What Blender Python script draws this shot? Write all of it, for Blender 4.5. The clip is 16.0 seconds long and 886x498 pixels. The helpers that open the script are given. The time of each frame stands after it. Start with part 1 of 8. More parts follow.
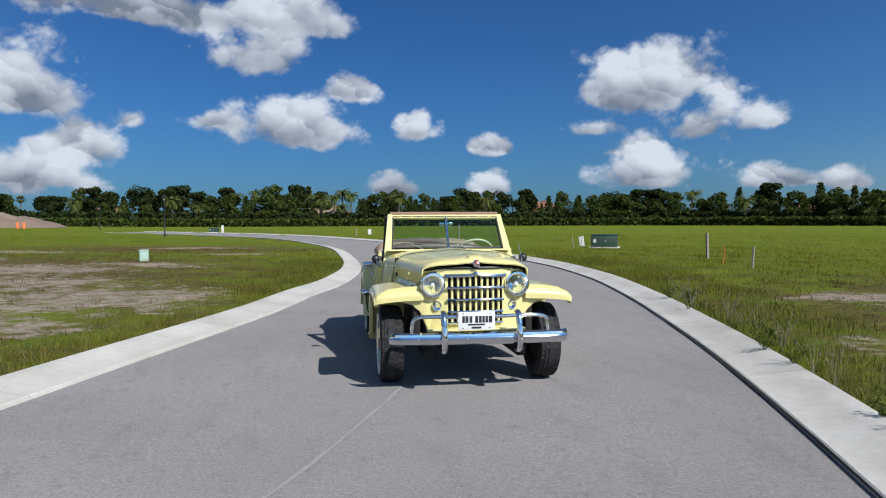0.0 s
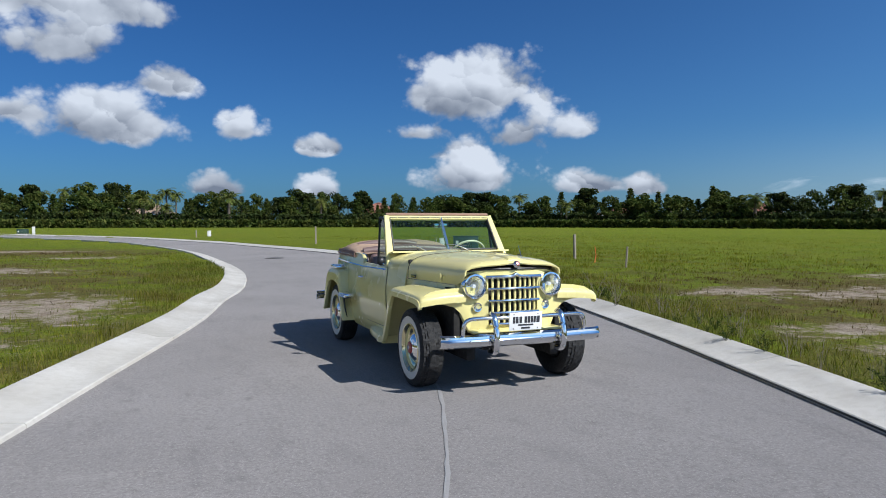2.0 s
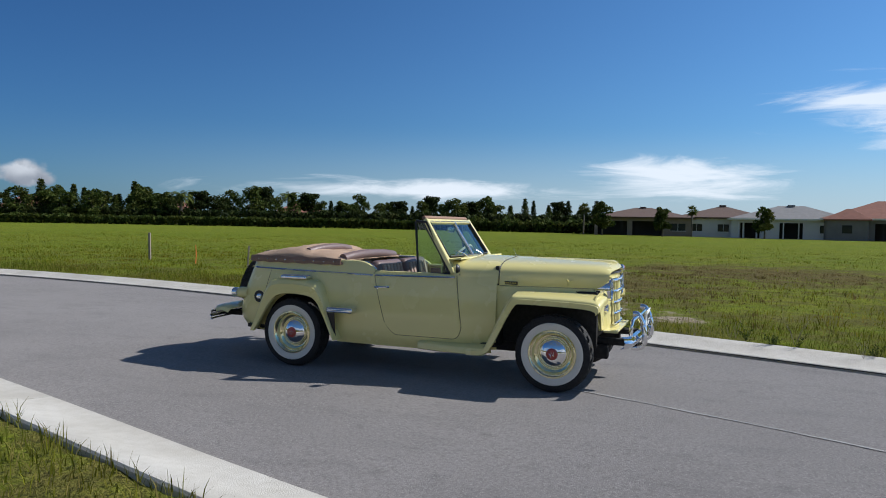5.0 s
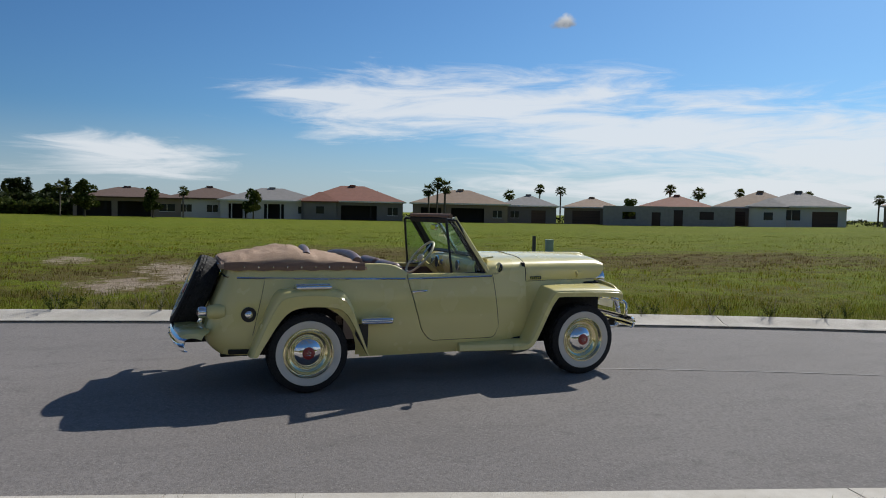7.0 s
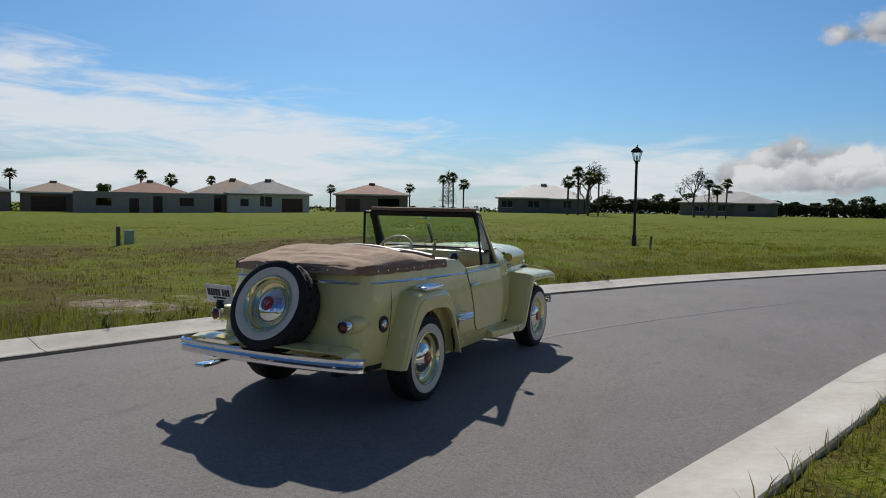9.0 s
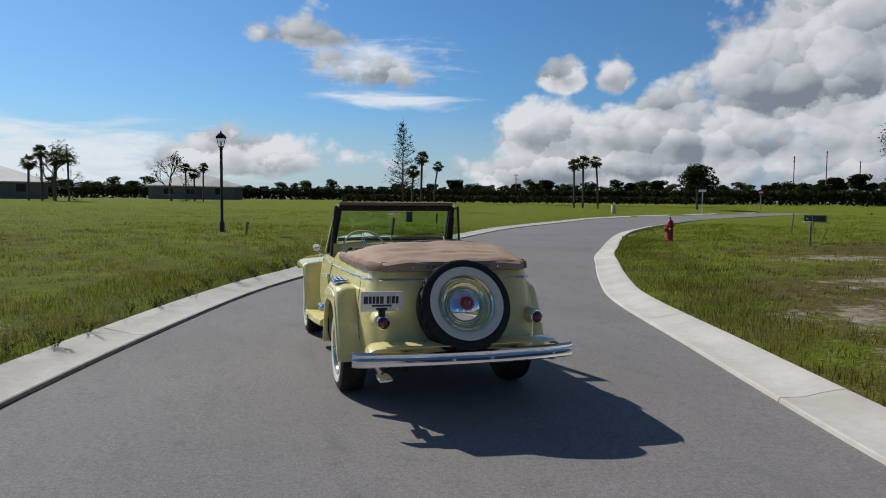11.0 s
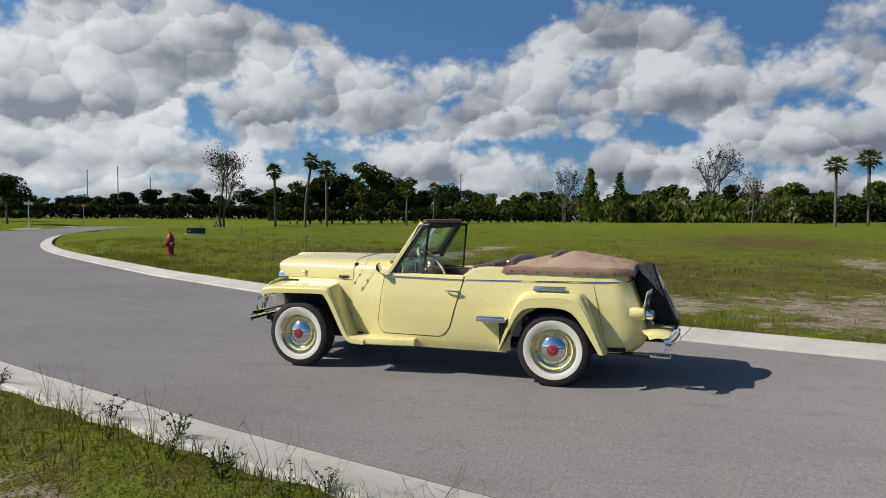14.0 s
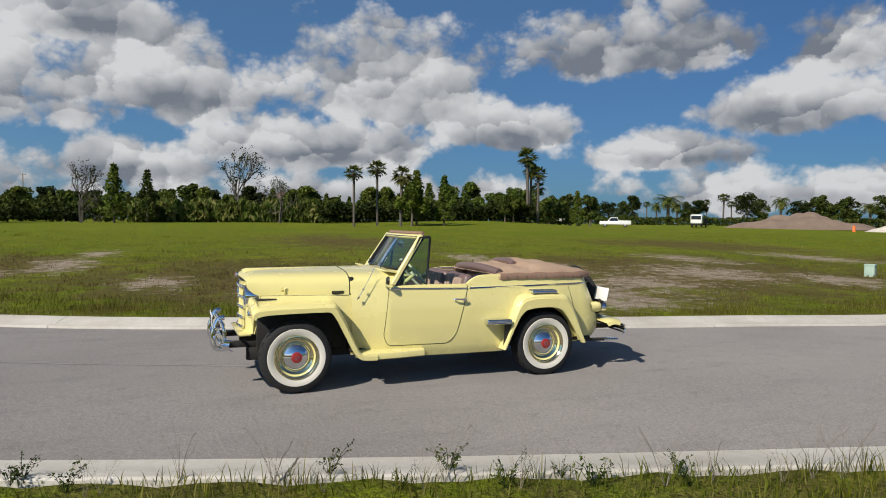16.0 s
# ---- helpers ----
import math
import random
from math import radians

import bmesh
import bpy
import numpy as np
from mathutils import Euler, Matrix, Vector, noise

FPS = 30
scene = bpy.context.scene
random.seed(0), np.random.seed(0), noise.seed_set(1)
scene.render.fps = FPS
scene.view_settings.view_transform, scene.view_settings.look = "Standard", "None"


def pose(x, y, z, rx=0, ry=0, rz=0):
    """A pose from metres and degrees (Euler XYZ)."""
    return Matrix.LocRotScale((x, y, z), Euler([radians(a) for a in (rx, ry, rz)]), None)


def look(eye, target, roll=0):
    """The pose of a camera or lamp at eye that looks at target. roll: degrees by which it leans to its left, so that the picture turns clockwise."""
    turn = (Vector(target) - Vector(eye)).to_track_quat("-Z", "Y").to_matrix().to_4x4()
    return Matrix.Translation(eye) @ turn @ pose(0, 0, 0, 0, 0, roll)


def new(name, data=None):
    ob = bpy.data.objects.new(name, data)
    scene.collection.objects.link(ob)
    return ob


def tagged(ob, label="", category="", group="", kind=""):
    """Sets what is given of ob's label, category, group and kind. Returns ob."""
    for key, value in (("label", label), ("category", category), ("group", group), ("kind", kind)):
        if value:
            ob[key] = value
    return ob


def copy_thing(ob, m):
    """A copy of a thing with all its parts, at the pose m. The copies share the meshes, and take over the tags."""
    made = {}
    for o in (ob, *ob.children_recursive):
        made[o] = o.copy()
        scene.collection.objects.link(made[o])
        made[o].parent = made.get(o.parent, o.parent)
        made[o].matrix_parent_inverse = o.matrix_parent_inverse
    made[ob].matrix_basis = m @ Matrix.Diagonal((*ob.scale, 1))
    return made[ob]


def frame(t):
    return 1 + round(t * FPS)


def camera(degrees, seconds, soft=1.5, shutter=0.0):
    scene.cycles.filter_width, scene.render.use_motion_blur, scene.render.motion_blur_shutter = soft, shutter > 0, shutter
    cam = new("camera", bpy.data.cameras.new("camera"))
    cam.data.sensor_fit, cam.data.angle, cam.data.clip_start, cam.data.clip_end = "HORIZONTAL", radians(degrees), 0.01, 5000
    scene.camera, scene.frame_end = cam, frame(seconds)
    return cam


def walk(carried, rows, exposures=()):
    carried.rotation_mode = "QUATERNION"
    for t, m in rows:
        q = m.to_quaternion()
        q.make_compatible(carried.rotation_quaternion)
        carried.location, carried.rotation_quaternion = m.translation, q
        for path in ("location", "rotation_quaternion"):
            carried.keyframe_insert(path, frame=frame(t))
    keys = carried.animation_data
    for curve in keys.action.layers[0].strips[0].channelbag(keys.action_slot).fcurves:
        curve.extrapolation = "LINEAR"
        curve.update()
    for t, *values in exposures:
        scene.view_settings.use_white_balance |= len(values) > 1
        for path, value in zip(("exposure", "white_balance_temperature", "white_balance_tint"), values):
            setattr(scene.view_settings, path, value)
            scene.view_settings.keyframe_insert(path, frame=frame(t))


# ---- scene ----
cam = camera(64.0, 16.0, 1.0)
PATH = [
    (0, (1.162, 7.622, 1.461), (0.864, 5.646, 1.380), -0.21),
    (0.5, (1.437, 7.561, 1.451), (1.080, 5.594, 1.371), -0.18),
    (1, (1.825, 7.472, 1.449), (1.372, 5.526, 1.370), -0.14),
    (1.5, (2.303, 7.329, 1.453), (1.709, 5.421, 1.375), -0.09),
    (2, (2.850, 7.103, 1.459), (2.091, 5.254, 1.382), -0.01),
    (2.5, (3.470, 6.758, 1.462), (2.530, 4.994, 1.385), 0.15),
    (3, (4.178, 6.254, 1.460), (3.036, 4.615, 1.381), 0.37),
    (3.5, (4.855, 5.650, 1.455), (3.528, 4.156, 1.378), 0.60),
    (4, (5.530, 4.904, 1.453), (4.037, 3.575, 1.379), 0.79),
    (4.5, (6.219, 3.916, 1.463), (4.539, 2.833, 1.391), 0.93),
    (5, (6.816, 2.667, 1.484), (4.956, 1.935, 1.411), 1.04),
    (5.5, (7.164, 1.317, 1.512), (5.195, 0.976, 1.434), 1.10),
    (6, (7.230, 0.069, 1.538), (5.232, 0.072, 1.453), 1.11),
    (6.5, (7.070, -1.083, 1.555), (5.097, -0.767, 1.462), 1.11),
    (7, (6.665, -2.345, 1.560), (4.795, -1.642, 1.458), 1.14),
    (7.5, (6.074, -3.485, 1.555), (4.373, -2.438, 1.447), 1.21),
    (8, (5.327, -4.519, 1.546), (3.858, -3.167, 1.436), 1.27),
    (8.5, (4.409, -5.450, 1.539), (3.222, -3.844, 1.429), 1.23),
    (9, (3.360, -6.208, 1.538), (2.466, -4.422, 1.426), 1.06),
    (9.5, (2.207, -6.763, 1.543), (1.613, -4.857, 1.428), 0.83),
    (10, (0.964, -7.094, 1.553), (0.703, -5.115, 1.431), 0.62),
    (10.5, (-0.324, -7.180, 1.567), (-0.194, -5.189, 1.435), 0.51),
    (11, (-1.577, -7.031, 1.581), (-1.015, -5.116, 1.442), 0.51),
    (11.5, (-2.786, -6.684, 1.594), (-1.812, -4.943, 1.452), 0.57),
    (12, (-3.926, -6.162, 1.601), (-2.666, -4.615, 1.465), 0.61),
    (12.5, (-4.969, -5.451, 1.598), (-3.521, -4.077, 1.475), 0.61),
    (13, (-5.869, -4.576, 1.585), (-4.278, -3.368, 1.479), 0.55),
    (13.5, (-6.635, -3.540, 1.570), (-4.885, -2.577, 1.476), 0.46),
    (14, (-7.199, -2.451, 1.561), (-5.309, -1.802, 1.475), 0.40),
    (14.5, (-7.560, -1.289, 1.566), (-5.585, -0.984, 1.483), 0.37),
    (15, (-7.716, -0.063, 1.586), (-5.718, -0.101, 1.506), 0.35),
    (15.5, (-7.680, 1.153, 1.617), (-5.717, 0.781, 1.540), 0.38),
    (16, (-7.453, 2.389, 1.659), (-5.584, 1.682, 1.581), 0.57),
]
# the clip's camera brightens and darkens as it turns to and from the sun
EXPOSURE = [(0, 0.34, 6050, 10), (2, 0.37, 5950, 10), (4, 0.32, 5950, 10), (6, 0.10, 6350, 10), (7, -0.04, 6450, 10), (8.2, -0.14, 6600, 10), (10.5, -0.04, 6350, 10), (12.5, 0.02, 6400, 10), (14, 0.14, 6550, 10), (16, 0.16, 6800, 10)]
walk(cam, [(t, look(eye, target, roll)) for t, eye, target, roll in PATH], EXPOSURE)

# ---- world, sun ----
SUN_AZ, SUN_EL = math.atan2(-0.51, 0.86), radians(39.9)
sun = new("sun", bpy.data.lights.new("sun", "SUN"))
sun.data.energy, sun.data.angle, sun.data.color = 4.7, radians(0.53), (1.0, 0.95, 0.86)
sun_dir = Vector((math.sin(SUN_AZ) * math.cos(SUN_EL), math.cos(SUN_AZ) * math.cos(SUN_EL), math.sin(SUN_EL)))
sun.matrix_world = look(sun_dir * 50, (0, 0, 0))

# clouds: azimuth, elevation, half width, half height in degrees, thickness
CLOUDS = [
    (-155.6, 11.1, 6, 2.6, 0.92), (-151.5, 7.8, 2.7, 1.6, 0.552), (-160, 7.4, 2.3, 0.9, 0.736), (-155.2, 4.1, 4.5, 1.7, 0.92), (174, 13, 3.9, 1.6, 0.644),
    (171.3, 8.3, 3.2, 1.3, 0.644), (177.2, 7.8, 4.1, 1.8, 0.736), (-178.8, 10.7, 2, 1.1, 0.552), (165.1, 7.8, 1.6, 0.9, 0.644), (162, 6.2, 2.3, 2, 0.736),
    (158.8, 10, 3.5, 2.6, 0.736), (158, 4, 4, 2, 0.828), (169.8, 15.8, 10, 1.5, 0.736), (-167.7, 6.1, 1.6, 0.8, 0.828), (-173.4, 7.3, 1.3, 0.7, 0.46), (-167, 2.9, 1.8, 0.9, 0.828),
    (-175.7, 2.9, 2.2, 0.8, 0.828), (-145.9, 3.3, 2.7, 1, 0.828), (-141.9, 3.2, 1.5, 1, 0.828), (-158.2, 5.6, 3.2, 0.7, 0.46), (-146.7, 7.5, 2.3, 1, 0.414), (-60.1, 15.1, 1.2, 0.8, 0.9),
    (5.6, 12.9, 4.5, 1.1, 0.7), (11.6, 10.5, 4.3, 1.5, 0.6), (26, 10.1, 2, 1.6, 1), (29.7, 10.4, 2, 2.2, 1), (33.6, 8, 3, 2.2, 1),
    (28.1, 5.8, 7, 2.7, 1), (43, 9.4, 7.05, 5.1, 1.05), (50, 13.5, 8.6, 3.52, 1.05), (37, 5.2, 11, 3, 1), (1.5, 3.3, 8, 1.4, 0.6), (57.3, 9, 3.96, 3.96, 1.05),
    (53.5, 14.5, 7.74, 1.76, 1), (66, 10.5, 5.59, 3.52, 1.05), (70, 5, 10.3, 2.64, 1), (77, 9.4, 7.31, 3.34, 1.05), (84.1, 14.5, 4.3, 1.76, 1), (91, 11, 7.31, 3.52, 1.05), (100, 6.2, 10.3, 2.29, 1),
    (106.5, 12, 9.46, 3.7, 1.05), (126.7, 14.3, 9.46, 2.99, 1.05), (137, 9.6, 6.88, 2.64, 1), (140, 13, 4.73, 2.64, 1), (126.9, 5.9, 7.05, 1.58, 0.9), (116, 8, 4.73, 2.02, 1), (88, 4.4, 8.6, 1.76, 0.9), (50, 5, 10.3, 2.11, 0.9), (100, 2.8, 25.8, 1.67, 0.8), (138, 3, 13.8, 1.67, 0.8), (56, 2.8, 17.2, 1.67, 0.8), (31, 2.8, 14, 1.6, 0.8),
]
# thin high cloud
CIRRUS = [(-113.5, 2.6, 12, 0.7), (-93.2, 3.6, 7, 1.3), (-66, 8.4, 15, 2.6), (-51, 6.4, 16, 2.4), (-40, 4.8, 14, 2.6), (-79.7, 8.9, 5.5, .9), (-46, 2.4, 22, 1.8), (-12, 2.6, 14, 2.4), (11.6, 10.5, 5, 1.6), (12.5, 7.8, 5, .7)]

world = bpy.data.worlds.new("world")
scene.world = world
world.use_nodes = True
wn, wl = world.node_tree.nodes, world.node_tree.links
wn.clear()


def wmath(op, a, b=None, c=None, clamp=False):
    n = wn.new("ShaderNodeMath")
    n.operation, n.use_clamp = op, clamp
    for i, v in enumerate((a, b, c)):
        if v is None:
            continue
        if isinstance(v, (int, float)):
            n.inputs[i].default_value = v
        else:
            wl.new(v, n.inputs[i])
    return n.outputs[0]


def wvec(op, a, b=None, c=None):
    n = wn.new("ShaderNodeVectorMath")
    n.operation = op
    for i, v in enumerate((a, b, c)):
        if v is None:
            continue
        if isinstance(v, tuple):
            n.inputs[i].default_value = v
        else:
            wl.new(v, n.inputs[i])
    return n.outputs["Value"] if op in ("LENGTH", "DOT_PRODUCT") else n.outputs[0]


def wramp(v, lo, hi, to0=0.0, to1=1.0):
    n = wn.new("ShaderNodeMapRange")
    n.interpolation_type = "SMOOTHSTEP"
    wl.new(v, n.inputs[0])
    for i, x in enumerate((lo, hi, to0, to1)):
        n.inputs[i + 1].default_value = x
    return n.outputs[0]


def wmix(f, a, b, mode="MIX"):
    n = wn.new("ShaderNodeMix")
    n.data_type, n.blend_type = "RGBA", mode
    for i, v in ((0, f), (6, a), (7, b)):
        if isinstance(v, (int, float, tuple)):
            n.inputs[i].default_value = v
        else:
            wl.new(v, n.inputs[i])
    return n.outputs[2]


coord = wn.new("ShaderNodeTexCoord").outputs["Generated"]
sep = wn.new("ShaderNodeSeparateXYZ")
wl.new(coord, sep.inputs[0])
az = wmath("ARCTAN2", sep.outputs[0], sep.outputs[1])
el = wmath("ARCSINE", sep.outputs[2])
comb = wn.new("ShaderNodeCombineXYZ")
wl.new(wmath("MULTIPLY", az, 180 / math.pi), comb.inputs[0])
wl.new(wmath("MULTIPLY", el, 180 / math.pi), comb.inputs[1])
ae = comb.outputs[0]


def wnoise(vec, scale, detail, rough, distortion=0.0):
    n = wn.new("ShaderNodeTexNoise")
    wl.new(vec, n.inputs["Vector"])
    n.inputs["Scale"].default_value, n.inputs["Detail"].default_value = scale, detail
    n.inputs["Roughness"].default_value, n.inputs["Distortion"].default_value = rough, distortion
    return n.outputs["Fac"]


# rounded billows: domes about scattered points at several sizes
def billows(vec, detail=3.5):
    n = wn.new("ShaderNodeTexNoise")
    wl.new(vec, n.inputs["Vector"])
    n.inputs["Scale"].default_value, n.inputs["Detail"].default_value = 11.0, 5.0
    w = wn.new("ShaderNodeVectorMath")
    w.operation = "MULTIPLY_ADD"
    wl.new(n.outputs["Color"], w.inputs[0])
    w.inputs[1].default_value = (0.030, 0.030, 0.030)
    wl.new(vec, w.inputs[2])
    v = wn.new("ShaderNodeTexVoronoi")
    v.feature, v.normalize = "SMOOTH_F1", True
    wl.new(w.outputs[0], v.inputs["Vector"])
    for k, q in (("Scale", 10.5), ("Detail", detail), ("Roughness", 0.5), ("Lacunarity", 2.4), ("Smoothness", 0.12)):
        v.inputs[k].default_value = q
    return wmath("SUBTRACT", 1.0, v.outputs["Distance"])


flat = wvec("MULTIPLY", coord, (1.0, 1.0, 1.25))
n_here = billows(flat)
n_low, n_sun = billows(flat, 2.2), billows(wvec("ADD", flat, (-0.007, 0.011, 0.034)), 2.2)
n_fine = wnoise(flat, 26.0, 6.0, 0.62)
n_wide = wnoise(flat, 5.0, 4.0, 0.55)
mass, above = None, None
for a, e, w, h, k in CLOUDS:
    for a2 in ((a, a - 360) if a > 160 else (a, a + 360) if a < -160 else (a,)):
        for lift in (0.0, 0.5):
            q = wvec("MULTIPLY_ADD", ae, (1 / w, 0.77 / h, 0.0), (-a2 / w, -0.77 * (e / h - 0.5 + lift), 0.0))
            d = wvec("LENGTH", wvec("MAXIMUM", q, wvec("MULTIPLY", q, (-1.0, -2.1, 0.0))))
            g = wmath("MULTIPLY_ADD", d, -0.5 * k, 0.58 * k)
            if lift:
                above = g if above is None else wmath("SMOOTH_MAX", above, g, 0.15)
            else:
                mass = g if mass is None else wmath("SMOOTH_MAX", mass, g, 0.15)
dens = wmath("ADD", wmath("MAXIMUM", mass, -0.7), wmath("MULTIPLY_ADD", n_here, 1.45, -1.02))
dens = wmath("ADD", dens, wmath("ADD", wmath("MULTIPLY_ADD", n_fine, 0.30, -0.15), wmath("MULTIPLY_ADD", n_wide, 0.8, -0.40)))
alpha = wramp(dens, -0.02, 0.20)
# lit above and on the sun's side, grey below and where thick overhead
side = wvec("DOT_PRODUCT", coord, (-0.51, 0.86, 0.0))


def heaps(scale, warp_scale, amount, seed):
    """Single heaps of cloud, each bright towards the sun and above, grey at its foot."""
    n = wn.new("ShaderNodeTexNoise")
    wl.new(flat, n.inputs["Vector"])
    n.inputs["Scale"].default_value, n.inputs["Detail"].default_value, n.inputs["Roughness"].default_value = warp_scale, 6.0, 0.6
    p = wvec("ADD", wvec("MULTIPLY_ADD", wvec("SUBTRACT", n.outputs["Color"], (0.5, 0.5, 0.5)), (amount, amount, amount), flat), (seed, 0.3, 0.1))
    v = wn.new("ShaderNodeTexVoronoi")
    v.feature = "SMOOTH_F1"
    wl.new(p, v.inputs["Vector"])
    v.inputs["Scale"].default_value, v.inputs["Detail"].default_value, v.inputs["Smoothness"].default_value = scale, 0.0, 0.14
    off = wvec("SUBTRACT", p, v.outputs["Position"])
    return wmath("MULTIPLY", wvec("DOT_PRODUCT", off, (-0.28, 0.46, 0.84)), scale)


relief = wmath("ADD", wmath("MULTIPLY", heaps(8.0, 10.0, 0.10, 0.7), 0.62), wmath("MULTIPLY", heaps(19.0, 22.0, 0.05, 0.2), 0.34))
relief = wmath("ADD", relief, wmath("ADD", wmath("MULTIPLY", wmath("SUBTRACT", n_low, n_sun), 1.4), wmath("MULTIPLY_ADD", n_here, 0.4, -0.29)))
lit = wmath("ADD", relief, wmath("MULTIPLY", wmath("SUBTRACT", above, mass), 1.0))
lit = wmath("ADD", lit, wmath("MULTIPLY_ADD", n_wide, 0.3, -0.15))
lit = wmath("SUBTRACT", lit, wramp(sep.outputs[2], 0.17, 0.30, 0.0, 0.42))
thick = wramp(dens, 0.05, 0.9)
shade = wmath("ADD", wmath("MULTIPLY_ADD", thick, -0.08, 0.66), lit, clamp=True)
bright = wmix(wramp(side, -0.5, 0.75), (0.69, 0.72, 0.76, 1), (0.90, 0.92, 0.94, 1))
cloud = wmix(shade, wmix(wramp(side, -0.6, 0.7), (0.19, 0.22, 0.275, 1), (0.28, 0.32, 0.375, 1)), bright)
thin = None
streak = wnoise(wvec("MULTIPLY", ae, (0.035, 0.22, 0.0)), 3.2, 7.0, 0.62, 0.6)
for a, e, w, h in CIRRUS:
    d = wvec("LENGTH", wvec("MULTIPLY_ADD", ae, (1 / w, 1 / h, 0.0), (-a / w, -e / h, 0.0)))
    g = wmath("MULTIPLY_ADD", d, -0.5, 0.62)
    thin = g if thin is None else wmath("SMOOTH_MAX", thin, g, 0.3)
veil = wramp(wmath("ADD", wmath("MAXIMUM", thin, -0.5), wmath("MULTIPLY_ADD", streak, 1.5, -0.70)), 0.0, 0.55, 0.0, 0.85)

sky = wn.new("ShaderNodeTexSky")
sky.sky_type, sky.sun_disc = "NISHITA", False
sky.sun_elevation, sky.sun_rotation = SUN_EL, SUN_AZ
sky.air_density, sky.dust_density, sky.ozone_density = 1.0, 0.6, 3.0
blue = wvec("SCALE", sky.outputs[0])
blue.node.inputs["Scale"].default_value = 0.066
# deeper away from the sun, paler towards it
blue = wmix(1.0, blue, wmix(wramp(side, -0.9, 0.9), (0.27, 0.56, 0.93, 1), (0.82, 1.32, 1.75, 1)), "MULTIPLY")
# pale haze low on the sun's side
haze = wmath("MULTIPLY", wramp(sep.outputs[2], 0.0, 0.14, 0.62, 0.0), wramp(side, -0.6, 0.6))
blue = wmix(haze, blue, (0.60, 0.68, 0.76, 1))
# moist air between the clouds in the east
east_air = wvec("DOT_PRODUCT", coord, (0.92, -0.05, 0.0))
blue = wmix(wramp(east_air, 0.2, 0.9, 0.0, 0.22), blue, (0.22, 0.44, 0.72, 1))
# unseen dark grey cloud overhead, added to dim the skylight and cut its blue
sheet = wmath("MULTIPLY", wramp(sep.outputs[2], 0.42, 0.75, 0.0, 0.9), wramp(n_wide, 0.36, 0.62))
blue = wmix(sheet, blue, (0.11, 0.118, 0.13, 1))
col = wmix(alpha, wmix(veil, blue, (0.98, 1.02, 1.06, 1)), cloud)
back = wn.new("ShaderNodeBackground")
wl.new(col, back.inputs[0])
back.inputs[1].default_value = 0.80
wl.new(back.outputs[0], wn.new("ShaderNodeOutputWorld").inputs[0])


# ---- materials ----
def material(name, color, rough=0.5, metal=0.0, vary=0.0, vscale=8.0, color2=None, bump=0.0, bscale=60.0, coat=0.0, spec=0.5, fine=0.0, obj=False):
    """A surface with two scales of variation; vary mixes towards color2."""
    m = bpy.data.materials.new(name)
    m.use_nodes = True
    nt = m.node_tree
    b = nt.nodes["Principled BSDF"]
    b.inputs["Roughness"].default_value, b.inputs["Metallic"].default_value = rough, metal
    b.inputs["Base Color"].default_value = (*color, 1)
    b.inputs["Specular IOR Level"].default_value = spec
    if coat:
        b.inputs["Coat Weight"].default_value, b.inputs["Coat Roughness"].default_value = coat, 0.03
    tc = nt.nodes.new("ShaderNodeTexCoord").outputs["Object"]

    def nz(scale, detail=5.0):
        n = nt.nodes.new("ShaderNodeTexNoise")
        nt.links.new(tc, n.inputs["Vector"])
        n.inputs["Scale"].default_value, n.inputs["Detail"].default_value = scale, detail
        return n.outputs["Fac"]

    def mixc(f, a, c2):
        n = nt.nodes.new("ShaderNodeMix")
        n.data_type = "RGBA"
        for i, v in ((0, f), (6, a), (7, c2)):
            if isinstance(v, tuple):
                n.inputs[i].default_value = v
            else:
                nt.links.new(v, n.inputs[i])
        return n.outputs[2]

    def ramp(v, lo, hi, a, c2):
        n = nt.nodes.new("ShaderNodeMapRange")
        nt.links.new(v, n.inputs[0])
        for i, x in enumerate((lo, hi, a, c2)):
            n.inputs[i + 1].default_value = x
        return n.outputs[0]

    out = (*color, 1)
    if vary:
        c2 = color2 or tuple(c * 0.6 for c in color)
        out = mixc(ramp(nz(vscale), 0.35, 0.7, 0, vary), out, (*c2, 1))
        out = mixc(ramp(nz(vscale * 9, 3), 0.4, 0.7, 0, vary * 0.5), out, (*c2, 1))
    if fine:
        c2 = color2 or tuple(c * 0.5 for c in color)
        out = mixc(ramp(nz(bscale, 2), 0.45, 0.7, 0, fine), out, (*c2, 1))
    if obj:
        info = nt.nodes.new("ShaderNodeObjectInfo").outputs["Random"]
        hs = nt.nodes.new("ShaderNodeHueSaturation")
        nt.links.new(ramp(info, 0, 1, 1 - obj, 1 + obj), hs.inputs["Value"])
        if isinstance(out, tuple):
            hs.inputs["Color"].default_value = out
        else:
            nt.links.new(out, hs.inputs["Color"])
        out = hs.outputs[0]
    if not isinstance(out, tuple):
        nt.links.new(out, b.inputs["Base Color"])
    if vary and not metal:
        nt.links.new(ramp(nz(vscale * 3, 3), 0.3, 0.7, rough * 0.85, min(1, rough * 1.15)), b.inputs["Roughness"])
    if bump:
        bn = nt.nodes.new("ShaderNodeBump")
        bn.inputs["Strength"].default_value, bn.inputs["Distance"].default_value = bump, 0.02
        nt.links.new(nz(bscale, 4), bn.inputs["Height"])
        nt.links.new(bn.outputs[0], b.inputs["Normal"])
    return m


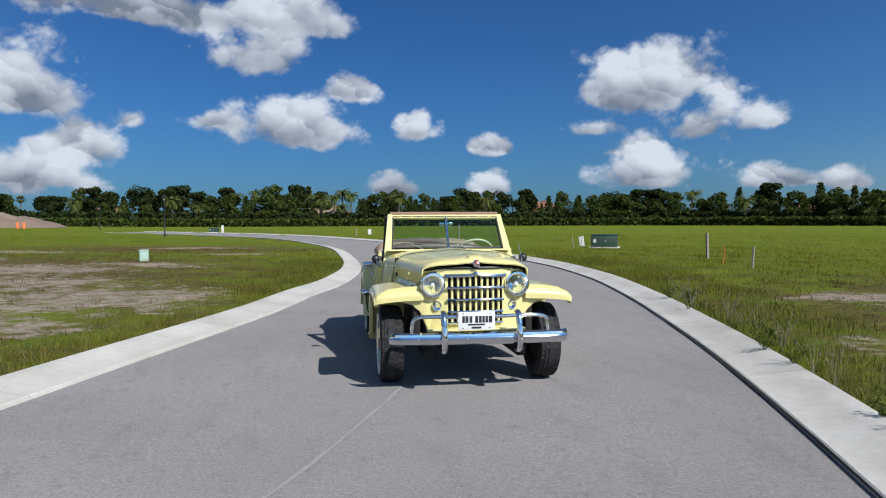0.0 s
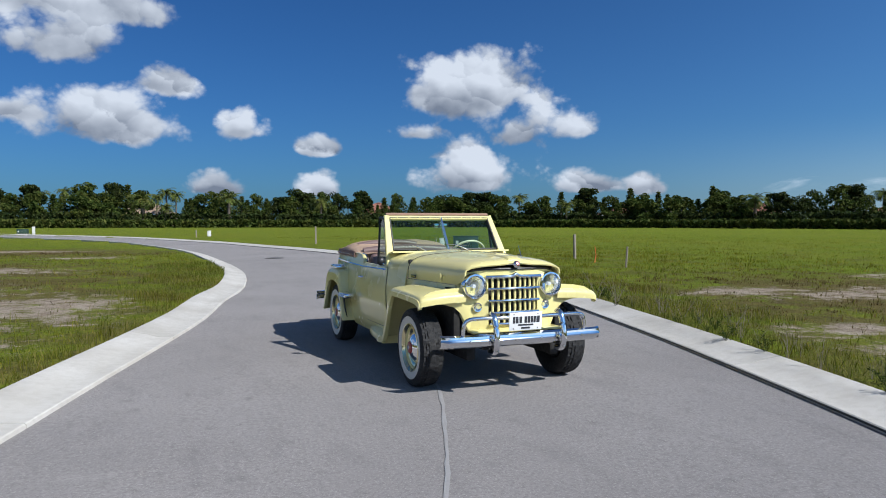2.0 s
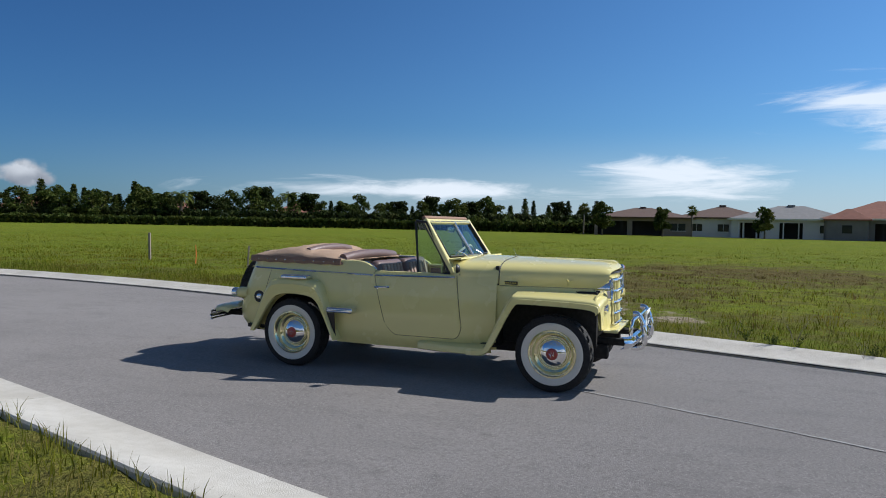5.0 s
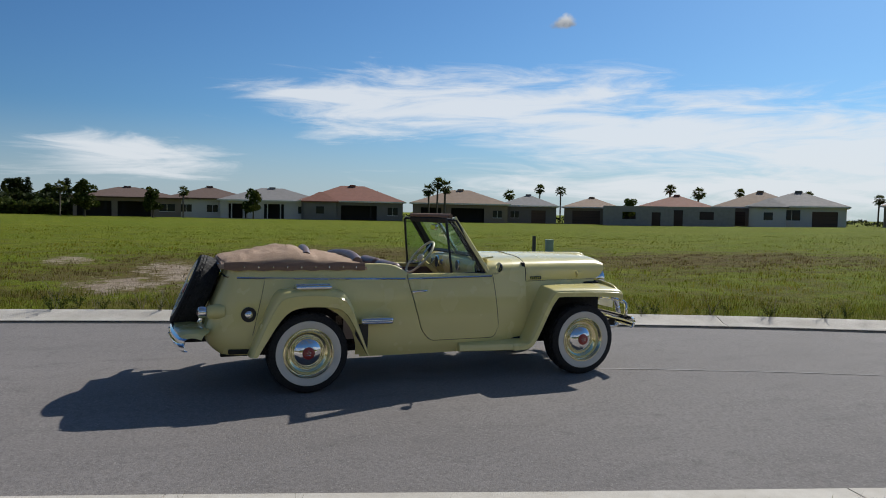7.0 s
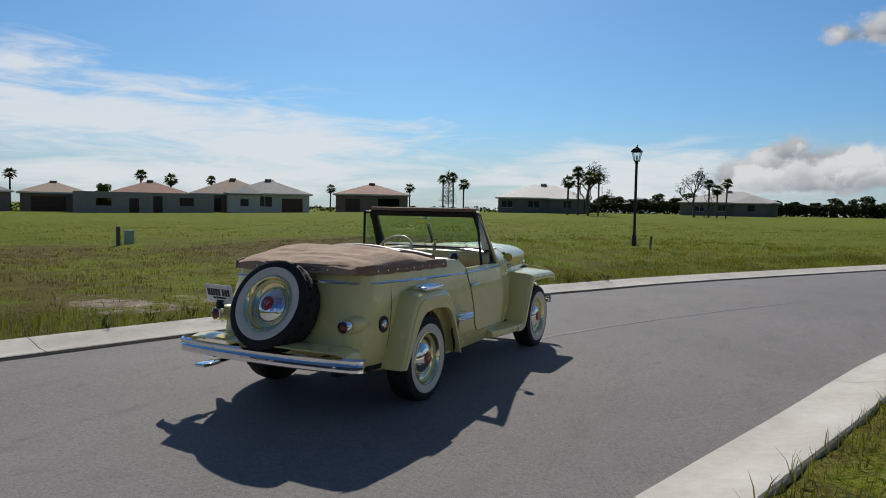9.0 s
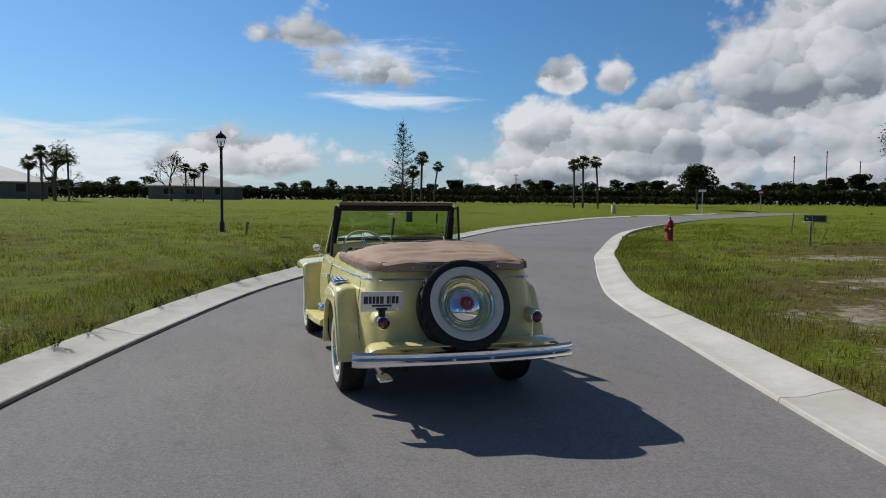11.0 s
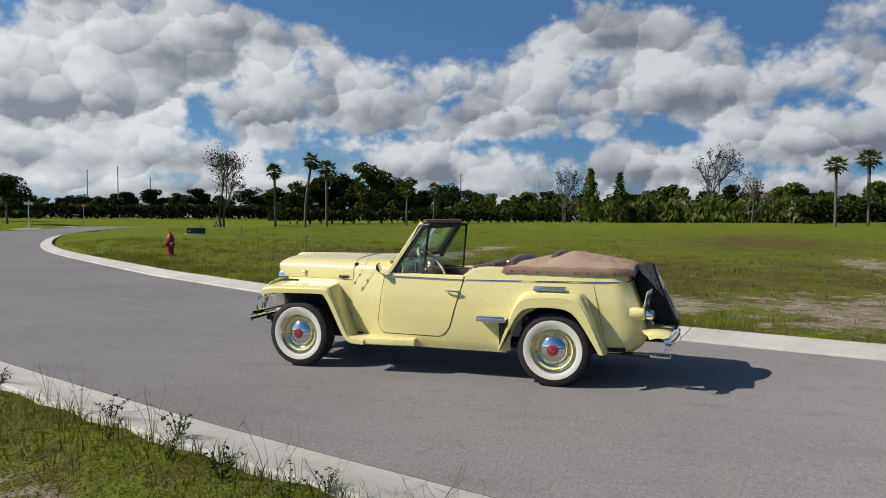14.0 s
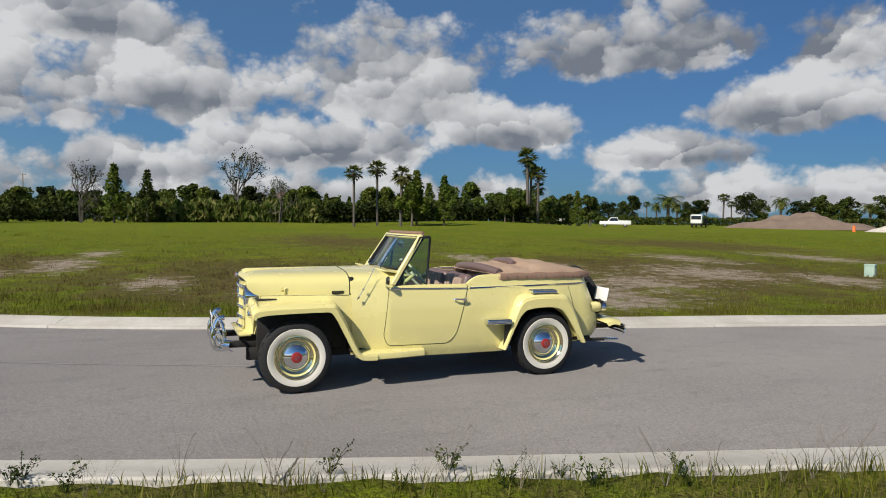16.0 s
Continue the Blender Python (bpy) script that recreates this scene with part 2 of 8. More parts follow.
def glass_material(name, tint, rough=0.0, clear=0.8):
    """Thin glass: mostly clear, glossy by angle."""
    m = bpy.data.materials.new(name)
    m.use_nodes = True
    nt = m.node_tree
    nt.nodes.clear()
    out = nt.nodes.new("ShaderNodeOutputMaterial")
    mix = nt.nodes.new("ShaderNodeMixShader")
    tr = nt.nodes.new("ShaderNodeBsdfTransparent")
    gl = nt.nodes.new("ShaderNodeBsdfGlossy")
    lw = nt.nodes.new("ShaderNodeLayerWeight")
    pw = nt.nodes.new("ShaderNodeMath")
    pw.operation = "POWER"
    pw.inputs[1].default_value = 4.0
    nt.links.new(lw.outputs["Facing"], pw.inputs[0])
    fr = nt.nodes.new("ShaderNodeMath")
    fr.operation = "MULTIPLY_ADD"
    fr.inputs[1].default_value, fr.inputs[2].default_value = 0.85, 0.05
    nt.links.new(pw.outputs[0], fr.inputs[0])
    tr.inputs[0].default_value = (*tint, 1)
    gl.inputs["Roughness"].default_value = rough
    nt.links.new(fr.outputs[0], mix.inputs[0])
    nt.links.new(tr.outputs[0], mix.inputs[1])
    nt.links.new(gl.outputs[0], mix.inputs[2])
    nt.links.new(mix.outputs[0], out.inputs[0])
    return m


CREAM = material("cream_paint", (0.73, 0.65, 0.275), 0.26, vary=0.10, vscale=1.2, color2=(0.68, 0.60, 0.245), coat=0.5)
CHROME = material("chrome", (0.82, 0.83, 0.85), 0.07, 1.0, vary=0.25, vscale=14, color2=(0.6, 0.6, 0.6))
RUBBER = material("tyre_rubber", (0.009, 0.009, 0.010), 0.8, vary=0.4, vscale=20, color2=(0.020, 0.019, 0.018), bump=0.2, bscale=160)
WHITEWALL = material("whitewall_rubber", (0.66, 0.63, 0.55), 0.55, vary=0.2, vscale=12, color2=(0.66, 0.62, 0.54))
BLACK = material("black_trim", (0.012, 0.012, 0.013), 0.45)
DARKMETAL = material("dark_underbody", (0.010, 0.0095, 0.009), 0.8, vary=0.4, vscale=9, color2=(0.022, 0.019, 0.016))
RED = material("red_enamel", (0.30, 0.022, 0.018), 0.3, coat=0.4)
LENS_RED = material("red_lens", (0.10, 0.006, 0.008), 0.12, coat=0.6)
TAN_FABRIC = material("tan_canvas", (0.41, 0.285, 0.20), 0.9, vary=0.35, vscale=5, color2=(0.31, 0.205, 0.14), bump=0.35, bscale=240)
# tan edging, browner than the canvas: part of its shade is in the colour
TAN_EDGE = material("shaded_tan_binding", (0.27, 0.165, 0.115), 0.8, vary=0.3, vscale=12, bump=0.2, bscale=200)
MAUVE_VINYL = material("mauve_vinyl", (0.39, 0.29, 0.23), 0.42, vary=0.3, vscale=8, color2=(0.30, 0.215, 0.17), bump=0.15, bscale=120)
PLUM_VINYL = material("plum_vinyl", (0.16, 0.108, 0.098), 0.42, vary=0.3, vscale=8, color2=(0.14, 0.085, 0.08), bump=0.15, bscale=120)
IVORY = material("ivory_plastic", (0.72, 0.66, 0.48), 0.35, vary=0.2, vscale=20)
PLATE_WHITE = material("plate_white", (0.78, 0.78, 0.76), 0.4, vary=0.1, vscale=30)
PLATE_INK = material("plate_ink", (0.03, 0.03, 0.035), 0.5)
GLASS = glass_material("window_glass", (0.62, 0.80, 0.70))
LAMP_GLASS = glass_material("lamp_glass", (0.93, 0.95, 0.96), 0.05)
SILVER = material("lamp_silver", (0.90, 0.91, 0.92), 0.22, 1.0)
# chrome whose reflection of the cream rim is put into its base colour
CHROME_CREAM_REFLECT = material("chrome_cream_reflection", (0.78, 0.72, 0.45), 0.12, 1.0, vary=0.2, vscale=14, color2=(0.6, 0.55, 0.35))
MIRROR = material("mirror", (0.9, 0.9, 0.9), 0.02, 1.0)
CARPET = material("brown_carpet", (0.10, 0.06, 0.045), 0.95, vary=0.4, vscale=20, bump=0.4, bscale=300)


def asphalt_material():
    """Worn grey asphalt: stone speckle, mottling, dark stains and paler scuffed drifts."""
    m = bpy.data.materials.new("asphalt")
    m.use_nodes = True
    nt = m.node_tree
    b = nt.nodes["Principled BSDF"]
    b.inputs["Roughness"].default_value, b.inputs["Specular IOR Level"].default_value = 0.86, 0.3
    b.inputs["Diffuse Roughness"].default_value = 0.3
    pos = nt.nodes.new("ShaderNodeNewGeometry").outputs["Position"]

    def nz(scale, detail=4.0, rough=0.55, stretch=(1, 1, 1)):
        v = nt.nodes.new("ShaderNodeVectorMath")
        v.operation = "MULTIPLY"
        nt.links.new(pos, v.inputs[0])
        v.inputs[1].default_value = stretch
        n = nt.nodes.new("ShaderNodeTexNoise")
        nt.links.new(v.outputs[0], n.inputs["Vector"])
        n.inputs["Scale"].default_value, n.inputs["Detail"].default_value, n.inputs["Roughness"].default_value = scale, detail, rough
        return n.outputs["Fac"]

    def rng(v, lo, hi, a=0.0, c=1.0):
        n = nt.nodes.new("ShaderNodeMapRange")
        nt.links.new(v, n.inputs[0])
        for i, q in enumerate((lo, hi, a, c)):
            n.inputs[i + 1].default_value = q
        return n.outputs[0]

    def mix(f, a, c):
        n = nt.nodes.new("ShaderNodeMix")
        n.data_type = "RGBA"
        for i, v in ((0, f), (6, a), (7, c)):
            if isinstance(v, tuple):
                n.inputs[i].default_value = v
            else:
                nt.links.new(v, n.inputs[i])
        return n.outputs[2]

    c = mix(rng(nz(0.33, 4), 0.35, 0.68), (0.254, 0.236, 0.228, 1), (0.206, 0.191, 0.185, 1))
    c = mix(rng(nz(1.7, 6, 0.65, (1.6, 0.55, 1)), 0.52, 0.72, 0, 0.55), c, (0.161, 0.149, 0.147, 1))
    c = mix(rng(nz(5.5, 6, 0.7), 0.57, 0.72, 0, 0.6), c, (0.131, 0.121, 0.118, 1))
    c = mix(rng(nz(0.8, 7, 0.7, (0.5, 1.5, 1)), 0.60, 0.74, 0, 0.5), c, (0.323, 0.304, 0.285, 1))
    c = mix(rng(nz(38, 4, 0.8), 0.44, 0.66, 0, 0.60), c, (0.114, 0.104, 0.100, 1))
    c = mix(rng(nz(75, 3, 0.75), 0.55, 0.68, 0, 0.75), c, (0.366, 0.347, 0.326, 1))
    nt.links.new(c, b.inputs["Base Color"])
    bn = nt.nodes.new("ShaderNodeBump")
    bn.inputs["Strength"].default_value, bn.inputs["Distance"].default_value = 0.6, 0.006
    nt.links.new(nz(130, 3, 0.7), bn.inputs["Height"])
    nt.links.new(bn.outputs[0], b.inputs["Normal"])
    return m


ASPHALT = asphalt_material()
CONCRETE = material("kerb_concrete", (0.56, 0.535, 0.49), 0.9, vary=0.6, vscale=1.3, color2=(0.36, 0.33, 0.28), bump=0.35, bscale=130, fine=0.25, obj=0.06)
JOINT = material("joint_dirt", (0.05, 0.047, 0.042), 0.95, vary=0.5, vscale=8)


# ---- building helpers ----
def mesh_of(bm, name, mat, smooth=40):
    me = bpy.data.meshes.new(name)
    bmesh.ops.recalc_face_normals(bm, faces=bm.faces)
    bm.to_mesh(me)
    bm.free()
    me.materials.append(mat)
    if smooth:
        me.shade_smooth()
        me.set_sharp_from_angle(angle=radians(smooth))
    return me


def part(name, bm, mat, parent=None, label="", smooth=40, m=None):
    ob = new(name, mesh_of(bm, name, mat, smooth) if isinstance(bm, bmesh.types.BMesh) else bm)
    if parent is not None:
        ob.parent = parent
    if m is not None:
        ob.matrix_local = m
    if label:
        ob["label"] = label
    return ob


def thing(name, m, label, category, group="", kind=""):
    return tagged_pose(new(name), m, label, category, group, kind)


def tagged_pose(ob, m, label, category, group="", kind=""):
    ob.matrix_world = m
    return tagged(ob, label, category, group, kind)


def box(bm, lo, hi, bevel=0.0, seg=2, m=None):
    g = bmesh.ops.create_cube(bm, size=1)["verts"]
    c, s = (Vector(lo) + Vector(hi)) / 2, Vector(hi) - Vector(lo)
    for v in g:
        v.co = Vector((v.co.x * s.x, v.co.y * s.y, v.co.z * s.z)) + c
    out = g
    if bevel:
        es = list({e for v in g for e in v.link_edges})
        out = bmesh.ops.bevel(bm, geom=es, offset=bevel, segments=seg, profile=0.5, affect="EDGES")["verts"]
        out = list({v for v in out} | {v for v in g if v.is_valid})
    if m is not None:
        bmesh.ops.transform(bm, matrix=m, verts=[v for v in out if v.is_valid])
    return bm


def boxed(lo, hi, bevel=0.0, seg=2, m=None):
    return box(bmesh.new(), lo, hi, bevel, seg, m)


def grid(bm, rows, close_u=False, close_v=False):
    """A sheet of quads through rows of points."""
    vs = [[bm.verts.new(p) for p in r] for r in rows]
    nu, nv = len(vs), len(vs[0])
    for i in range(nu if close_u else nu - 1):
        for j in range(nv if close_v else nv - 1):
            a, b, c, d = vs[i][j], vs[(i + 1) % nu][j], vs[(i + 1) % nu][(j + 1) % nv], vs[i][(j + 1) % nv]
            try:
                bm.faces.new((a, b, c, d))
            except ValueError:
                pass
    return vs


def lathe(profile, seg=48, axis="x", bm=None, close=False):
    """Turn (radius, along) points about an axis."""
    bm = bm or bmesh.new()
    rows = []
    for i in range(seg):
        a = 2 * math.pi * i / seg
        c, s = math.cos(a), math.sin(a)
        rows.append([{"x": (h, r * c, r * s), "y": (r * c, h, r * s), "z": (r * c, r * s, h)}[axis] for r, h in profile])
    grid(bm, rows, close_u=True, close_v=close)
    bmesh.ops.remove_doubles(bm, verts=bm.verts, dist=1e-5)
    return bm


def tube(points, r, seg=10, bm=None, caps=True):
    """A round bar through points; r is one radius or one for each point."""
    bm = bm or bmesh.new()
    pts = [Vector(p) for p in points]
    rs = r if isinstance(r, (list, tuple)) else [r] * len(pts)
    rows, up = [], Vector((0, 0, 1))
    for i, p in enumerate(pts):
        d = (pts[min(i + 1, len(pts) - 1)] - pts[max(i - 1, 0)]).normalized()
        ref = up if abs(d.dot(up)) < 0.95 else Vector((1, 0, 0))
        s = d.cross(ref).normalized()
        u = s.cross(d)
        rows.append([p + (s * math.cos(2 * math.pi * k / seg) + u * math.sin(2 * math.pi * k / seg)) * rs[i] for k in range(seg)])
    vs = grid(bm, rows, close_v=True)
    if caps:
        bm.faces.new(vs[0])
        bm.faces.new(vs[-1])
    return bm


def smooth_line(pts, rounds=2, closed=False):
    """Corners cut, for a rounded line through few points."""
    pts = [Vector(p) for p in pts]
    for _ in range(rounds):
        out = [] if closed else [pts[0]]
        n = len(pts)
        for i in range(n if closed else n - 1):
            a, b = pts[i], pts[(i + 1) % n]
            out += [a.lerp(b, 0.25), a.lerp(b, 0.75)]
        pts = out if closed else out + [pts[-1]]
    return pts


def solid(bm, depth):
    """Give a sheet a thickness."""
    bmesh.ops.recalc_face_normals(bm, faces=bm.faces)
    bmesh.ops.solidify(bm, geom=list(bm.faces), thickness=depth)
    return bm


def mirrored(bm):
    for v in bm.verts:
        v.co.x = -v.co.x
    bmesh.ops.reverse_faces(bm, faces=bm.faces)
    return bm


def spline(pts, step=1.0):
    """Points at even steps on a smooth curve through the given ones."""
    P = [Vector((*p, 0)) if len(p) == 2 else Vector(p) for p in pts]
    out = []
    for i in range(len(P) - 1):
        p0, p1, p2, p3 = P[max(i - 1, 0)], P[i], P[i + 1], P[min(i + 2, len(P) - 1)]
        n = max(2, int((p2 - p1).length / step))
        for k in range(n):
            t = k / n
            out.append(0.5 * (2 * p1 + (p2 - p0) * t + (2 * p0 - 5 * p1 + 4 * p2 - p3) * t * t + (3 * p1 - p0 - 3 * p2 + p3) * t ** 3))
    return out + [P[-1]]


# ---- ground, road, kerbs ----
EDGE_W = [(30, -97), (18, -84), (6.0, -65), (-0.6, -46), (-2.6, -37), (-4.7, -26.5), (-5.6, -16.5), (-5.3, -10.5), (-4.5, -5.9), (-3.46, -1.6), (-2.56, 1.6), (-1.38, 5.1), (-0.2, 7.7), (1.7, 11.5), (8.2, 22.3), (13.5, 30.5), (20.8, 39.5), (31, 51.4), (47, 64), (75, 82)]
EDGE_E = [(36, -94), (23, -80), (10.5, -60), (5.0, -48), (2.3, -37), (0.9, -28.5), (0.45, -20), (0.42, -14), (0.95, -9.3), (1.6, -6.7), (2.1, -4.3), (2.62, -2.4), (3.25, -0.3), (4.2, 2.9), (5.1, 5.0), (7.1, 8.9), (9.6, 13.3), (18, 25.9), (30, 39), (43, 50.5), (62, 64), (85, 78)]
KERB_W = 0.56
west, east = spline(EDGE_W, 0.75), spline(EDGE_E, 0.75)


def sideways(line, i, side):
    d = (line[min(i + 1, len(line) - 1)] - line[max(i - 1, 0)]).normalized()
    return Vector((-d.y, d.x, 0)) * side


def nearest(line, p):
    return min((q - p).length_squared for q in line) ** 0.5


def build_road():
    bm = bmesh.new()
    n = 260
    rows = [(west[int(i * (len(west) - 1) / (n - 1))], 0) for i in range(n)]
    # pair each point of the west edge with the closest one of the east edge
    last, out = 0, []
    for a, f in rows:
        k = min(range(last, min(last + 40, len(east))), key=lambda j: (east[j] - a).length_squared)
        last = k
        b = east[k]
        out.append([a.lerp(b, t) + Vector((0, 0, 0.055 * (1 - (2 * t - 1) ** 2) - 0.025)) for t in (-0.03, 0.12, 0.3, 0.5, 0.7, 0.88, 1.03)])
    grid(bm, out)
    return tagged(part("road", bm, ASPHALT), "worn grey asphalt street curving between concrete kerbs", "road", kind="structure")


def build_kerb(name, line, side, gap_at=None):
    """A low concrete kerb with a shallow gutter, cast in lengths with joints."""
    root = tagged(new(name), "pale concrete kerb with a shallow gutter and joints", "kerb", kind="structure")
    prof = [(-0.012, -0.06), (0.0, 0.004), (0.012, 0.012), (0.20, 0.020), (0.34, 0.055), (0.50, 0.085), (0.545, 0.085), (0.56, 0.07), (0.565, -0.05)]
    step = 4
    for s in range(0, len(line) - 1, step):
        seg = list(range(s, min(s + step, len(line) - 1) + 1))
        bm = bmesh.new()
        rows = []
        for q, i in enumerate(seg):
            nrm = sideways(line, i, side)
            p = line[i].copy()
            d = (line[min(i + 1, len(line) - 1)] - line[max(i - 1, 0)]).normalized()
            if q == 0:
                p += d * 0.006
            if q == len(seg) - 1:
                p -= d * 0.006
            rows.append([p + nrm * o + Vector((0, 0, z)) for o, z in prof])
        vs = grid(bm, rows)
        bm.faces.new(vs[0])
        bm.faces.new(vs[-1])
        part("kerb_length", bm, CONCRETE, root, smooth=30)
    # dark dirt line where asphalt meets the gutter
    bm = bmesh.new()
    grid(bm, [[line[i] + sideways(line, i, side) * o + Vector((0, 0, z)) for o, z in ((-0.022 - 0.02 * noise.noise(line[i] * 1.3), -0.006), (-0.008, 0.006), (0.004, 0.004))] for i in range(len(line))])
    part("gutter_dirt", bm, JOINT, root) if side > 0 else bm.free()
    return root


build_road()
build_kerb("kerb_west", west, 1)
build_kerb("kerb_east", east, -1)


# ---- the convertible ----
car = thing("vintage_convertible", pose(0, 0, 0), "cream-yellow vintage open-top roadster with whitewall tyres, parked on the street", "car")


def sided(name, make, mat, parent, label="", smooth=40):
    """The same part on the right and, mirrored, on the left."""
    return (part(name, make(), mat, parent, label, smooth), part(name, mirrored(make()), mat, parent, label, smooth))


def lerp_table(tab, v):
    tab = sorted(tab)
    if v <= tab[0][0]:
        return tab[0][1]
    for (a, p), (b, q) in zip(tab, tab[1:]):
        if v <= b:
            t = (v - a) / (b - a)
            return p + (q - p) * t
    return tab[-1][1]


# half width of the body at the belt, by y
BELT = [(-2.00, 0.50), (-1.96, 0.565), (-1.9, 0.60), (-1.8, 0.630), (-1.5, 0.665), (-1.0, 0.695), (-0.4, 0.705), (0.40, 0.685), (0.60, 0.645), (0.78, 0.615)]
# top of the body side, by y
TOP = [(-2.1, 1.075), (-0.66, 1.085), (-0.56, 1.075), (-0.48, 1.035), (-0.43, 0.995), (0.38, 1.005), (0.45, 1.02)]


def flare(z):
    """How far the side bulges out below the belt."""
    return lerp_table([(0.30, -0.015), (0.36, 0.012), (0.45, 0.03), (0.62, 0.045), (0.80, 0.038), (0.95, 0.012), (1.0, 0.0), (1.09, -0.022)], z)


def side_x(y, z):
    return lerp_table(BELT, y) + flare(z)


def side_sheet(ys, low, high, nz=14, out=0.0):
    """A piece of the right body side between two heights."""
    bm = bmesh.new()
    rows = []
    for y in ys:
        a, b = low(y), high(y)
        rows.append([(side_x(y, a + (b - a) * k / nz) + out, y, a + (b - a) * k / nz) for k in range(nz + 1)])
    grid(bm, rows)
    return bm


def steps(a, b, n):
    return [a + (b - a) * i / n for i in range(n + 1)]


# quarter panel, from the door back to the corner, open over the rear wheel
def arch_low(y):
    r = 0.40
    d = abs(y + 1.30)
    base = lerp_table([(-2.0, 0.35), (-1.76, 0.345), (-0.40, 0.30)], y)
    return max(base, 0.36 + math.sqrt(max(0, r * r - d * d))) if d < r else base


def quarter():
    ys = steps(-0.44, -0.88, 6) + [-0.899, -0.901] + steps(-0.905, -1.695, 30) + [-1.699, -1.701] + steps(-1.72, -1.80, 3)
    return solid(side_sheet(ys, arch_low, lambda y: lerp_table(TOP, y)), 0.012)


sided("quarter_panel", quarter, CREAM, car)


# rear end: wraps from one corner round to the other
def tail():
    bm = bmesh.new()
    rows = []
    for i in range(49):
        s = -1 + i / 24
        k = min(1.0, max(0.0, (abs(s) - 0.70) / 0.30))
        t = k * math.pi / 2
        x = abs(s) / 0.70 * 0.47 if k == 0 else 0.47 + 0.16 * math.sin(t)
        y = -1.965 + 0.010 * (abs(s) / 0.70) ** 2 if k == 0 else -1.955 + 0.155 * (1 - math.cos(t))
        row = []
        for j in range(19):
            z = 0.35 + (1.075 - 0.35) * j / 18
            back = lerp_table([(0.35, 0.06), (0.40, 0.125), (0.46, 0.17), (0.55, 0.18), (0.8, 0.095), (1.02, 0.0), (1.09, -0.02)], z)
            row.append((math.copysign(x + flare(z) * math.sin(t), s) if i != 24 else 0.0, y - back * max(0.0, math.cos(t)) ** 0.8, z))
        rows.append(row)
    grid(bm, rows)
    return solid(bm, 0.012)


part("tail_panel", tail(), CREAM, car)


# fenders: an upper line, an arch below it, joined over a rounded edge
def fender(top, arch, x0, x1, rounds=3, droop=0.0):
    t, a = smooth_line([(0, *p) for p in top], rounds), smooth_line([(0, *p) for p in arch], rounds)
    bm = bmesh.new()
    rows = []
    for p, q in zip(t, a):
        d = q - p
        row = []
        for x, f in ((x0, 0.0), (x0 + (x1 - x0) * 0.45, 0.0), (x1 - 0.075, 0.03), (x1 - 0.03, 0.11), (x1 - 0.012, 0.24), (x1 - 0.009, 0.34), (x1, 0.38), (x1, 0.97), (x1 - 0.006, 1.0), (x1 - 0.035, 1.0)):
            v = p + d * f
            row.append((x, v.y, v.z - droop * ((x - x0) / (x1 - x0)) ** 2 * min(1, max(0, (v.z - 0.5) / 0.3))))
        rows.append(row)
    grid(bm, rows)
    return solid(bm, 0.006)


FF_TOP = [(1.735, 0.79), (1.745, 0.862), (1.65, 0.885), (1.00, 0.893), (0.93, 0.883), (0.725, 0.40), (0.69, 0.375), (0.55, 0.375)]
FF_ARCH = [(1.70, 0.76), (1.69, 0.792), (1.58, 0.812), (1.06, 0.822), (0.985, 0.812), (0.80, 0.39), (0.72, 0.31), (0.56, 0.305)]
RF_TOP = [(-0.80, 0.33), (-0.885, 0.57), (-0.97, 0.84), (-1.07, 0.91), (-1.52, 0.915), (-1.61, 0.855), (-1.80, 0.36)]
RF_ARCH = [(-0.82, 0.33), (-0.935, 0.58), (-1.02, 0.72), (-1.14, 0.755), (-1.40, 0.76), (-1.53, 0.70), (-1.735, 0.36)]
front_fenders = sided("front_fender", lambda: fender(FF_TOP, FF_ARCH, 0.44, 0.855, 3, 0.03), CREAM, car)
rear_fenders = sided("rear_fender", lambda: fender(RF_TOP, RF_ARCH, 0.66, 0.850), CREAM, car)
# running board and sill
def board():
    bm = bmesh.new()
    rows = []
    for y in steps(0.70, 0.05, 8):
        x1 = lerp_table([(0.05, 0.775), (0.30, 0.82), (0.70, 0.855)], y)
        rows.append([(0.66, y, 0.385), (x1 - 0.03, y, 0.378), (x1 - 0.008, y, 0.368), (x1, y, 0.35), (x1, y, 0.315), (x1 - 0.02, y, 0.305), (0.66, y, 0.30)])
    vs = grid(bm, rows, close_v=True)
    bm.faces.new(vs[0])
    bm.faces.new(vs[-1])
    return bm


sided("running_board", board, CREAM, car)
sided("sill", lambda: side_sheet(steps(0.72, -0.86, 12), lambda y: 0.295, lambda y: 0.425, 4, 0.001), CREAM, car)


# doors
def door_front(z):
    return 0.395 + 0.07 * (0.985 - z) / 0.55


def door_rear(z):
    return -0.435 + 0.155 * max(0.0, 0.985 - z) / 0.55


def door_low(u):
    """Lower edge, by the share of the way from the hinge to the latch."""
    return 0.42 + 0.10 * (max(0, abs(u - 0.5) - 0.35) / 0.15) ** 3


def door_at(u, z, out):
    y = door_front(z) + (door_rear(z) - door_front(z)) * u
    return (side_x(y, z) + out, y, z)


def door_sheet():
    bm = bmesh.new()
    grid(bm, [[door_at(u, door_low(u) + (1.0 - door_low(u)) * k / 12, 0.006) for k in range(13)] for u in steps(0, 1, 32)])
    return solid(bm, 0.02)


def behind_door():
    return solid(side_sheet(steps(0.77, -0.45, 20), lambda y: 0.33, lambda y: lerp_table([(-0.45, 0.985), (0.40, 0.985), (0.46, 1.06), (0.78, 1.06)], y), 8), 0.01)


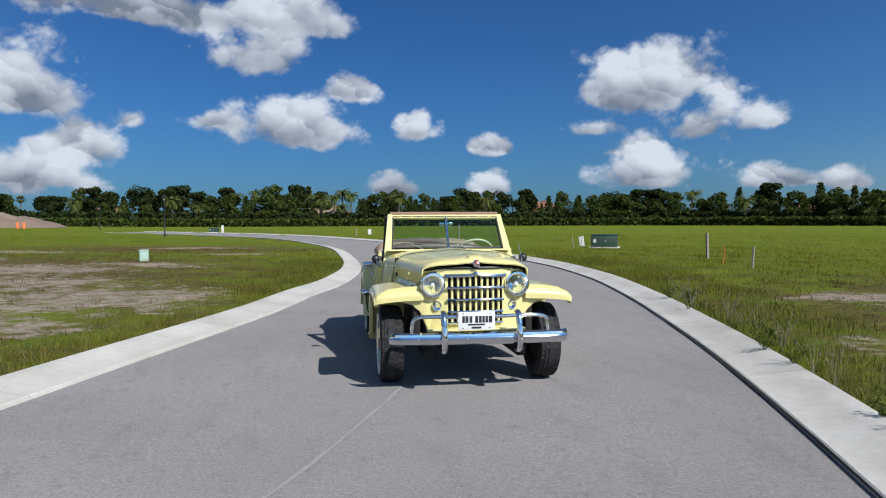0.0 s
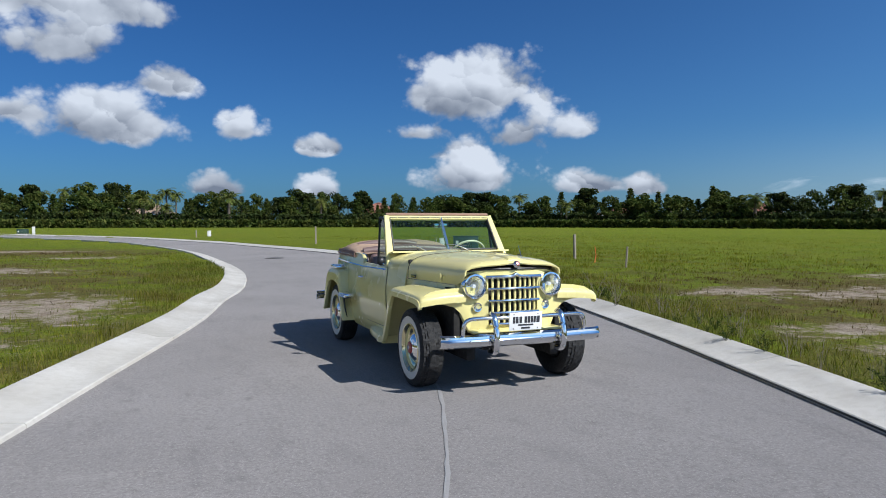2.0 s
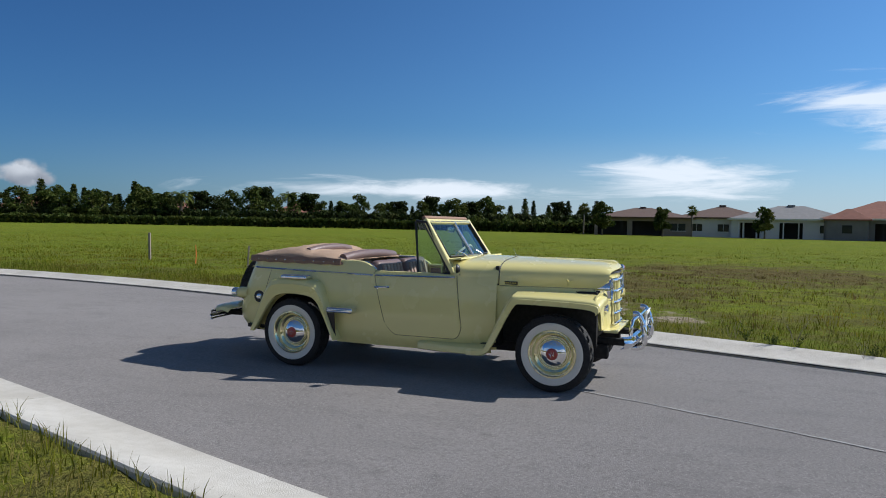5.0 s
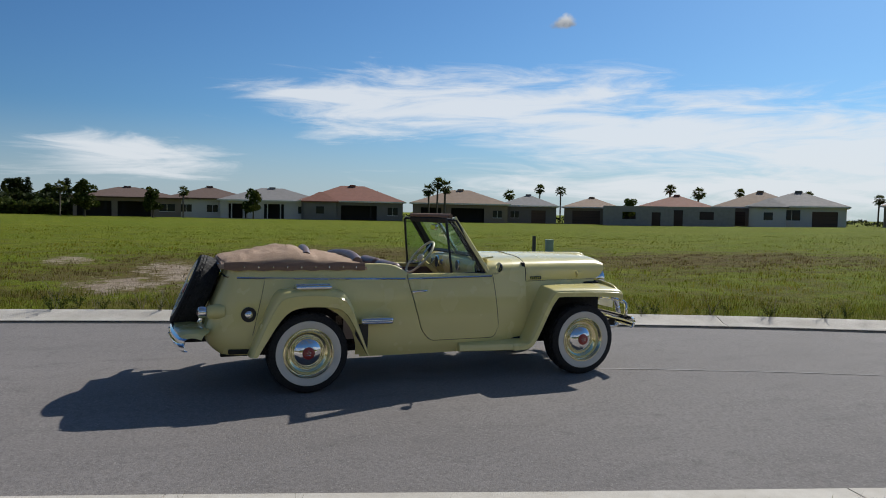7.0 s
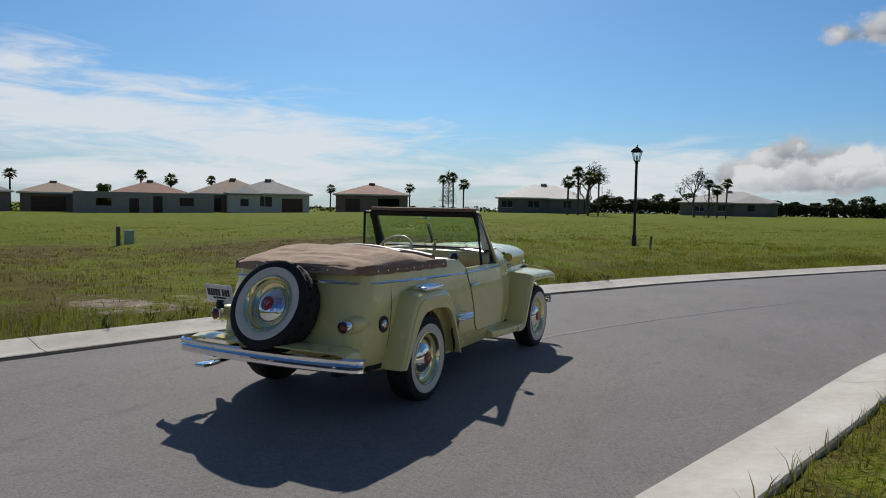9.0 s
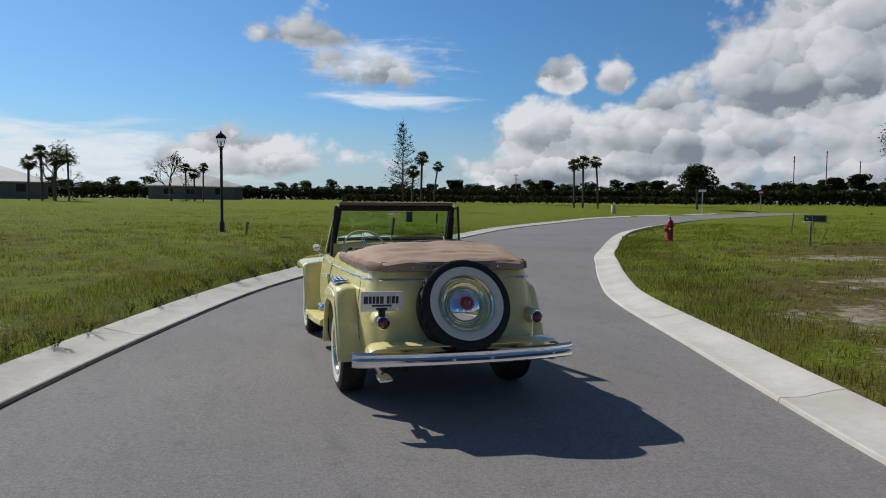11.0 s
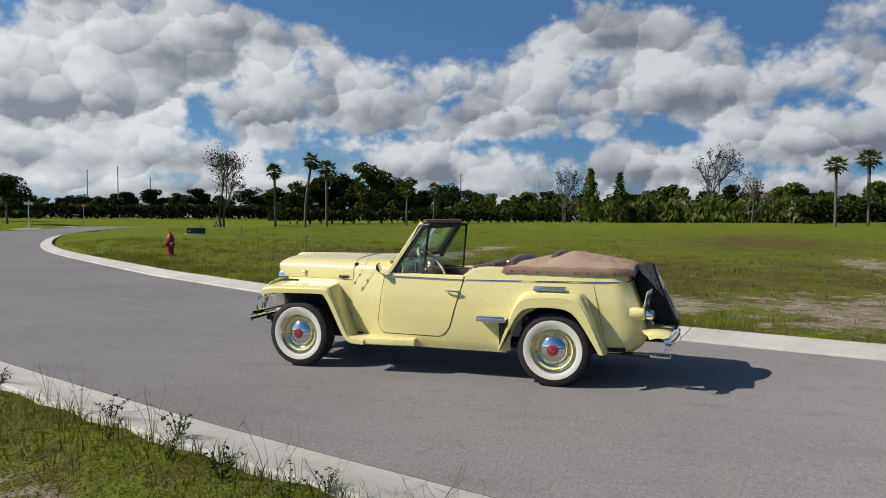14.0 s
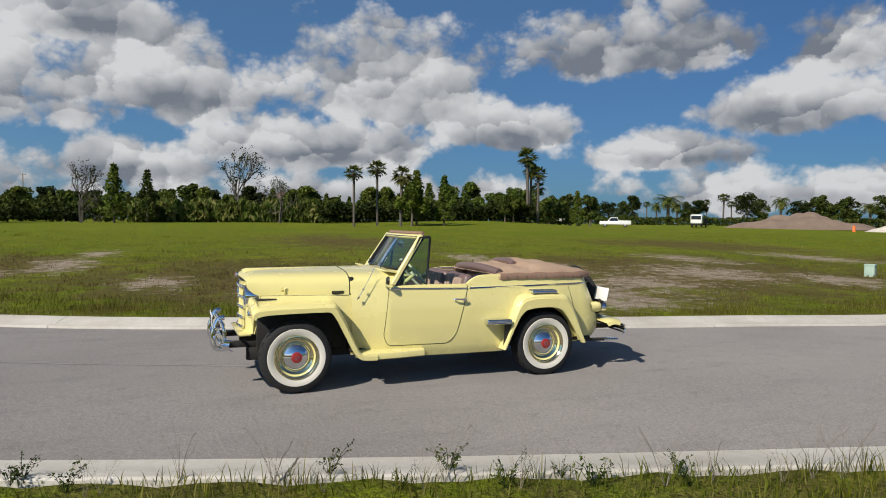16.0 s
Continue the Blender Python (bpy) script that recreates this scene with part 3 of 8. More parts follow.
doors = sided("door", door_sheet, CREAM, car)
sided("cowl_side", behind_door, CREAM, car)
for k, d in enumerate(doors):
    s = 1 if k == 0 else -1
    # outer handle with its escutcheon
    x = s * (side_x(-0.36, 0.86) + 0.01)
    part("handle", tube(smooth_line([(x + s * 0.012, -0.265, 0.868), (x + s * 0.035, -0.29, 0.868), (x + s * 0.037, -0.36, 0.866), (x + s * 0.024, -0.405, 0.862)], 2), 0.0095, 8), CHROME, d, "chrome handle")
    part("escutcheon", lathe([(0.0, x + s * 0.014), (0.014, x + s * 0.012), (0.018, x)], 16, "x", None), CHROME, d, m=pose(0, -0.385, 0.858))
    # dark gap round the door
    pts = [door_at(-0.007, z, 0.001) for z in steps(1.0, 0.54, 6)]
    pts += [door_at(u, door_low(u) - 0.006, 0.001) for u in steps(0, 1, 40)]
    pts += [door_at(1.007, z, 0.001) for z in steps(0.54, 1.0, 6)]
    pts = [(s * p[0], p[1], p[2]) for p in pts]
    part("door_seam", tube(pts, 0.0026, 5), BLACK, car)
    part("inner_panel", solid(side_sheet(steps(0.36, -0.42, 8), lambda y: 0.45, lambda y: 0.97, 4, -0.045), 0.012) if s > 0 else mirrored(solid(side_sheet(steps(0.36, -0.42, 8), lambda y: 0.45, lambda y: 0.97, 4, -0.045), 0.012)), PLUM_VINYL, d, "plum vinyl inner panel")
    # top edge
    part("door_cap", tube([(s * (side_x(y, 1.0) - 0.02), y, 1.0) for y in steps(0.38, -0.43, 10)], 0.017, 8), CREAM, d)
    # chrome belt moulding along door and quarter, stopping short of the rear seam
    part("belt_moulding", tube([(s * (side_x(y, 0.975) + 0.010), y, lerp_table([(-2, 0.992), (-0.43, 0.972), (0.39, 0.985)], y)) for y in steps(0.385, -0.43, 12)], 0.0085, 6), CHROME, d, "thin chrome strip")
    part("belt_moulding", tube([(s * (side_x(y, 0.985) + 0.003), y, lerp_table([(-2, 0.992), (-0.43, 0.972)], y)) for y in steps(-0.455, -1.88, 24)], 0.0085, 6), CHROME, car, "thin chrome strip")
    part("corner_seam", tube([(s * (side_x(-1.66, z) - 0.0004), -1.66 - (0.97 - z) * 0.22, z) for z in steps(0.97, 0.52, 8)], 0.0020, 5), BLACK, car)
    # ribbed chrome step plates
    plate = boxed((s * 0.752 if s > 0 else -0.872, -0.885, 0.600), (s * 0.872 if s > 0 else -0.752, -0.60, 0.655), 0.02, 3)
    pl = part("step_plate", plate, CHROME, car, "ribbed chrome step plate")
    for q in range(3):
        part("rib", tube([(s * 0.874, -0.87, 0.612 + q * 0.015), (s * 0.876, -0.74, 0.612 + q * 0.015), (s * 0.868, -0.62, 0.612 + q * 0.015)], 0.004, 6), CHROME, pl)
    pl = part("fender_plate", boxed((min(s * 0.70, s * 0.835), -1.43, 0.905), (max(s * 0.70, s * 0.835), -1.13, 0.938), 0.014, 2), CHROME, car, "ribbed chrome plate on the fender top")
    for q in range(3):
        part("rib", tube([(s * (0.735 + 0.035 * q), -1.42, 0.939), (s * (0.735 + 0.035 * q), -1.14, 0.939)], 0.0045, 6), CHROME, pl)
    # black stone guard ahead of the rear wheel
    part("stone_guard", solid(side_sheet(steps(-0.815, -0.925, 4), lambda y: 0.33 + (-0.815 - y) * 1.6, lambda y: 0.60, 4, 0.085), 0.01) if s > 0 else mirrored(solid(side_sheet(steps(-0.815, -0.925, 4), lambda y: 0.33 + (-0.815 - y) * 1.6, lambda y: 0.60, 4, 0.085), 0.01)), BLACK, car, "black rubber stone guard")
part("belt_moulding", tube([(x, -1.975 + 0.02 * (abs(x) / 0.55) ** 4 + (0.07 if abs(x) > 0.585 else 0), 0.992) for x in steps(-0.57, 0.57, 24)], 0.0085, 6), CHROME, car, "thin chrome strip")


# hood and cowl: sections across, with a flat crowned top
def hood_section(y, low, w, top, n=28, power=4.2):
    row = []
    for i in range(n + 1):
        a = math.pi * i / n
        c, s = math.cos(a), math.sin(a)
        x = w * math.copysign(abs(c) ** (2 / power), c)
        z = low + (top - low) * abs(s) ** (2 / power)
        z += 0.016 * max(0, 1 - abs(x) / w) + 0.010 * math.exp(-(x / 0.045) ** 2)
        row.append((x, y, z))
    return row


HOOD_W = [(0.42, 0.685), (0.60, 0.648), (0.78, 0.612), (1.2, 0.545), (1.55, 0.492), (1.68, 0.470), (1.76, 0.455)]
HOOD_T = [(0.40, 1.150), (0.78, 1.147), (1.2, 1.141), (1.5, 1.136), (1.62, 1.131), (1.68, 1.122), (1.72, 1.107), (1.745, 1.088), (1.79, 1.050)]


def hood_rows(ys, low):
    return [hood_section(y, low(y), lerp_table(HOOD_W, y), lerp_table(HOOD_T, y)) for y in ys]


bm = bmesh.new()
rows = hood_rows(steps(0.785, 1.60, 16) + [1.63, 1.66, 1.685, 1.705, 1.725, 1.745], lambda y: lerp_table([(0.78, 0.925), (1.62, 0.918), (1.69, 0.95), (1.745, 1.010)], y))
# the front edge bows forward in the middle
for r in rows:
    for i, (x, y, z) in enumerate(r):
        k = max(0, (y - 1.3) / 0.45)
        r[i] = (x, y + 0.055 * k * (1 - (x / 0.48) ** 2), z)
grid(bm, rows)
hood = part("hood", solid(bm, 0.012), CREAM, car)
# the raised flat rib down the middle, cut off square at the front
bm = bmesh.new()
rib = []
for y in steps(0.80, 1.70, 14) + [1.735]:
    hw = lerp_table([(0.80, 0.030), (1.70, 0.058)], y)
    zr = lerp_table([(0.80, 1.169), (1.3, 1.166), (1.70, 1.162), (1.735, 1.148)], y)
    rib.append([(x, y + 0.02, z) for x, z in ((-hw - 0.03, zr - 0.05), (-hw, zr - 0.006), (-hw + 0.01, zr), (0, zr + 0.003), (hw - 0.01, zr), (hw, zr - 0.006), (hw + 0.03, zr - 0.05))])
vs = grid(bm, rib)
bm.faces.new(vs[-1])
part("hood_rib", bm, CREAM, hood)
bm = bmesh.new()
rows = hood_rows(steps(0.775, 0.43, 8), lambda y: 0.94)
rows.append([(x, 0.413 - (z - 1.02) * 0.665 - 0.05 * (x / 0.65) ** 2, z) for x, y, z in rows[-1]])
grid(bm, rows)
part("cowl", solid(bm, 0.012), CREAM, car)
part("hood_seam", tube([(x, y, z + 0.001) for x, y, z in hood_section(0.78, 0.925, 0.6125, 1.1475)], 0.0030, 5), BLACK, car)
for s in (1, -1):
    part("hood_seam", tube([(s * (lerp_table(HOOD_W, y) + 0.001), y, 0.922) for y in steps(0.785, 1.62, 10)], 0.0045, 5), BLACK, car)
    # name badge, lettering too small to read
    x = s * (lerp_table(HOOD_W, 0.90) + 0.004)
    b = part("badge", boxed((min(x, x + s * 0.006), 0.825, 0.937), (max(x, x + s * 0.006), 0.955, 0.966), 0.002), BLACK, hood, "small black name badge")
    for q in range(5):
        part("letter_bar", boxed((min(x + s * 0.005, x + s * 0.009), 0.838 + q * 0.022, 0.944), (max(x + s * 0.005, x + s * 0.009), 0.853 + q * 0.022, 0.958)), CHROME, b)
    # hood catch near the front
    x = s * (lerp_table(HOOD_W, 1.40) + 0.004)
    part("hood_catch", tube(smooth_line([(x, 1.40, 0.945), (x + s * 0.012, 1.40, 0.965), (x + s * 0.006, 1.40, 0.995), (x + s * 0.012, 1.385, 1.0)], 1), 0.007, 6), CREAM, hood)
    part("hood_catch", tube([(x, 1.44, 0.985), (x + s * 0.004, 1.385, 0.988)], 0.006, 6), CREAM, hood)
    # cowl latch with a thin rod
    if s < 0:
        xl = s * 0.69
        part("antenna_bracket", tube([(xl, 0.665, 0.985), (xl - 0.018, 0.665, 0.985)], 0.011, 8), CHROME, car)
        part("antenna_bracket", tube([(xl - 0.005, 0.715, 0.905), (xl - 0.022, 0.715, 0.905)], 0.011, 8), CHROME, car)
        part("antenna", tube([(xl - 0.016, 0.73, 0.885), (xl - 0.018, 0.70, 0.93), (xl - 0.016, 0.665, 0.985), (xl - 0.01, 0.60, 1.10), (xl - 0.004, 0.565, 1.17), (xl, 0.545, 1.22)], [0.004, 0.0035, 0.003, 0.0025, 0.002, 0.0015], 6), CHROME, car, "thin chrome whip antenna")


# front: panel with the grille opening, grille bars, lamps
def face_y(x, z):
    """The grille shell leans back a little and is rounded to the sides."""
    return 1.775 - 0.16 * (x / 0.5) ** 2 - 0.02 * (z - 0.8)


def front_panel():
    half = [(0.0, 1.060), (0.25, 1.060), (0.36, 1.048), (0.43, 1.030), (0.475, 0.98), (0.480, 0.90), (0.50, 0.80), (0.47, 0.70), (0.43, 0.60), (0.41, 0.545), (0.0, 0.545)]
    outer = half + [(-x, z) for x, z in reversed(half[1:-1])]
    hole = [(-0.235, 1.0), (0.235, 1.0), (0.235, 0.59), (-0.235, 0.59)]
    bm = bmesh.new()
    es = []
    lamps = [[(s * 0.362 + 0.098 * math.cos(a), 0.918 + 0.098 * math.sin(a)) for a in [2 * math.pi * k / 24 for k in range(24)]] for s in (1, -1)]
    for loop in (outer, hole, *lamps):
        vs = []
        n = len(loop)
        for i in range(n):
            a, b = loop[i], loop[(i + 1) % n]
            k = max(1, int(math.dist(a, b) / 0.05))
            for j in range(k):
                vs.append(bm.verts.new((a[0] + (b[0] - a[0]) * j / k, 0, a[1] + (b[1] - a[1]) * j / k)))
        es += [bm.edges.new((vs[i], vs[(i + 1) % len(vs)])) for i in range(len(vs))]
    bmesh.ops.triangle_fill(bm, use_beauty=True, edges=es)
    for _ in range(2):
        bmesh.ops.subdivide_edges(bm, edges=[e for e in bm.edges if e.calc_length() > 0.06], cuts=1)
        bmesh.ops.triangulate(bm, faces=bm.faces)
    for v in bm.verts:
        v.co.y = face_y(v.co.x, v.co.z)
    return solid(bm, 0.012)


def apron():
    """The front of the fender, swept down between wheel and grille."""
    bm = bmesh.new()
    rows = []
    for x in steps(0.34, 0.80, 24):
        lo = lerp_table([(0.34, 0.545), (0.405, 0.55), (0.43, 0.62), (0.465, 0.69), (0.53, 0.745), (0.62, 0.770), (0.74, 0.775), (0.80, 0.80)], x)
        hi = lerp_table([(0.34, 0.915), (0.62, 0.90), (0.74, 0.88), (0.80, 0.85)], x)
        rows.append([(x, 1.705 - 0.05 * max(0, x - 0.5) - 0.02 * (1 - k) ** 2, lo + (hi - lo) * k) for k in steps(0, 1, 6)])
    grid(bm, rows)
    return solid(bm, 0.012)


sided("fender_apron", apron, CREAM, car)


def hood_side():
    """The vertical panel between the hood's edge and the fender."""
    bm = bmesh.new()
    rows = []
    for y in steps(0.715, 1.62, 18):
        lo = lerp_table([(0.715, 0.38), (0.93, 0.86), (1.0, 0.88), (1.62, 0.86)], y)
        w = lerp_table(HOOD_W, y) + 0.004
        rows.append([(w + 0.02 * (1 - k), y, lo + (0.925 - lo) * k) for k in steps(0, 1, 4)])
    grid(bm, rows)
    return solid(bm, 0.008)


sided("hood_side_panel", hood_side, CREAM, car)
grille = part("grille_shell", front_panel(), CREAM, car)
bm = boxed((-0.26, 1.60, 0.56), (0.26, 1.70, 1.02))
part("radiator", bm, DARKMETAL, car, "black radiator core behind the grille")
for i in range(9):
    x = -0.200 + 0.05 * i
    part("grille_bar", tube([(x, face_y(x, z) - 0.004, z) for z in steps(0.575, 1.005, 6)], 0.0115, 8), CREAM, grille)
for j, (z, r, w) in enumerate(((0.998, 0.017, 0.262), (0.897, 0.013, 0.245), (0.795, 0.013, 0.24), (0.694, 0.013, 0.235), (0.60, 0.013, 0.23))):
    part("grille_crossbar", tube([(x, face_y(x, z) + 0.018, z - (0.004 if j else 0.004) * abs(x) / 0.2 + (0.020 * math.exp(-(x / 0.02) ** 2) if j == 0 else 0)) for x in steps(-w, w, 20)], r, 8), CHROME, grille, "chrome crossbar")
# hood lip: a dark gap under the front edge, and the emblem on it
part("hood_gap", tube([(x, face_y(x, 1.06) + 0.006, 1.060 - 0.12 * max(0, abs(x) - 0.26)) for x in steps(-0.40, 0.40, 20)], 0.011, 6), BLACK, car)
emblem = part("hood_emblem", lathe([(0.0, 0.022), (0.020, 0.020), (0.030, 0.010), (0.033, 0.0), (0.0, 0.0)], 20, "y"), CHROME, hood, "round chrome and red emblem", m=pose(0, 1.80, 1.098, 25))
part("emblem_enamel", lathe([(0.0, 0.026), (0.016, 0.024), (0.021, 0.018)], 16, "y"), RED, emblem)
part("emblem_wing", tube([(-0.075, -0.012, 0.004), (-0.03, 0.004, 0.0), (0.03, 0.004, 0.0), (0.075, -0.012, 0.004)], [0.003, 0.008, 0.008, 0.003], 6), CHROME, emblem)


def head_lamp(s):
    m = pose(s * 0.362, 1.700, 0.918)
    rim = part("headlight", lathe([(0.080, 0.045), (0.092, 0.062), (0.103, 0.060), (0.108, 0.045), (0.108, 0.0), (0.10, -0.07)], 40, "y"), CHROME, car, "round headlight with chrome rim", m=m)
    part("reflector", lathe([(0.0, -0.05), (0.03, -0.040), (0.06, -0.010), (0.086, 0.045)], 32, "y"), SILVER, rim)
    part("lens", lathe([(0.0, 0.078), (0.03, 0.076), (0.06, 0.067), (0.088, 0.050)], 32, "y"), LAMP_GLASS, rim, "clear ribbed lens")
    part("bulb", lathe([(0.0, 0.035), (0.016, 0.03), (0.018, 0.0), (0.012, -0.02)], 12, "y"), PLATE_WHITE, rim)
    for q in range(-4, 5):
        w = 0.08 * math.sqrt(max(0, 1 - (q / 5) ** 2))
        part("lens_rib", tube([(q * 0.016, 0.062 - 0.00006 * q * q * 10, z) for z in (-w, 0, w)], 0.0016, 5), LAMP_GLASS, rim)
    mk = part("parking_light", lathe([(0.030, 0.012), (0.038, 0.014), (0.042, 0.006), (0.042, -0.05)], 24, "y"), CHROME, car, "small round parking light", m=pose(s * 0.325, 1.712, 0.740))
    part("lens", lathe([(0.0, 0.026), (0.018, 0.023), (0.032, 0.010)], 20, "y"), LAMP_GLASS, mk)
    part("reflector", lathe([(0.0, -0.01), (0.02, 0.0), (0.032, 0.01)], 16, "y"), CHROME, mk)


for s in (1, -1):
    head_lamp(s)


# bumpers
def bumper_blade(y0, z, w, h, bow, depth=0.028, ends=0.05):
    """A bowed, pressed steel blade."""
    bm = bmesh.new()
    rows = []
    sgn = 1 if y0 > 0 else -1
    for x in steps(-w, w, 40):
        y = y0 - sgn * bow * (abs(x) / w) ** 2.2
        if abs(x) > w - 0.06:
            y -= sgn * ends * ((abs(x) - w + 0.06) / 0.06) ** 2
        row = []
        for k in range(9):
            a = -1 + 2 * k / 8
            row.append((x, y + sgn * depth * (1 - abs(a) ** 2.6) + sgn * 0.006 * math.cos(a * 9), z + a * h / 2))
        rows.append(row)
    grid(bm, rows)
    return solid(bm, 0.006)


fb = part("front_bumper", bumper_blade(1.99, 0.50, 0.745, 0.105, 0.035), CHROME, car, "chrome front bumper blade")
for x in (-0.52, -0.12, 0.12, 0.52):
    part("bolt", lathe([(0.0, 0.012), (0.009, 0.010), (0.012, 0.0)], 12, "y"), CHROME, fb, m=pose(x, 2.02 - 0.035 * (abs(x) / 0.745) ** 2.2, 0.50))
for s in (1, -1):
    gx = s * 0.31
    pts = smooth_line([(gx, 1.94, 0.40), (gx, 2.03, 0.405), (gx, 2.055, 0.47), (gx, 2.052, 0.56), (gx, 2.02, 0.655), (gx, 1.99, 0.705), (gx, 1.945, 0.705)], 2)
    part("bumper_guard", tube(pts, 0.026, 10), CHROME, fb, "upright chrome bumper guard")
    part("bumper_bracket", boxed((gx - 0.025, 1.55, 0.43), (gx + 0.025, 1.99, 0.475), 0.005), DARKMETAL, fb)
pts = smooth_line([(0.565, 1.96, 0.54), (0.565, 1.965, 0.63), (0.535, 1.97, 0.675), (0.45, 1.985, 0.685), (0.2, 2.0, 0.68), (-0.2, 2.0, 0.68), (-0.45, 1.985, 0.685), (-0.535, 1.97, 0.675), (-0.565, 1.965, 0.63), (-0.565, 1.96, 0.54)], 3)
part("guard_rail", tube(pts, 0.0165, 10), CHROME, fb, "bent chrome tube above the bumper")
for s in (1, -1):
    part("frame_horn", boxed((s * 0.36 - 0.03, 1.4, 0.42), (s * 0.36 + 0.03, 1.96, 0.48), 0.008), DARKMETAL, car)
part("gravel_pan", boxed((-0.42, 1.70, 0.53), (0.42, 1.83, 0.555), 0.01, 2, pose(0, 0, 0)), CREAM, car)

rb = part("rear_bumper", bumper_blade(-2.385, 0.482, 0.825, 0.105, 0.08, 0.02, 0.03), CHROME, car, "chrome rear bumper blade")
for x in (-0.63, -0.13, 0.15, 0.64):
    part("bolt", lathe([(0.0, -0.014), (0.010, -0.010), (0.013, 0.0)], 12, "y"), CHROME, rb, m=pose(x, -2.406 + 0.08 * (abs(x) / 0.825) ** 2.2, 0.475))
for s in (1, -1):
    # painted gravel shields between body and bumper
    bm = bmesh.new()
    rows = [[(x, y0 + (y1 - y0) * t, z0 + 0.02 * math.sin(t * 3)) for t in steps(0, 1, 6)] for x, y0, y1, z0 in [(s * 0.10, -2.13, -2.37, 0.565), (s * 0.4, -2.12, -2.37, 0.565), (s * 0.58, -2.09, -2.355, 0.562), (s * 0.665, -2.10, -2.34, 0.555), (s * 0.705, -2.14, -2.32, 0.535), (s * 0.715, -2.16, -2.31, 0.50)]]
    grid(bm, rows)
    part("gravel_shield", solid(bm, 0.008), CREAM, car)
    part("bumper_bracket", boxed((s * 0.42 - 0.025, -2.38, 0.44), (s * 0.42 + 0.025, -1.7, 0.49), 0.005), DARKMETAL, rb)
part("exhaust_tip", boxed((-0.645, -2.34, 0.326), (-0.545, -2.16, 0.352), 0.011, 3), CHROME, car, "flat chrome exhaust tip")
part("exhaust_pipe", tube([(-0.50, -1.3, 0.36), (-0.59, -1.8, 0.35), (-0.595, -2.18, 0.339)], 0.018, 10), DARKMETAL, car)

# tail lamps in painted pods
for s in (1, -1):
    pod = part("tail_light", lathe([(0.062, 0.12), (0.060, 0.04), (0.056, -0.005), (0.047, -0.018), (0.040, -0.02)], 24, "y"), CREAM, car, "tail light in a painted pod", m=pose(s * 0.585, -2.095, 0.710))
    part("bezel", lathe([(0.043, -0.025), (0.050, -0.06), (0.046, -0.085), (0.040, -0.088)], 24, "y"), CHROME, pod, "chrome bezel")
    part("lens", lathe([(0.0, -0.10), (0.025, -0.098), (0.042, -0.084)], 20, "y"), LENS_RED, pod, "dark red lens")
fuel = part("fuel_cap", lathe([(0.0, 0.022), (0.022, 0.020), (0.034, 0.010), (0.036, 0.0)], 24, "x"), CHROME, car, "round chrome fuel filler cap", m=pose(side_x(-1.79, 0.69) + 0.002, -1.79, 0.690))
part("fuel_recess", lathe([(0.030, 0.002), (0.056, 0.006), (0.062, 0.004), (0.062, -0.02)], 24, "x"), BLACK, fuel)


def number_plate(parent, m, sign):
    """A plain plate; its lettering is shown as bars."""
    p = part("number_plate", boxed((-0.15, -0.003, -0.074), (0.15, 0.003, 0.074), 0.002), PLATE_WHITE, parent, "white plate with dark lettering bars", m=m)
    y0, y1 = (0.003, 0.0055) if sign > 0 else (-0.0055, -0.003)
    xs, k = -0.128, 0
    for w in (0.036, 0.026, 0.026, 0.028, 0.030, None, 0.024, 0.012, 0.026, 0.026):
        if w is None:
            xs += 0.018
            continue
        part("letter_bar", boxed((xs, y0, -0.014), (xs + w - 0.006, y1, 0.040)), PLATE_INK, p)
        xs += w
    part("letter_bar", boxed((-0.07, y0, -0.036), (0.07, y1, -0.023)), PLATE_INK, p)
    part("letter_bar", boxed((-0.04, y0, -0.062), (0.04, y1, -0.047)), PLATE_INK, p)
    for x in (-0.11, 0.11):
        for z in (-0.058, 0.058):
            part("bolt", lathe([(0.0, sign * 0.006), (0.006, sign * 0.005), (0.007, 0.0)], 8, "y"), CHROME, p, m=pose(x, 0, z))
    return p


number_plate(car, pose(0.05, 2.05, 0.652, -4), 1)
pl = number_plate(car, pose(-0.588, -2.135, 0.858, 12, 0, -6), -1)
part("plate_bracket", boxed((-0.61, -2.15, 0.735), (-0.565, -2.11, 0.80), 0.005), BLACK, car)


# wheels
def tyre_mesh(R=0.345, w=0.172, seg=120):
    side = [(0.190, 0.040), (0.196, 0.060), (0.215, 0.074), (0.250, 0.084), (0.285, 0.086), (0.310, 0.081), (0.328, 0.072)]
    bm = bmesh.new()
    rows = []
    tread = [0.070, 0.0475, 0.046, 0.026, 0.024, 0.002]
    for i in range(seg):
        a = 2 * math.pi * i / seg
        prof = [(r, h) for r, h in side]
        for j, h in enumerate(tread):
            notch = ((i + j * 2) % 5 == 0) or j in (2, 4) and False
            rr = R - 0.012 * (h / 0.07) ** 2 - (0.009 if notch else 0) - (0.008 if j in (1, 3) and (i // 2) % 3 else 0)
            prof.append((rr, h))
        prof = prof + [(r, -h * 1.4) for r, h in reversed(prof)]
        rows.append([(h, r * math.cos(a), r * math.sin(a)) for r, h in prof])
    grid(bm, rows, close_u=True)
    return bm


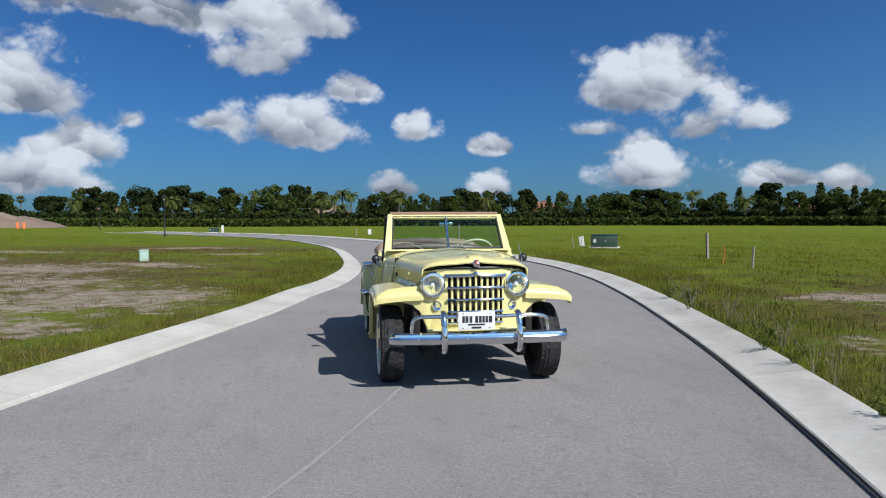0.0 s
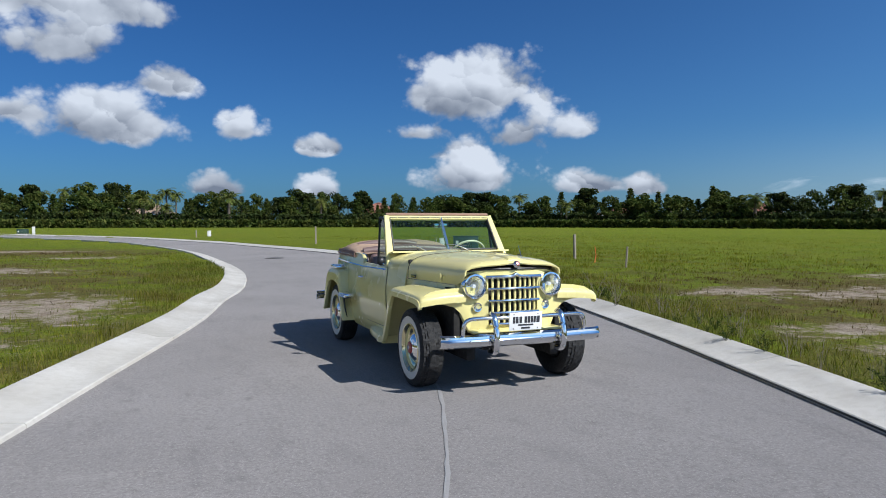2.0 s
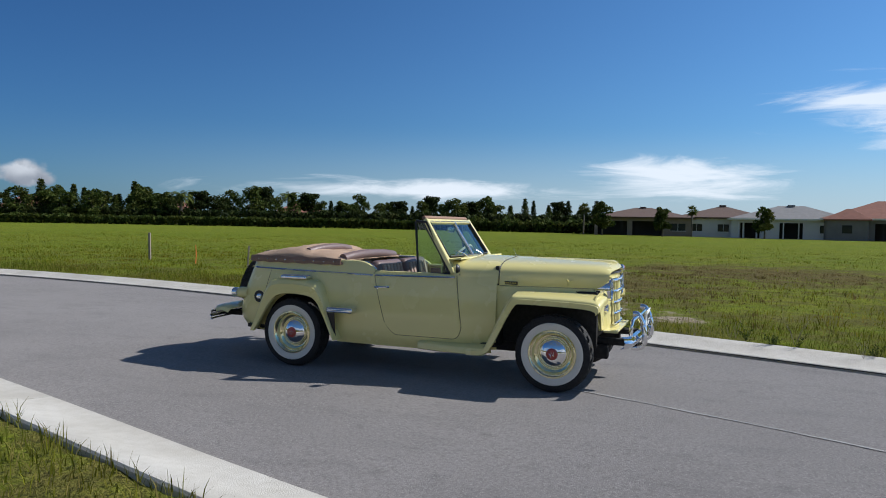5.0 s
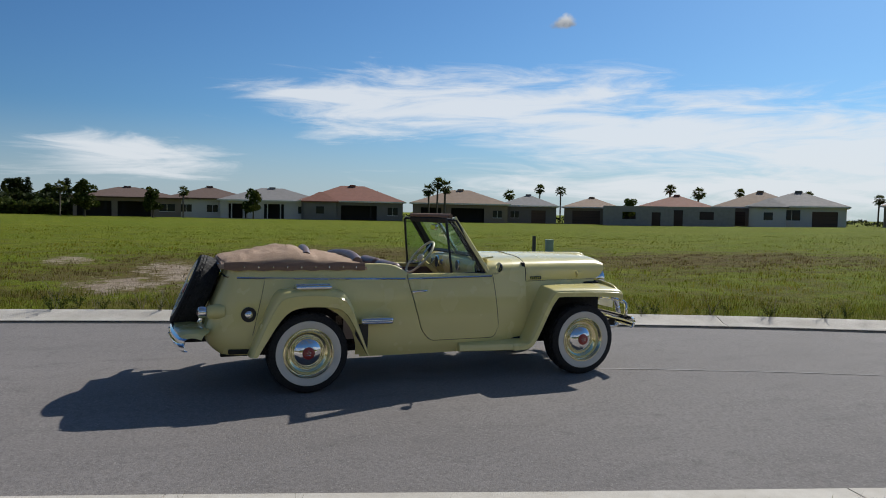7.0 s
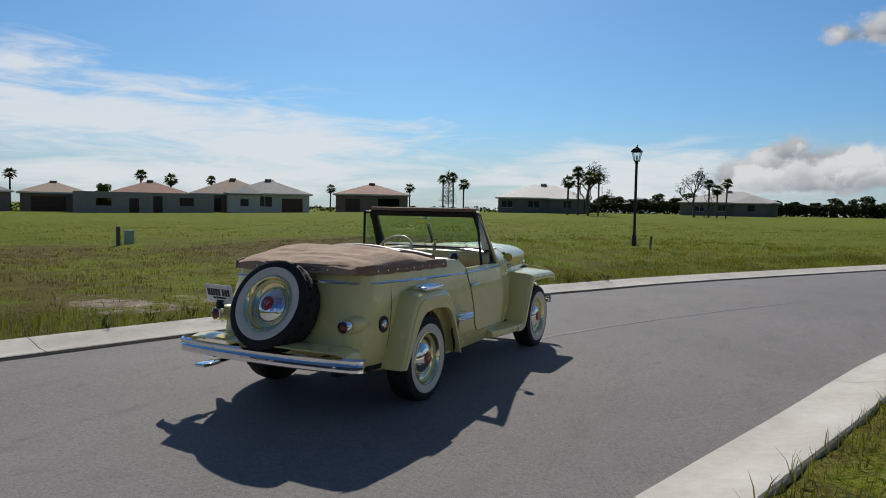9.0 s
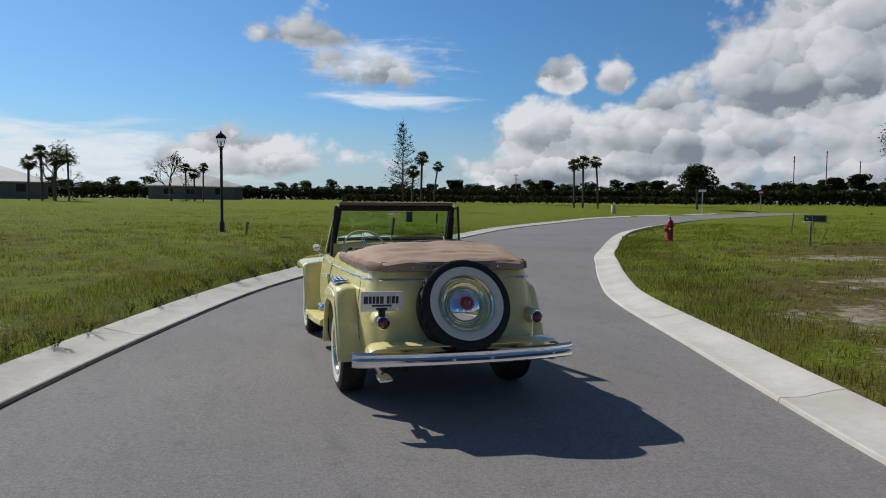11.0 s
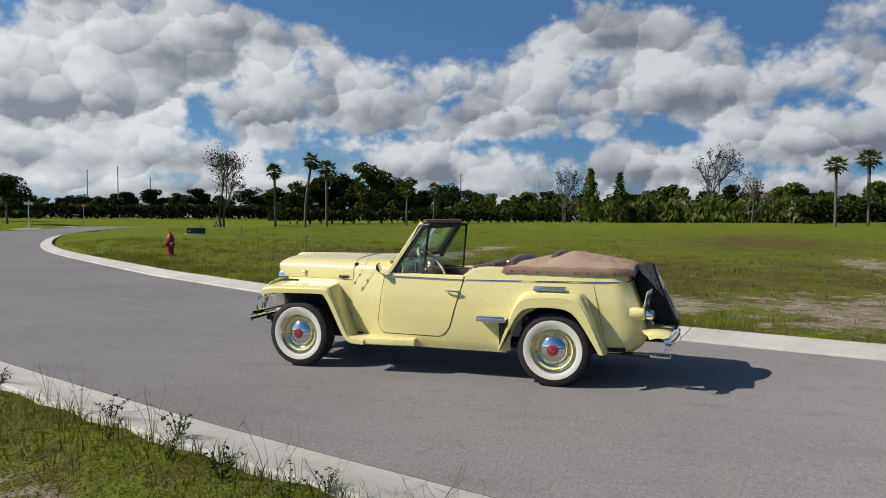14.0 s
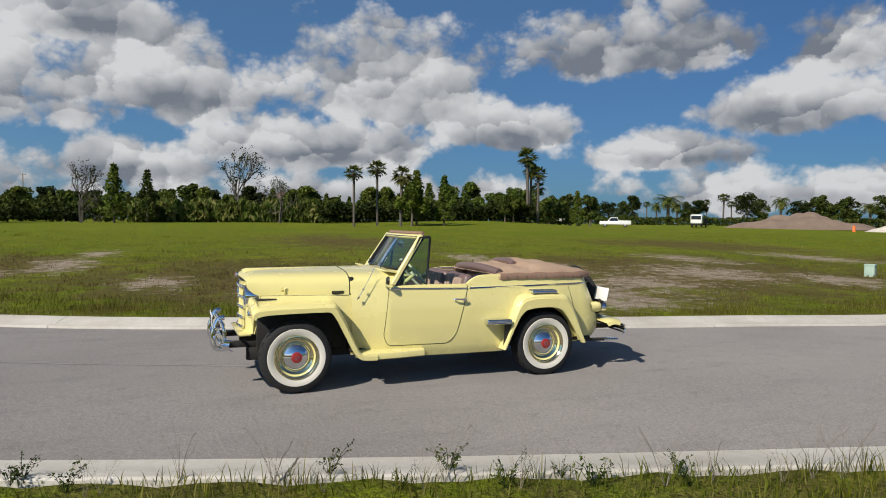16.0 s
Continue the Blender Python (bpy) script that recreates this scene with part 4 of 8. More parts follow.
TYRE = mesh_of(tyre_mesh(0.343), "tyre", RUBBER, 30)
WALL = mesh_of(lathe([(0.206, 0.0715), (0.216, 0.078), (0.235, 0.0845), (0.252, 0.0875), (0.270, 0.0885), (0.273, 0.085)], 64, "x"), "whitewall", WHITEWALL)
RIM = mesh_of(lathe([(0.205, 0.062), (0.203, 0.074), (0.196, 0.076), (0.190, 0.060), (0.180, 0.052), (0.172, 0.046), (0.168, 0.030), (0.150, 0.022), (0.128, 0.026), (0.115, 0.030), (0.0, 0.030)], 64, "x"), "rim", CREAM)
RING = mesh_of(lathe([(0.213, 0.072), (0.208, 0.083), (0.200, 0.084), (0.190, 0.074), (0.182, 0.058)], 64, "x"), "trim_ring", CHROME_CREAM_REFLECT)
RING2 = mesh_of(lathe([(0.172, 0.034), (0.166, 0.040), (0.152, 0.034), (0.140, 0.024)], 64, "x"), "trim_ring", CHROME_CREAM_REFLECT)
CAP = mesh_of(lathe([(0.0, 0.082), (0.035, 0.080), (0.065, 0.074), (0.090, 0.063), (0.112, 0.050), (0.126, 0.040), (0.134, 0.026)], 48, "x"), "hubcap", CHROME)
BADGE = mesh_of(lathe([(0.0, 0.090), (0.040, 0.0885), (0.050, 0.084), (0.053, 0.074)], 28, "x"), "hub_emblem", RED)


def emblem_marks():
    """Interlaced strokes on the hub emblem."""
    bm = bmesh.new()
    for pts in ([(-0.022, 0.014), (-0.010, -0.018), (0.0, 0.012), (0.010, -0.018), (0.022, 0.014)], [(-0.014, -0.022), (0.0, 0.024), (0.014, -0.022)]):
        tube([(0.0895, y, z) for y, z in pts], 0.0032, 5, bm)
    return bm


MARK = mesh_of(emblem_marks(), "emblem_stroke", CHROME)
DRUM = mesh_of(lathe([(0.0, -0.02), (0.17, -0.02), (0.18, -0.08), (0.0, -0.08)], 32, "x"), "brake_drum", DARKMETAL)


def wheel(name, m, label):
    w = part(name, TYRE, None, car, label, m=m)
    wall = part("whitewall", WALL, None, w, "cream-white wall")
    rim = part("rim", RIM, None, w, "cream painted rim")
    part("trim_ring", RING, None, w, "chrome trim ring")
    part("trim_ring", RING2, None, w, "chrome trim ring")
    cap = part("hubcap", CAP, None, w, "domed chrome hubcap with red emblem")
    part("brake_drum", DRUM, None, w)
    part("hub_emblem", BADGE, None, w, "red enamel emblem")
    part("emblem_stroke", MARK, None, w)
    return w


wheel("wheel", pose(0.712, 1.325, 0.366, 15, 0, 0), "black tyre with wide whitewall")
wheel("wheel", pose(0.715, -1.315, 0.366, 70, 0, 0), "black tyre with wide whitewall")
wheel("wheel", pose(-0.712, 1.325, 0.366, 40, 0, 180), "black tyre with wide whitewall")
wheel("wheel", pose(-0.715, -1.315, 0.366, -20, 0, 180), "black tyre with wide whitewall")
# spare on the tail, leaning forward
wheel("spare_wheel", Matrix.Translation((0, -2.205, 0.815)) @ Matrix.Rotation(radians(-24), 4, "X") @ Matrix.Rotation(radians(-90), 4, "Z"), "spare tyre with whitewall, hung on the tail")
part("spare_mount", tube([(0, -2.02, 0.82), (0, -2.19, 0.815)], 0.07, 14), DARKMETAL, car)

# underbody
for s in (1, -1):
    part("frame_rail", boxed((s * 0.40 - 0.04, -2.0, 0.30), (s * 0.40 + 0.04, 1.75, 0.42), 0.01), DARKMETAL, car)
    # inner wheel wells
    part("wheel_well", boxed((min(s * 0.46, s * 0.52), 0.80, 0.40), (max(s * 0.46, s * 0.52), 1.66, 0.90), 0.01), DARKMETAL, car)
    part("wheel_well", boxed((min(s * 0.50, s * 0.56), -1.78, 0.36), (max(s * 0.50, s * 0.56), -0.84, 0.88), 0.01), DARKMETAL, car)
    part("wheel_well", boxed((min(s * 0.52, s * 0.80), -1.44, 0.745), (max(s * 0.52, s * 0.80), -1.08, 0.755)), DARKMETAL, car)
part("floor_pan", boxed((-0.66, -1.95, 0.36), (0.66, 0.78, 0.40), 0.01), DARKMETAL, car)
part("fuel_tank", boxed((-0.45, -1.95, 0.35), (0.45, -1.62, 0.42), 0.03, 3), DARKMETAL, car)
part("axle", tube([(-0.66, 1.325, 0.366), (0.66, 1.325, 0.366)], 0.035, 10), DARKMETAL, car)
part("axle", tube([(-0.66, -1.315, 0.366), (0.66, -1.315, 0.366)], 0.045, 10), DARKMETAL, car)
part("firewall", boxed((-0.60, 0.74, 0.38), (0.60, 0.78, 1.10), 0.01), DARKMETAL, car)
part("engine_bay", boxed((-0.44, 0.80, 0.42), (0.44, 1.60, 0.88), 0.03), DARKMETAL, car)

# ---- cabin ----
part("carpet", boxed((-0.64, -0.90, 0.40), (0.64, 0.74, 0.42), 0.004), CARPET, car)
bm = bmesh.new()
grid(bm, [[(x, y, z) for y, z in ((0.42, 1.165), (0.30, 1.150), (0.235, 1.12), (0.215, 1.07), (0.23, 0.98), (0.27, 0.92))] for x in steps(-0.645, 0.645, 12)])
dash = part("dashboard", solid(bm, 0.015), CREAM, car, "painted steel dashboard")
for x, r in ((-0.30, 0.062), (-0.44, 0.028), (-0.16, 0.028), (0.28, 0.05)):
    g = part("gauge", lathe([(r, 0.0), (r, -0.012), (r * 0.86, -0.014), (r * 0.84, -0.006), (0.0, -0.006)], 24, "y"), CHROME, dash, "round chrome-rimmed gauge", m=pose(x, 0.215, 1.055))
    part("dial", lathe([(0.0, -0.008), (r * 0.84, -0.008)], 20, "y"), BLACK, g)
# seats
def cushion(lo, hi, bevel, pleats, mat, name, parent, label="", m=None):
    """A pad with rolled pleats along its face."""
    p = part(name, boxed(lo, hi, bevel, 4, m), mat, parent, label)
    n = pleats
    for i in range(n):
        x = lo[0] + bevel + (hi[0] - lo[0] - 2 * bevel) * (i + 0.5) / n
        w = (hi[0] - lo[0] - 2 * bevel) / n * 0.5
        bm = tube([(x, lo[1] - 0.004, lo[2] + bevel), (x, lo[1] - 0.004, hi[2] - bevel), (x, (lo[1] + hi[1]) / 2, hi[2] + 0.002)] if hi[2] - lo[2] > hi[1] - lo[1] else [(x, hi[1] - bevel, hi[2]), (x, lo[1] + bevel, hi[2])], w, 8)
        if m is not None:
            bmesh.ops.transform(bm, matrix=m, verts=bm.verts)
        part("pleat", bm, mat, p)
    return p


for s in (1, -1):
    a, b = (0.03, 0.60) if s > 0 else (-0.60, -0.03)
    cushion((a, -0.36, 0.46), (b, 0.12, 0.66), 0.05, 6, MAUVE_VINYL, "seat_cushion", car, "mauve vinyl front seat cushion")
    lean = Matrix.Translation((0, -0.40, 0.62)) @ Matrix.Rotation(radians(14), 4, "X") @ Matrix.Translation((0, 0.40, -0.62))
    part("seat_back", boxed((a, -0.46, 0.62), (b, -0.34, 1.115), 0.055, 5, lean), PLUM_VINYL, car, "plum vinyl front seat back")
    for i in range(6):
        x = a + 0.06 + (b - a - 0.12) * (i + 0.5) / 6
        bm = tube([(x, -0.345, 0.68), (x, -0.345, 1.06)], 0.030, 8)
        bmesh.ops.transform(bm, matrix=lean, verts=bm.verts)
        part("seat_pleat", bm, MAUVE_VINYL, car)
part("rear_seat_cushion", boxed((-0.56, -1.10, 0.50), (0.56, -0.70, 0.70), 0.06, 4), MAUVE_VINYL, car, "mauve vinyl rear seat cushion")
part("rear_seat_back", boxed((-0.60, -1.10, 0.66), (0.60, -0.94, 1.10), 0.06, 4), MAUVE_VINYL, car, "mauve vinyl rear seat back")
for s in (1, -1):
    part("rear_side_trim", solid(side_sheet(steps(-0.46, -1.0, 6), lambda y: 0.45, lambda y: lerp_table(TOP, y) - 0.01, 4, -0.055), 0.02) if s > 0 else mirrored(solid(side_sheet(steps(-0.46, -1.0, 6), lambda y: 0.45, lambda y: lerp_table(TOP, y) - 0.01, 4, -0.055), 0.02)), MAUVE_VINYL, car, "mauve vinyl side trim")
    # rolled rim of the tub with a chrome bead
    part("tub_rim", tube([(s * (side_x(y, lerp_table(TOP, y)) - 0.022), y, lerp_table(TOP, y)) for y in steps(-0.44, -1.88, 30)], 0.022, 8), CREAM, car)
    part("rim_bead", tube([(s * (side_x(y, lerp_table(TOP, y)) - 0.05), y, lerp_table(TOP, y) + 0.010) for y in steps(-0.45, -0.98, 14)], 0.010, 6), CHROME, car, "chrome bead round the cockpit")
part("tub_rim", tube([(x, -1.93 + 0.06 * (abs(x) / 0.6) ** 4, 1.073) for x in steps(-0.57, 0.57, 20)], 0.022, 8), CREAM, car)

# steering
wc = Vector((-0.33, 0.03, 1.095))
tilt = Matrix.Translation(wc) @ Matrix.Rotation(radians(50), 4, "X")
sw = part("steering_wheel", lathe([(0.205 + 0.012 * math.cos(a), 0.012 * math.sin(a)) for a in [2 * math.pi * k / 10 for k in range(10)]], 48, "z", close=True), IVORY, car, "ivory steering wheel", m=tilt)
for k in range(3):
    a = radians(90 + 120 * k)
    for o in (-0.012, 0.012):
        part("spoke", tube([(0.03 * math.cos(a) - o * math.sin(a), 0.03 * math.sin(a) + o * math.cos(a), -0.01), (0.20 * math.cos(a) - o * math.sin(a), 0.20 * math.sin(a) + o * math.cos(a), 0.0)], 0.0035, 6), CHROME, sw)
part("horn_button", lathe([(0.0, 0.022), (0.025, 0.018), (0.038, 0.004), (0.04, -0.02)], 24, "z"), IVORY, sw)
part("steering_column", tube([wc - Vector((0, 0, 0.01)), wc + Vector((0, 0.46, -0.39))], 0.022, 12), CREAM, car)
part("gear_lever", tube([wc + Vector((0.02, 0.09, -0.08)), wc + Vector((0.10, 0.10, -0.05)), wc + Vector((0.19, 0.09, 0.0))], 0.006, 8), CHROME, car)

# folded-top cover: canvas drawn over the hoops
def cover():
    bm = bmesh.new()
    rows = []
    ys = steps(-0.80, -2.0, 48)
    for y in ys:
        row = []
        w = lerp_table([(-2.0, 0.53), (-1.96, 0.57), (-1.85, 0.615), (-1.5, 0.655), (-0.8, 0.685)], y) + 0.012
        h = lerp_table([(-2.0, 0.02), (-1.95, 0.045), (-1.8, 0.075), (-1.45, 0.135), (-1.33, 0.13), (-1.2, 0.085), (-1.05, 0.08), (-0.85, 0.04), (-0.80, 0.01)], y)
        for i in range(49):
            a = -1 + 2 * i / 48
            x = w * a
            e = max(0.0, 1 - abs(a) ** 5)
            z = 1.088 + h * e ** 0.6
            z += (0.012 * noise.noise(Vector((x * 3.0, y * 5.0, 1.7))) + 0.010 * noise.noise(Vector((x * 7.0, y * 11.0, 4.2))) + 0.016 * abs(noise.noise(Vector((x * 1.6, y * 9.0, 9.0))))) * e
            if abs(a) > 0.985:
                z = 1.062
            row.append((x, y, z))
        rows.append(row)
    # the skirt behind
    rows.append([(x, y - 0.012, 1.055) for x, y, z in rows[-1]])
    grid(bm, rows)
    return solid(bm, 0.008)


top = part("top_cover", cover(), TAN_FABRIC, car, "creased tan canvas cover over the folded top")
for s in (1, -1):
    edge = [(s * (lerp_table([(-2.0, 0.53), (-1.96, 0.57), (-1.85, 0.615), (-1.5, 0.655), (-0.8, 0.685)], y) + 0.014), y) for y in steps(-0.82, -1.98, 30)]
    bm = bmesh.new()
    grid(bm, [[(x - s * 0.012, y, 1.118 + 0.004 * math.sin(y * 23)), (x + s * 0.002, y, 1.100), (x + s * 0.006, y, 1.072), (x + s * 0.004, y, 1.052 + 0.004 * math.sin(y * 31))] for x, y in edge])
    part("binding", solid(bm, 0.006), TAN_EDGE, top, "tan binding with snap studs, its colour darkened for shade")
    for k in range(9):
        x, y = edge[2 + k * 3]
        part("snap_stud", lathe([(0.0, 0.006), (0.006, 0.005), (0.008, 0.0)], 10, "x") if s > 0 else mirrored(lathe([(0.0, 0.006), (0.006, 0.005), (0.008, 0.0)], 10, "x")), CHROME, top, m=pose(x + s * 0.010, y, 1.080))
bm = bmesh.new()
grid(bm, [[(x, y0 + 0.010, 1.120), (x, y0 - 0.004, 1.10), (x, y0 - 0.010, 1.075), (x, y0 - 0.010, 1.05)] for x, y0 in [(x, -1.998 + 0.11 * (abs(x) / 0.60) ** 6) for x in steps(-0.55, 0.55, 24)]])
part("binding", solid(bm, 0.006), TAN_EDGE, top, "tan binding with snap studs, its colour darkened for shade")
for k in range(8):
    x = -0.46 + 0.92 * k / 7
    part("snap_stud", lathe([(0.0, -0.006), (0.006, -0.005), (0.008, 0.0)], 10, "y"), CHROME, top, m=pose(x, -2.012 + 0.11 * (abs(x) / 0.60) ** 6, 1.082))
# the folded side curtains and rear seat roll that show ahead of and on the cover
part("top_roll", tube(smooth_line([(-0.20, -1.22, 1.175), (-0.05, -1.24, 1.205), (0.3, -1.27, 1.20), (0.52, -1.30, 1.165)], 2), 0.040, 10), PLUM_VINYL, car, "plum vinyl roll lying across the cover")
part("top_roll", tube(smooth_line([(-0.58, -0.86, 1.11), (-0.2, -0.83, 1.145), (0.3, -0.83, 1.145), (0.58, -0.86, 1.11)], 2), 0.048, 10), PLUM_VINYL, car, "plum vinyl roll above the rear seat")

# ---- windscreen ----
def ws_pt(x, z):
    """On the plane of the windscreen: it leans back as it rises."""
    return Vector((x, 0.405 - (z - 1.02) * 0.665 - 0.05 * (x / 0.65) ** 2, z))


B_L, B_Z, T_L, T_Z = 0.650, 1.045, 0.600, 1.515


def ws_bar(a, b, wa, wb, bm=None):
    """A bar of the frame between two points of the plane, of width w and 40 mm deep."""
    bm = bm or bmesh.new()
    rows = []
    for t in steps(0, 1, 10):
        x, z, w = a[0] + (b[0] - a[0]) * t, a[1] + (b[1] - a[1]) * t, wa + (wb - wa) * t
        c = ws_pt(x, z)
        d = Vector((b[0] - a[0], 0, b[1] - a[1])).normalized()
        across = Vector((d.z, 0, -d.x))
        if abs(across.z) > 0.5:
            across = Vector((0, -0.554 * across.z, 0.832 * across.z))
        n = Vector((0, 0.832, 0.554))
        rows.append([c + across * w / 2 * u + n * v for u, v in ((-1, -0.02), (-1, 0.012), (-0.8, 0.02), (0.8, 0.02), (1, 0.012), (1, -0.02))])
    vs = grid(bm, rows, close_v=True)
    bm.faces.new(vs[0])
    bm.faces.new(vs[-1])
    return bm


ws = part("windscreen_frame", ws_bar((-B_L + 0.02, B_Z + 0.05), (B_L - 0.02, B_Z + 0.05), 0.13, 0.13), CREAM, car, "cream windscreen frame")
part("header", ws_bar((-T_L, T_Z - 0.02), (T_L, T_Z - 0.02), 0.045, 0.045), CREAM, ws)
for s in (1, -1):
    part("pillar", ws_bar((s * (B_L - 0.005), B_Z - 0.03), (s * (T_L - 0.012), T_Z), 0.085, 0.058), CREAM, ws)
part("centre_bar", ws_bar((0, 1.16), (0, 1.495), 0.022, 0.022), CHROME, ws, "chrome centre bar")
for s in (1, -1):
    for zz, nm in ((1.165, "g"), (1.490, "g")):
        part("gasket", ws_bar((s * 0.012, zz), (s * 0.565, zz), 0.014, 0.014), BLACK, ws)
    part("gasket", ws_bar((s * 0.585, 1.165), (s * 0.560, 1.490), 0.014, 0.014), BLACK, ws)
    bm = bmesh.new()
    grid(bm, [[ws_pt(s * (0.01 + (0.578 - 0.026 * k) * t), 1.168 + 0.320 * k) for t in steps(0, 1, 6)] for k in steps(0, 1, 4)])
    g = part("windscreen_pane", bm, GLASS, ws, "clear glass pane")
    g.visible_shadow = False
    # wipers
    a = ws_pt(s * 0.235, 1.125) + Vector((0, 0.03, 0.02))
    b = ws_pt(s * 0.235 + 0.16 * (1 if s > 0 else 1), 1.20) + Vector((0, 0.03, 0.02))
    wp = part("wiper", tube([a, a.lerp(b, 0.5) + Vector((0, 0.01, 0.008)), b], 0.005, 6), CHROME, car, "chrome wiper")
    part("wiper_pivot", lathe([(0.0, 0.03), (0.014, 0.025), (0.018, 0.0)], 12, "z"), CHROME, wp, m=Matrix.Translation(a - Vector((0, 0.0, 0.02))))
    part("blade", tube([b - Vector((0.13, 0, 0.012)), b + Vector((0.10, 0, 0.004))], 0.004, 6), BLACK, wp)
# inside of the header: tan canvas strip with latches, and the mirror
part("header_pad", tube([ws_pt(x, 1.520) + Vector((0, -0.020, 0.012)) for x in steps(-0.585, 0.585, 14)], 0.020, 8), TAN_EDGE, ws, "brown canvas strip on the header")
for x in (-0.4, -0.03, 0.35):
    part("latch", boxed((-0.035, -0.02, -0.012), (0.035, 0.02, 0.012), 0.004, 2, Matrix.Translation(ws_pt(x, 1.48) + Vector((0, -0.04, 0.02)))), CHROME, ws)
part("inner_frame", ws_bar((-0.585, 1.506), (0.585, 1.506), 0.05, 0.05, None), DARKMETAL, ws, m=pose(0, -0.022, -0.012))
for s in (1, -1):
    part("inner_frame", ws_bar((s * 0.612, 1.12), (s * 0.582, 1.508), 0.05, 0.045), DARKMETAL, ws, m=pose(0, -0.022, -0.012))
mir = part("rear_view_mirror", boxed((-0.075, -0.012, -0.028), (0.075, 0.012, 0.028), 0.010, 3), CHROME, car, "chrome rear-view mirror", m=Matrix.Translation(ws_pt(-0.01, 1.415) + Vector((0, -0.075, 0))))
part("stem", tube([(0, 0.01, 0.0), (0, 0.06, 0.05)], 0.005, 6), CHROME, mir)
part("mirror_glass", boxed((-0.068, -0.0145, -0.022), (0.068, -0.0125, 0.022)), MIRROR, mir)

# vent windows with dark frames, and the round side mirrors
for s in (1, -1):
    x = s * 0.655
    low = [(x + s * 0.012, 0.33, 1.01), (x + s * 0.012, 0.0, 1.005)]
    up = [(x + s * 0.012, 0.0, 1.005), (x - s * 0.028, -0.05, 1.495)]
    dia = [(x + s * 0.004, 0.31, 1.02), (x - s * 0.045, 0.055, 1.49), (x - s * 0.03, -0.05, 1.498)]
    v = part("vent_window", tube(smooth_line(low, 0) + smooth_line(up, 0)[1:], 0.0145, 8), BLACK, car, "vent window in a dark frame")
    part("vent_rail", tube(dia, 0.0165, 8), BLACK, v)
    bm = bmesh.new()
    bm.faces.new([bm.verts.new(p) for p in (low[0], low[1], up[1], dia[1])])
    part("vent_pane", bm, GLASS, v, "clear glass pane").visible_shadow = False
    mm = part("side_mirror", lathe([(0.0, 0.026), (0.024, 0.023), (0.038, 0.010), (0.044, -0.004), (0.040, -0.010)], 28, "y"), BLACK, car, "small round black side mirror", m=pose(s * 0.765, 0.43, 1.07, 0, 0, s * 12))
    part("mirror_glass", lathe([(0.0, -0.009), (0.040, -0.009)], 24, "y"), MIRROR, mm)
    part("arm", tube([(0, 0.02, -0.02), (-s * 0.05, 0.02, -0.06), (-s * 0.12, 0.0, -0.075)], 0.008, 8), CHROME, mm)


# ---- the field ----
SAND = [(5.9, -5.4, 2.6, 3.2), (4.2, -5.6, 1.2, 2.6), (7.6, -8.6, 2.4, 2.4), (7.5, 0.0, 2.4, 1.3), (5.6, -2.3, 1.6, 1.3), (10.2, 2.8, 2.2, 1.0), (15.6, 5.5, 3.2, 1.2), (12.5, -8.2, 3.2, 1.4), (15.5, -7.3, 2.4, 0.9), (12.6, 6.9, 2.0, 0.9), (20.4, 4.9, 2.6, 0.9),
        (9.0, -12, 3.0, 2.4), (6.6, -14.5, 2.2, 1.5), (5.2, -21.8, 1.8, 1.1), (14, -22, 4.0, 2.0), (8, -28, 3.0, 1.5), (13.5, -15, 3.0, 1.6),
        (-7.8, -3.3, 1.9, 1.0), (-8.9, -2.0, 1.8, 0.9), (-5.3, 0.8, 1.2, 0.7), (-4.6, 2.0, 0.7, 0.6), (-11.2, -2.4, 2.4, 1.0), (-13.5, -0.6, 2.6, 0.8), (-14.5, -5, 2.0, 0.8)]
# where the grass is thin and brown
DRY = [(10.5, 0.5, 8.5, 6.5), (9.5, -11, 9.0, 10.0), (-10.5, -1.5, 8.0, 6.0), (-12, 14, 6.0, 8.0), (16, 8, 6.0, 4.5), (-17, 4, 6.0, 7.0), (9, -27, 9.0, 6.0), (30, -6, 12.0, 5.0), (24, -24, 9.0, 6.0)]


def sand_mask(x, y):
    """How bare the soil is, 0 to 1, before the fine break-up."""
    m = np.zeros_like(x)
    for cx, cy, a, b in SAND:
        m = np.maximum(m, 1.0 - np.sqrt(((x - cx) / a) ** 2 + ((y - cy) / b) ** 2) * 0.72)
    return np.clip(m, 0, 1)


def dry_mask(x, y):
    m = np.zeros_like(x)
    for cx, cy, a, b in DRY:
        m = np.maximum(m, 1.0 - np.sqrt(((x - cx) / a) ** 2 + ((y - cy) / b) ** 2) * 0.75)
    return np.clip(m * 1.5, 0, 1)


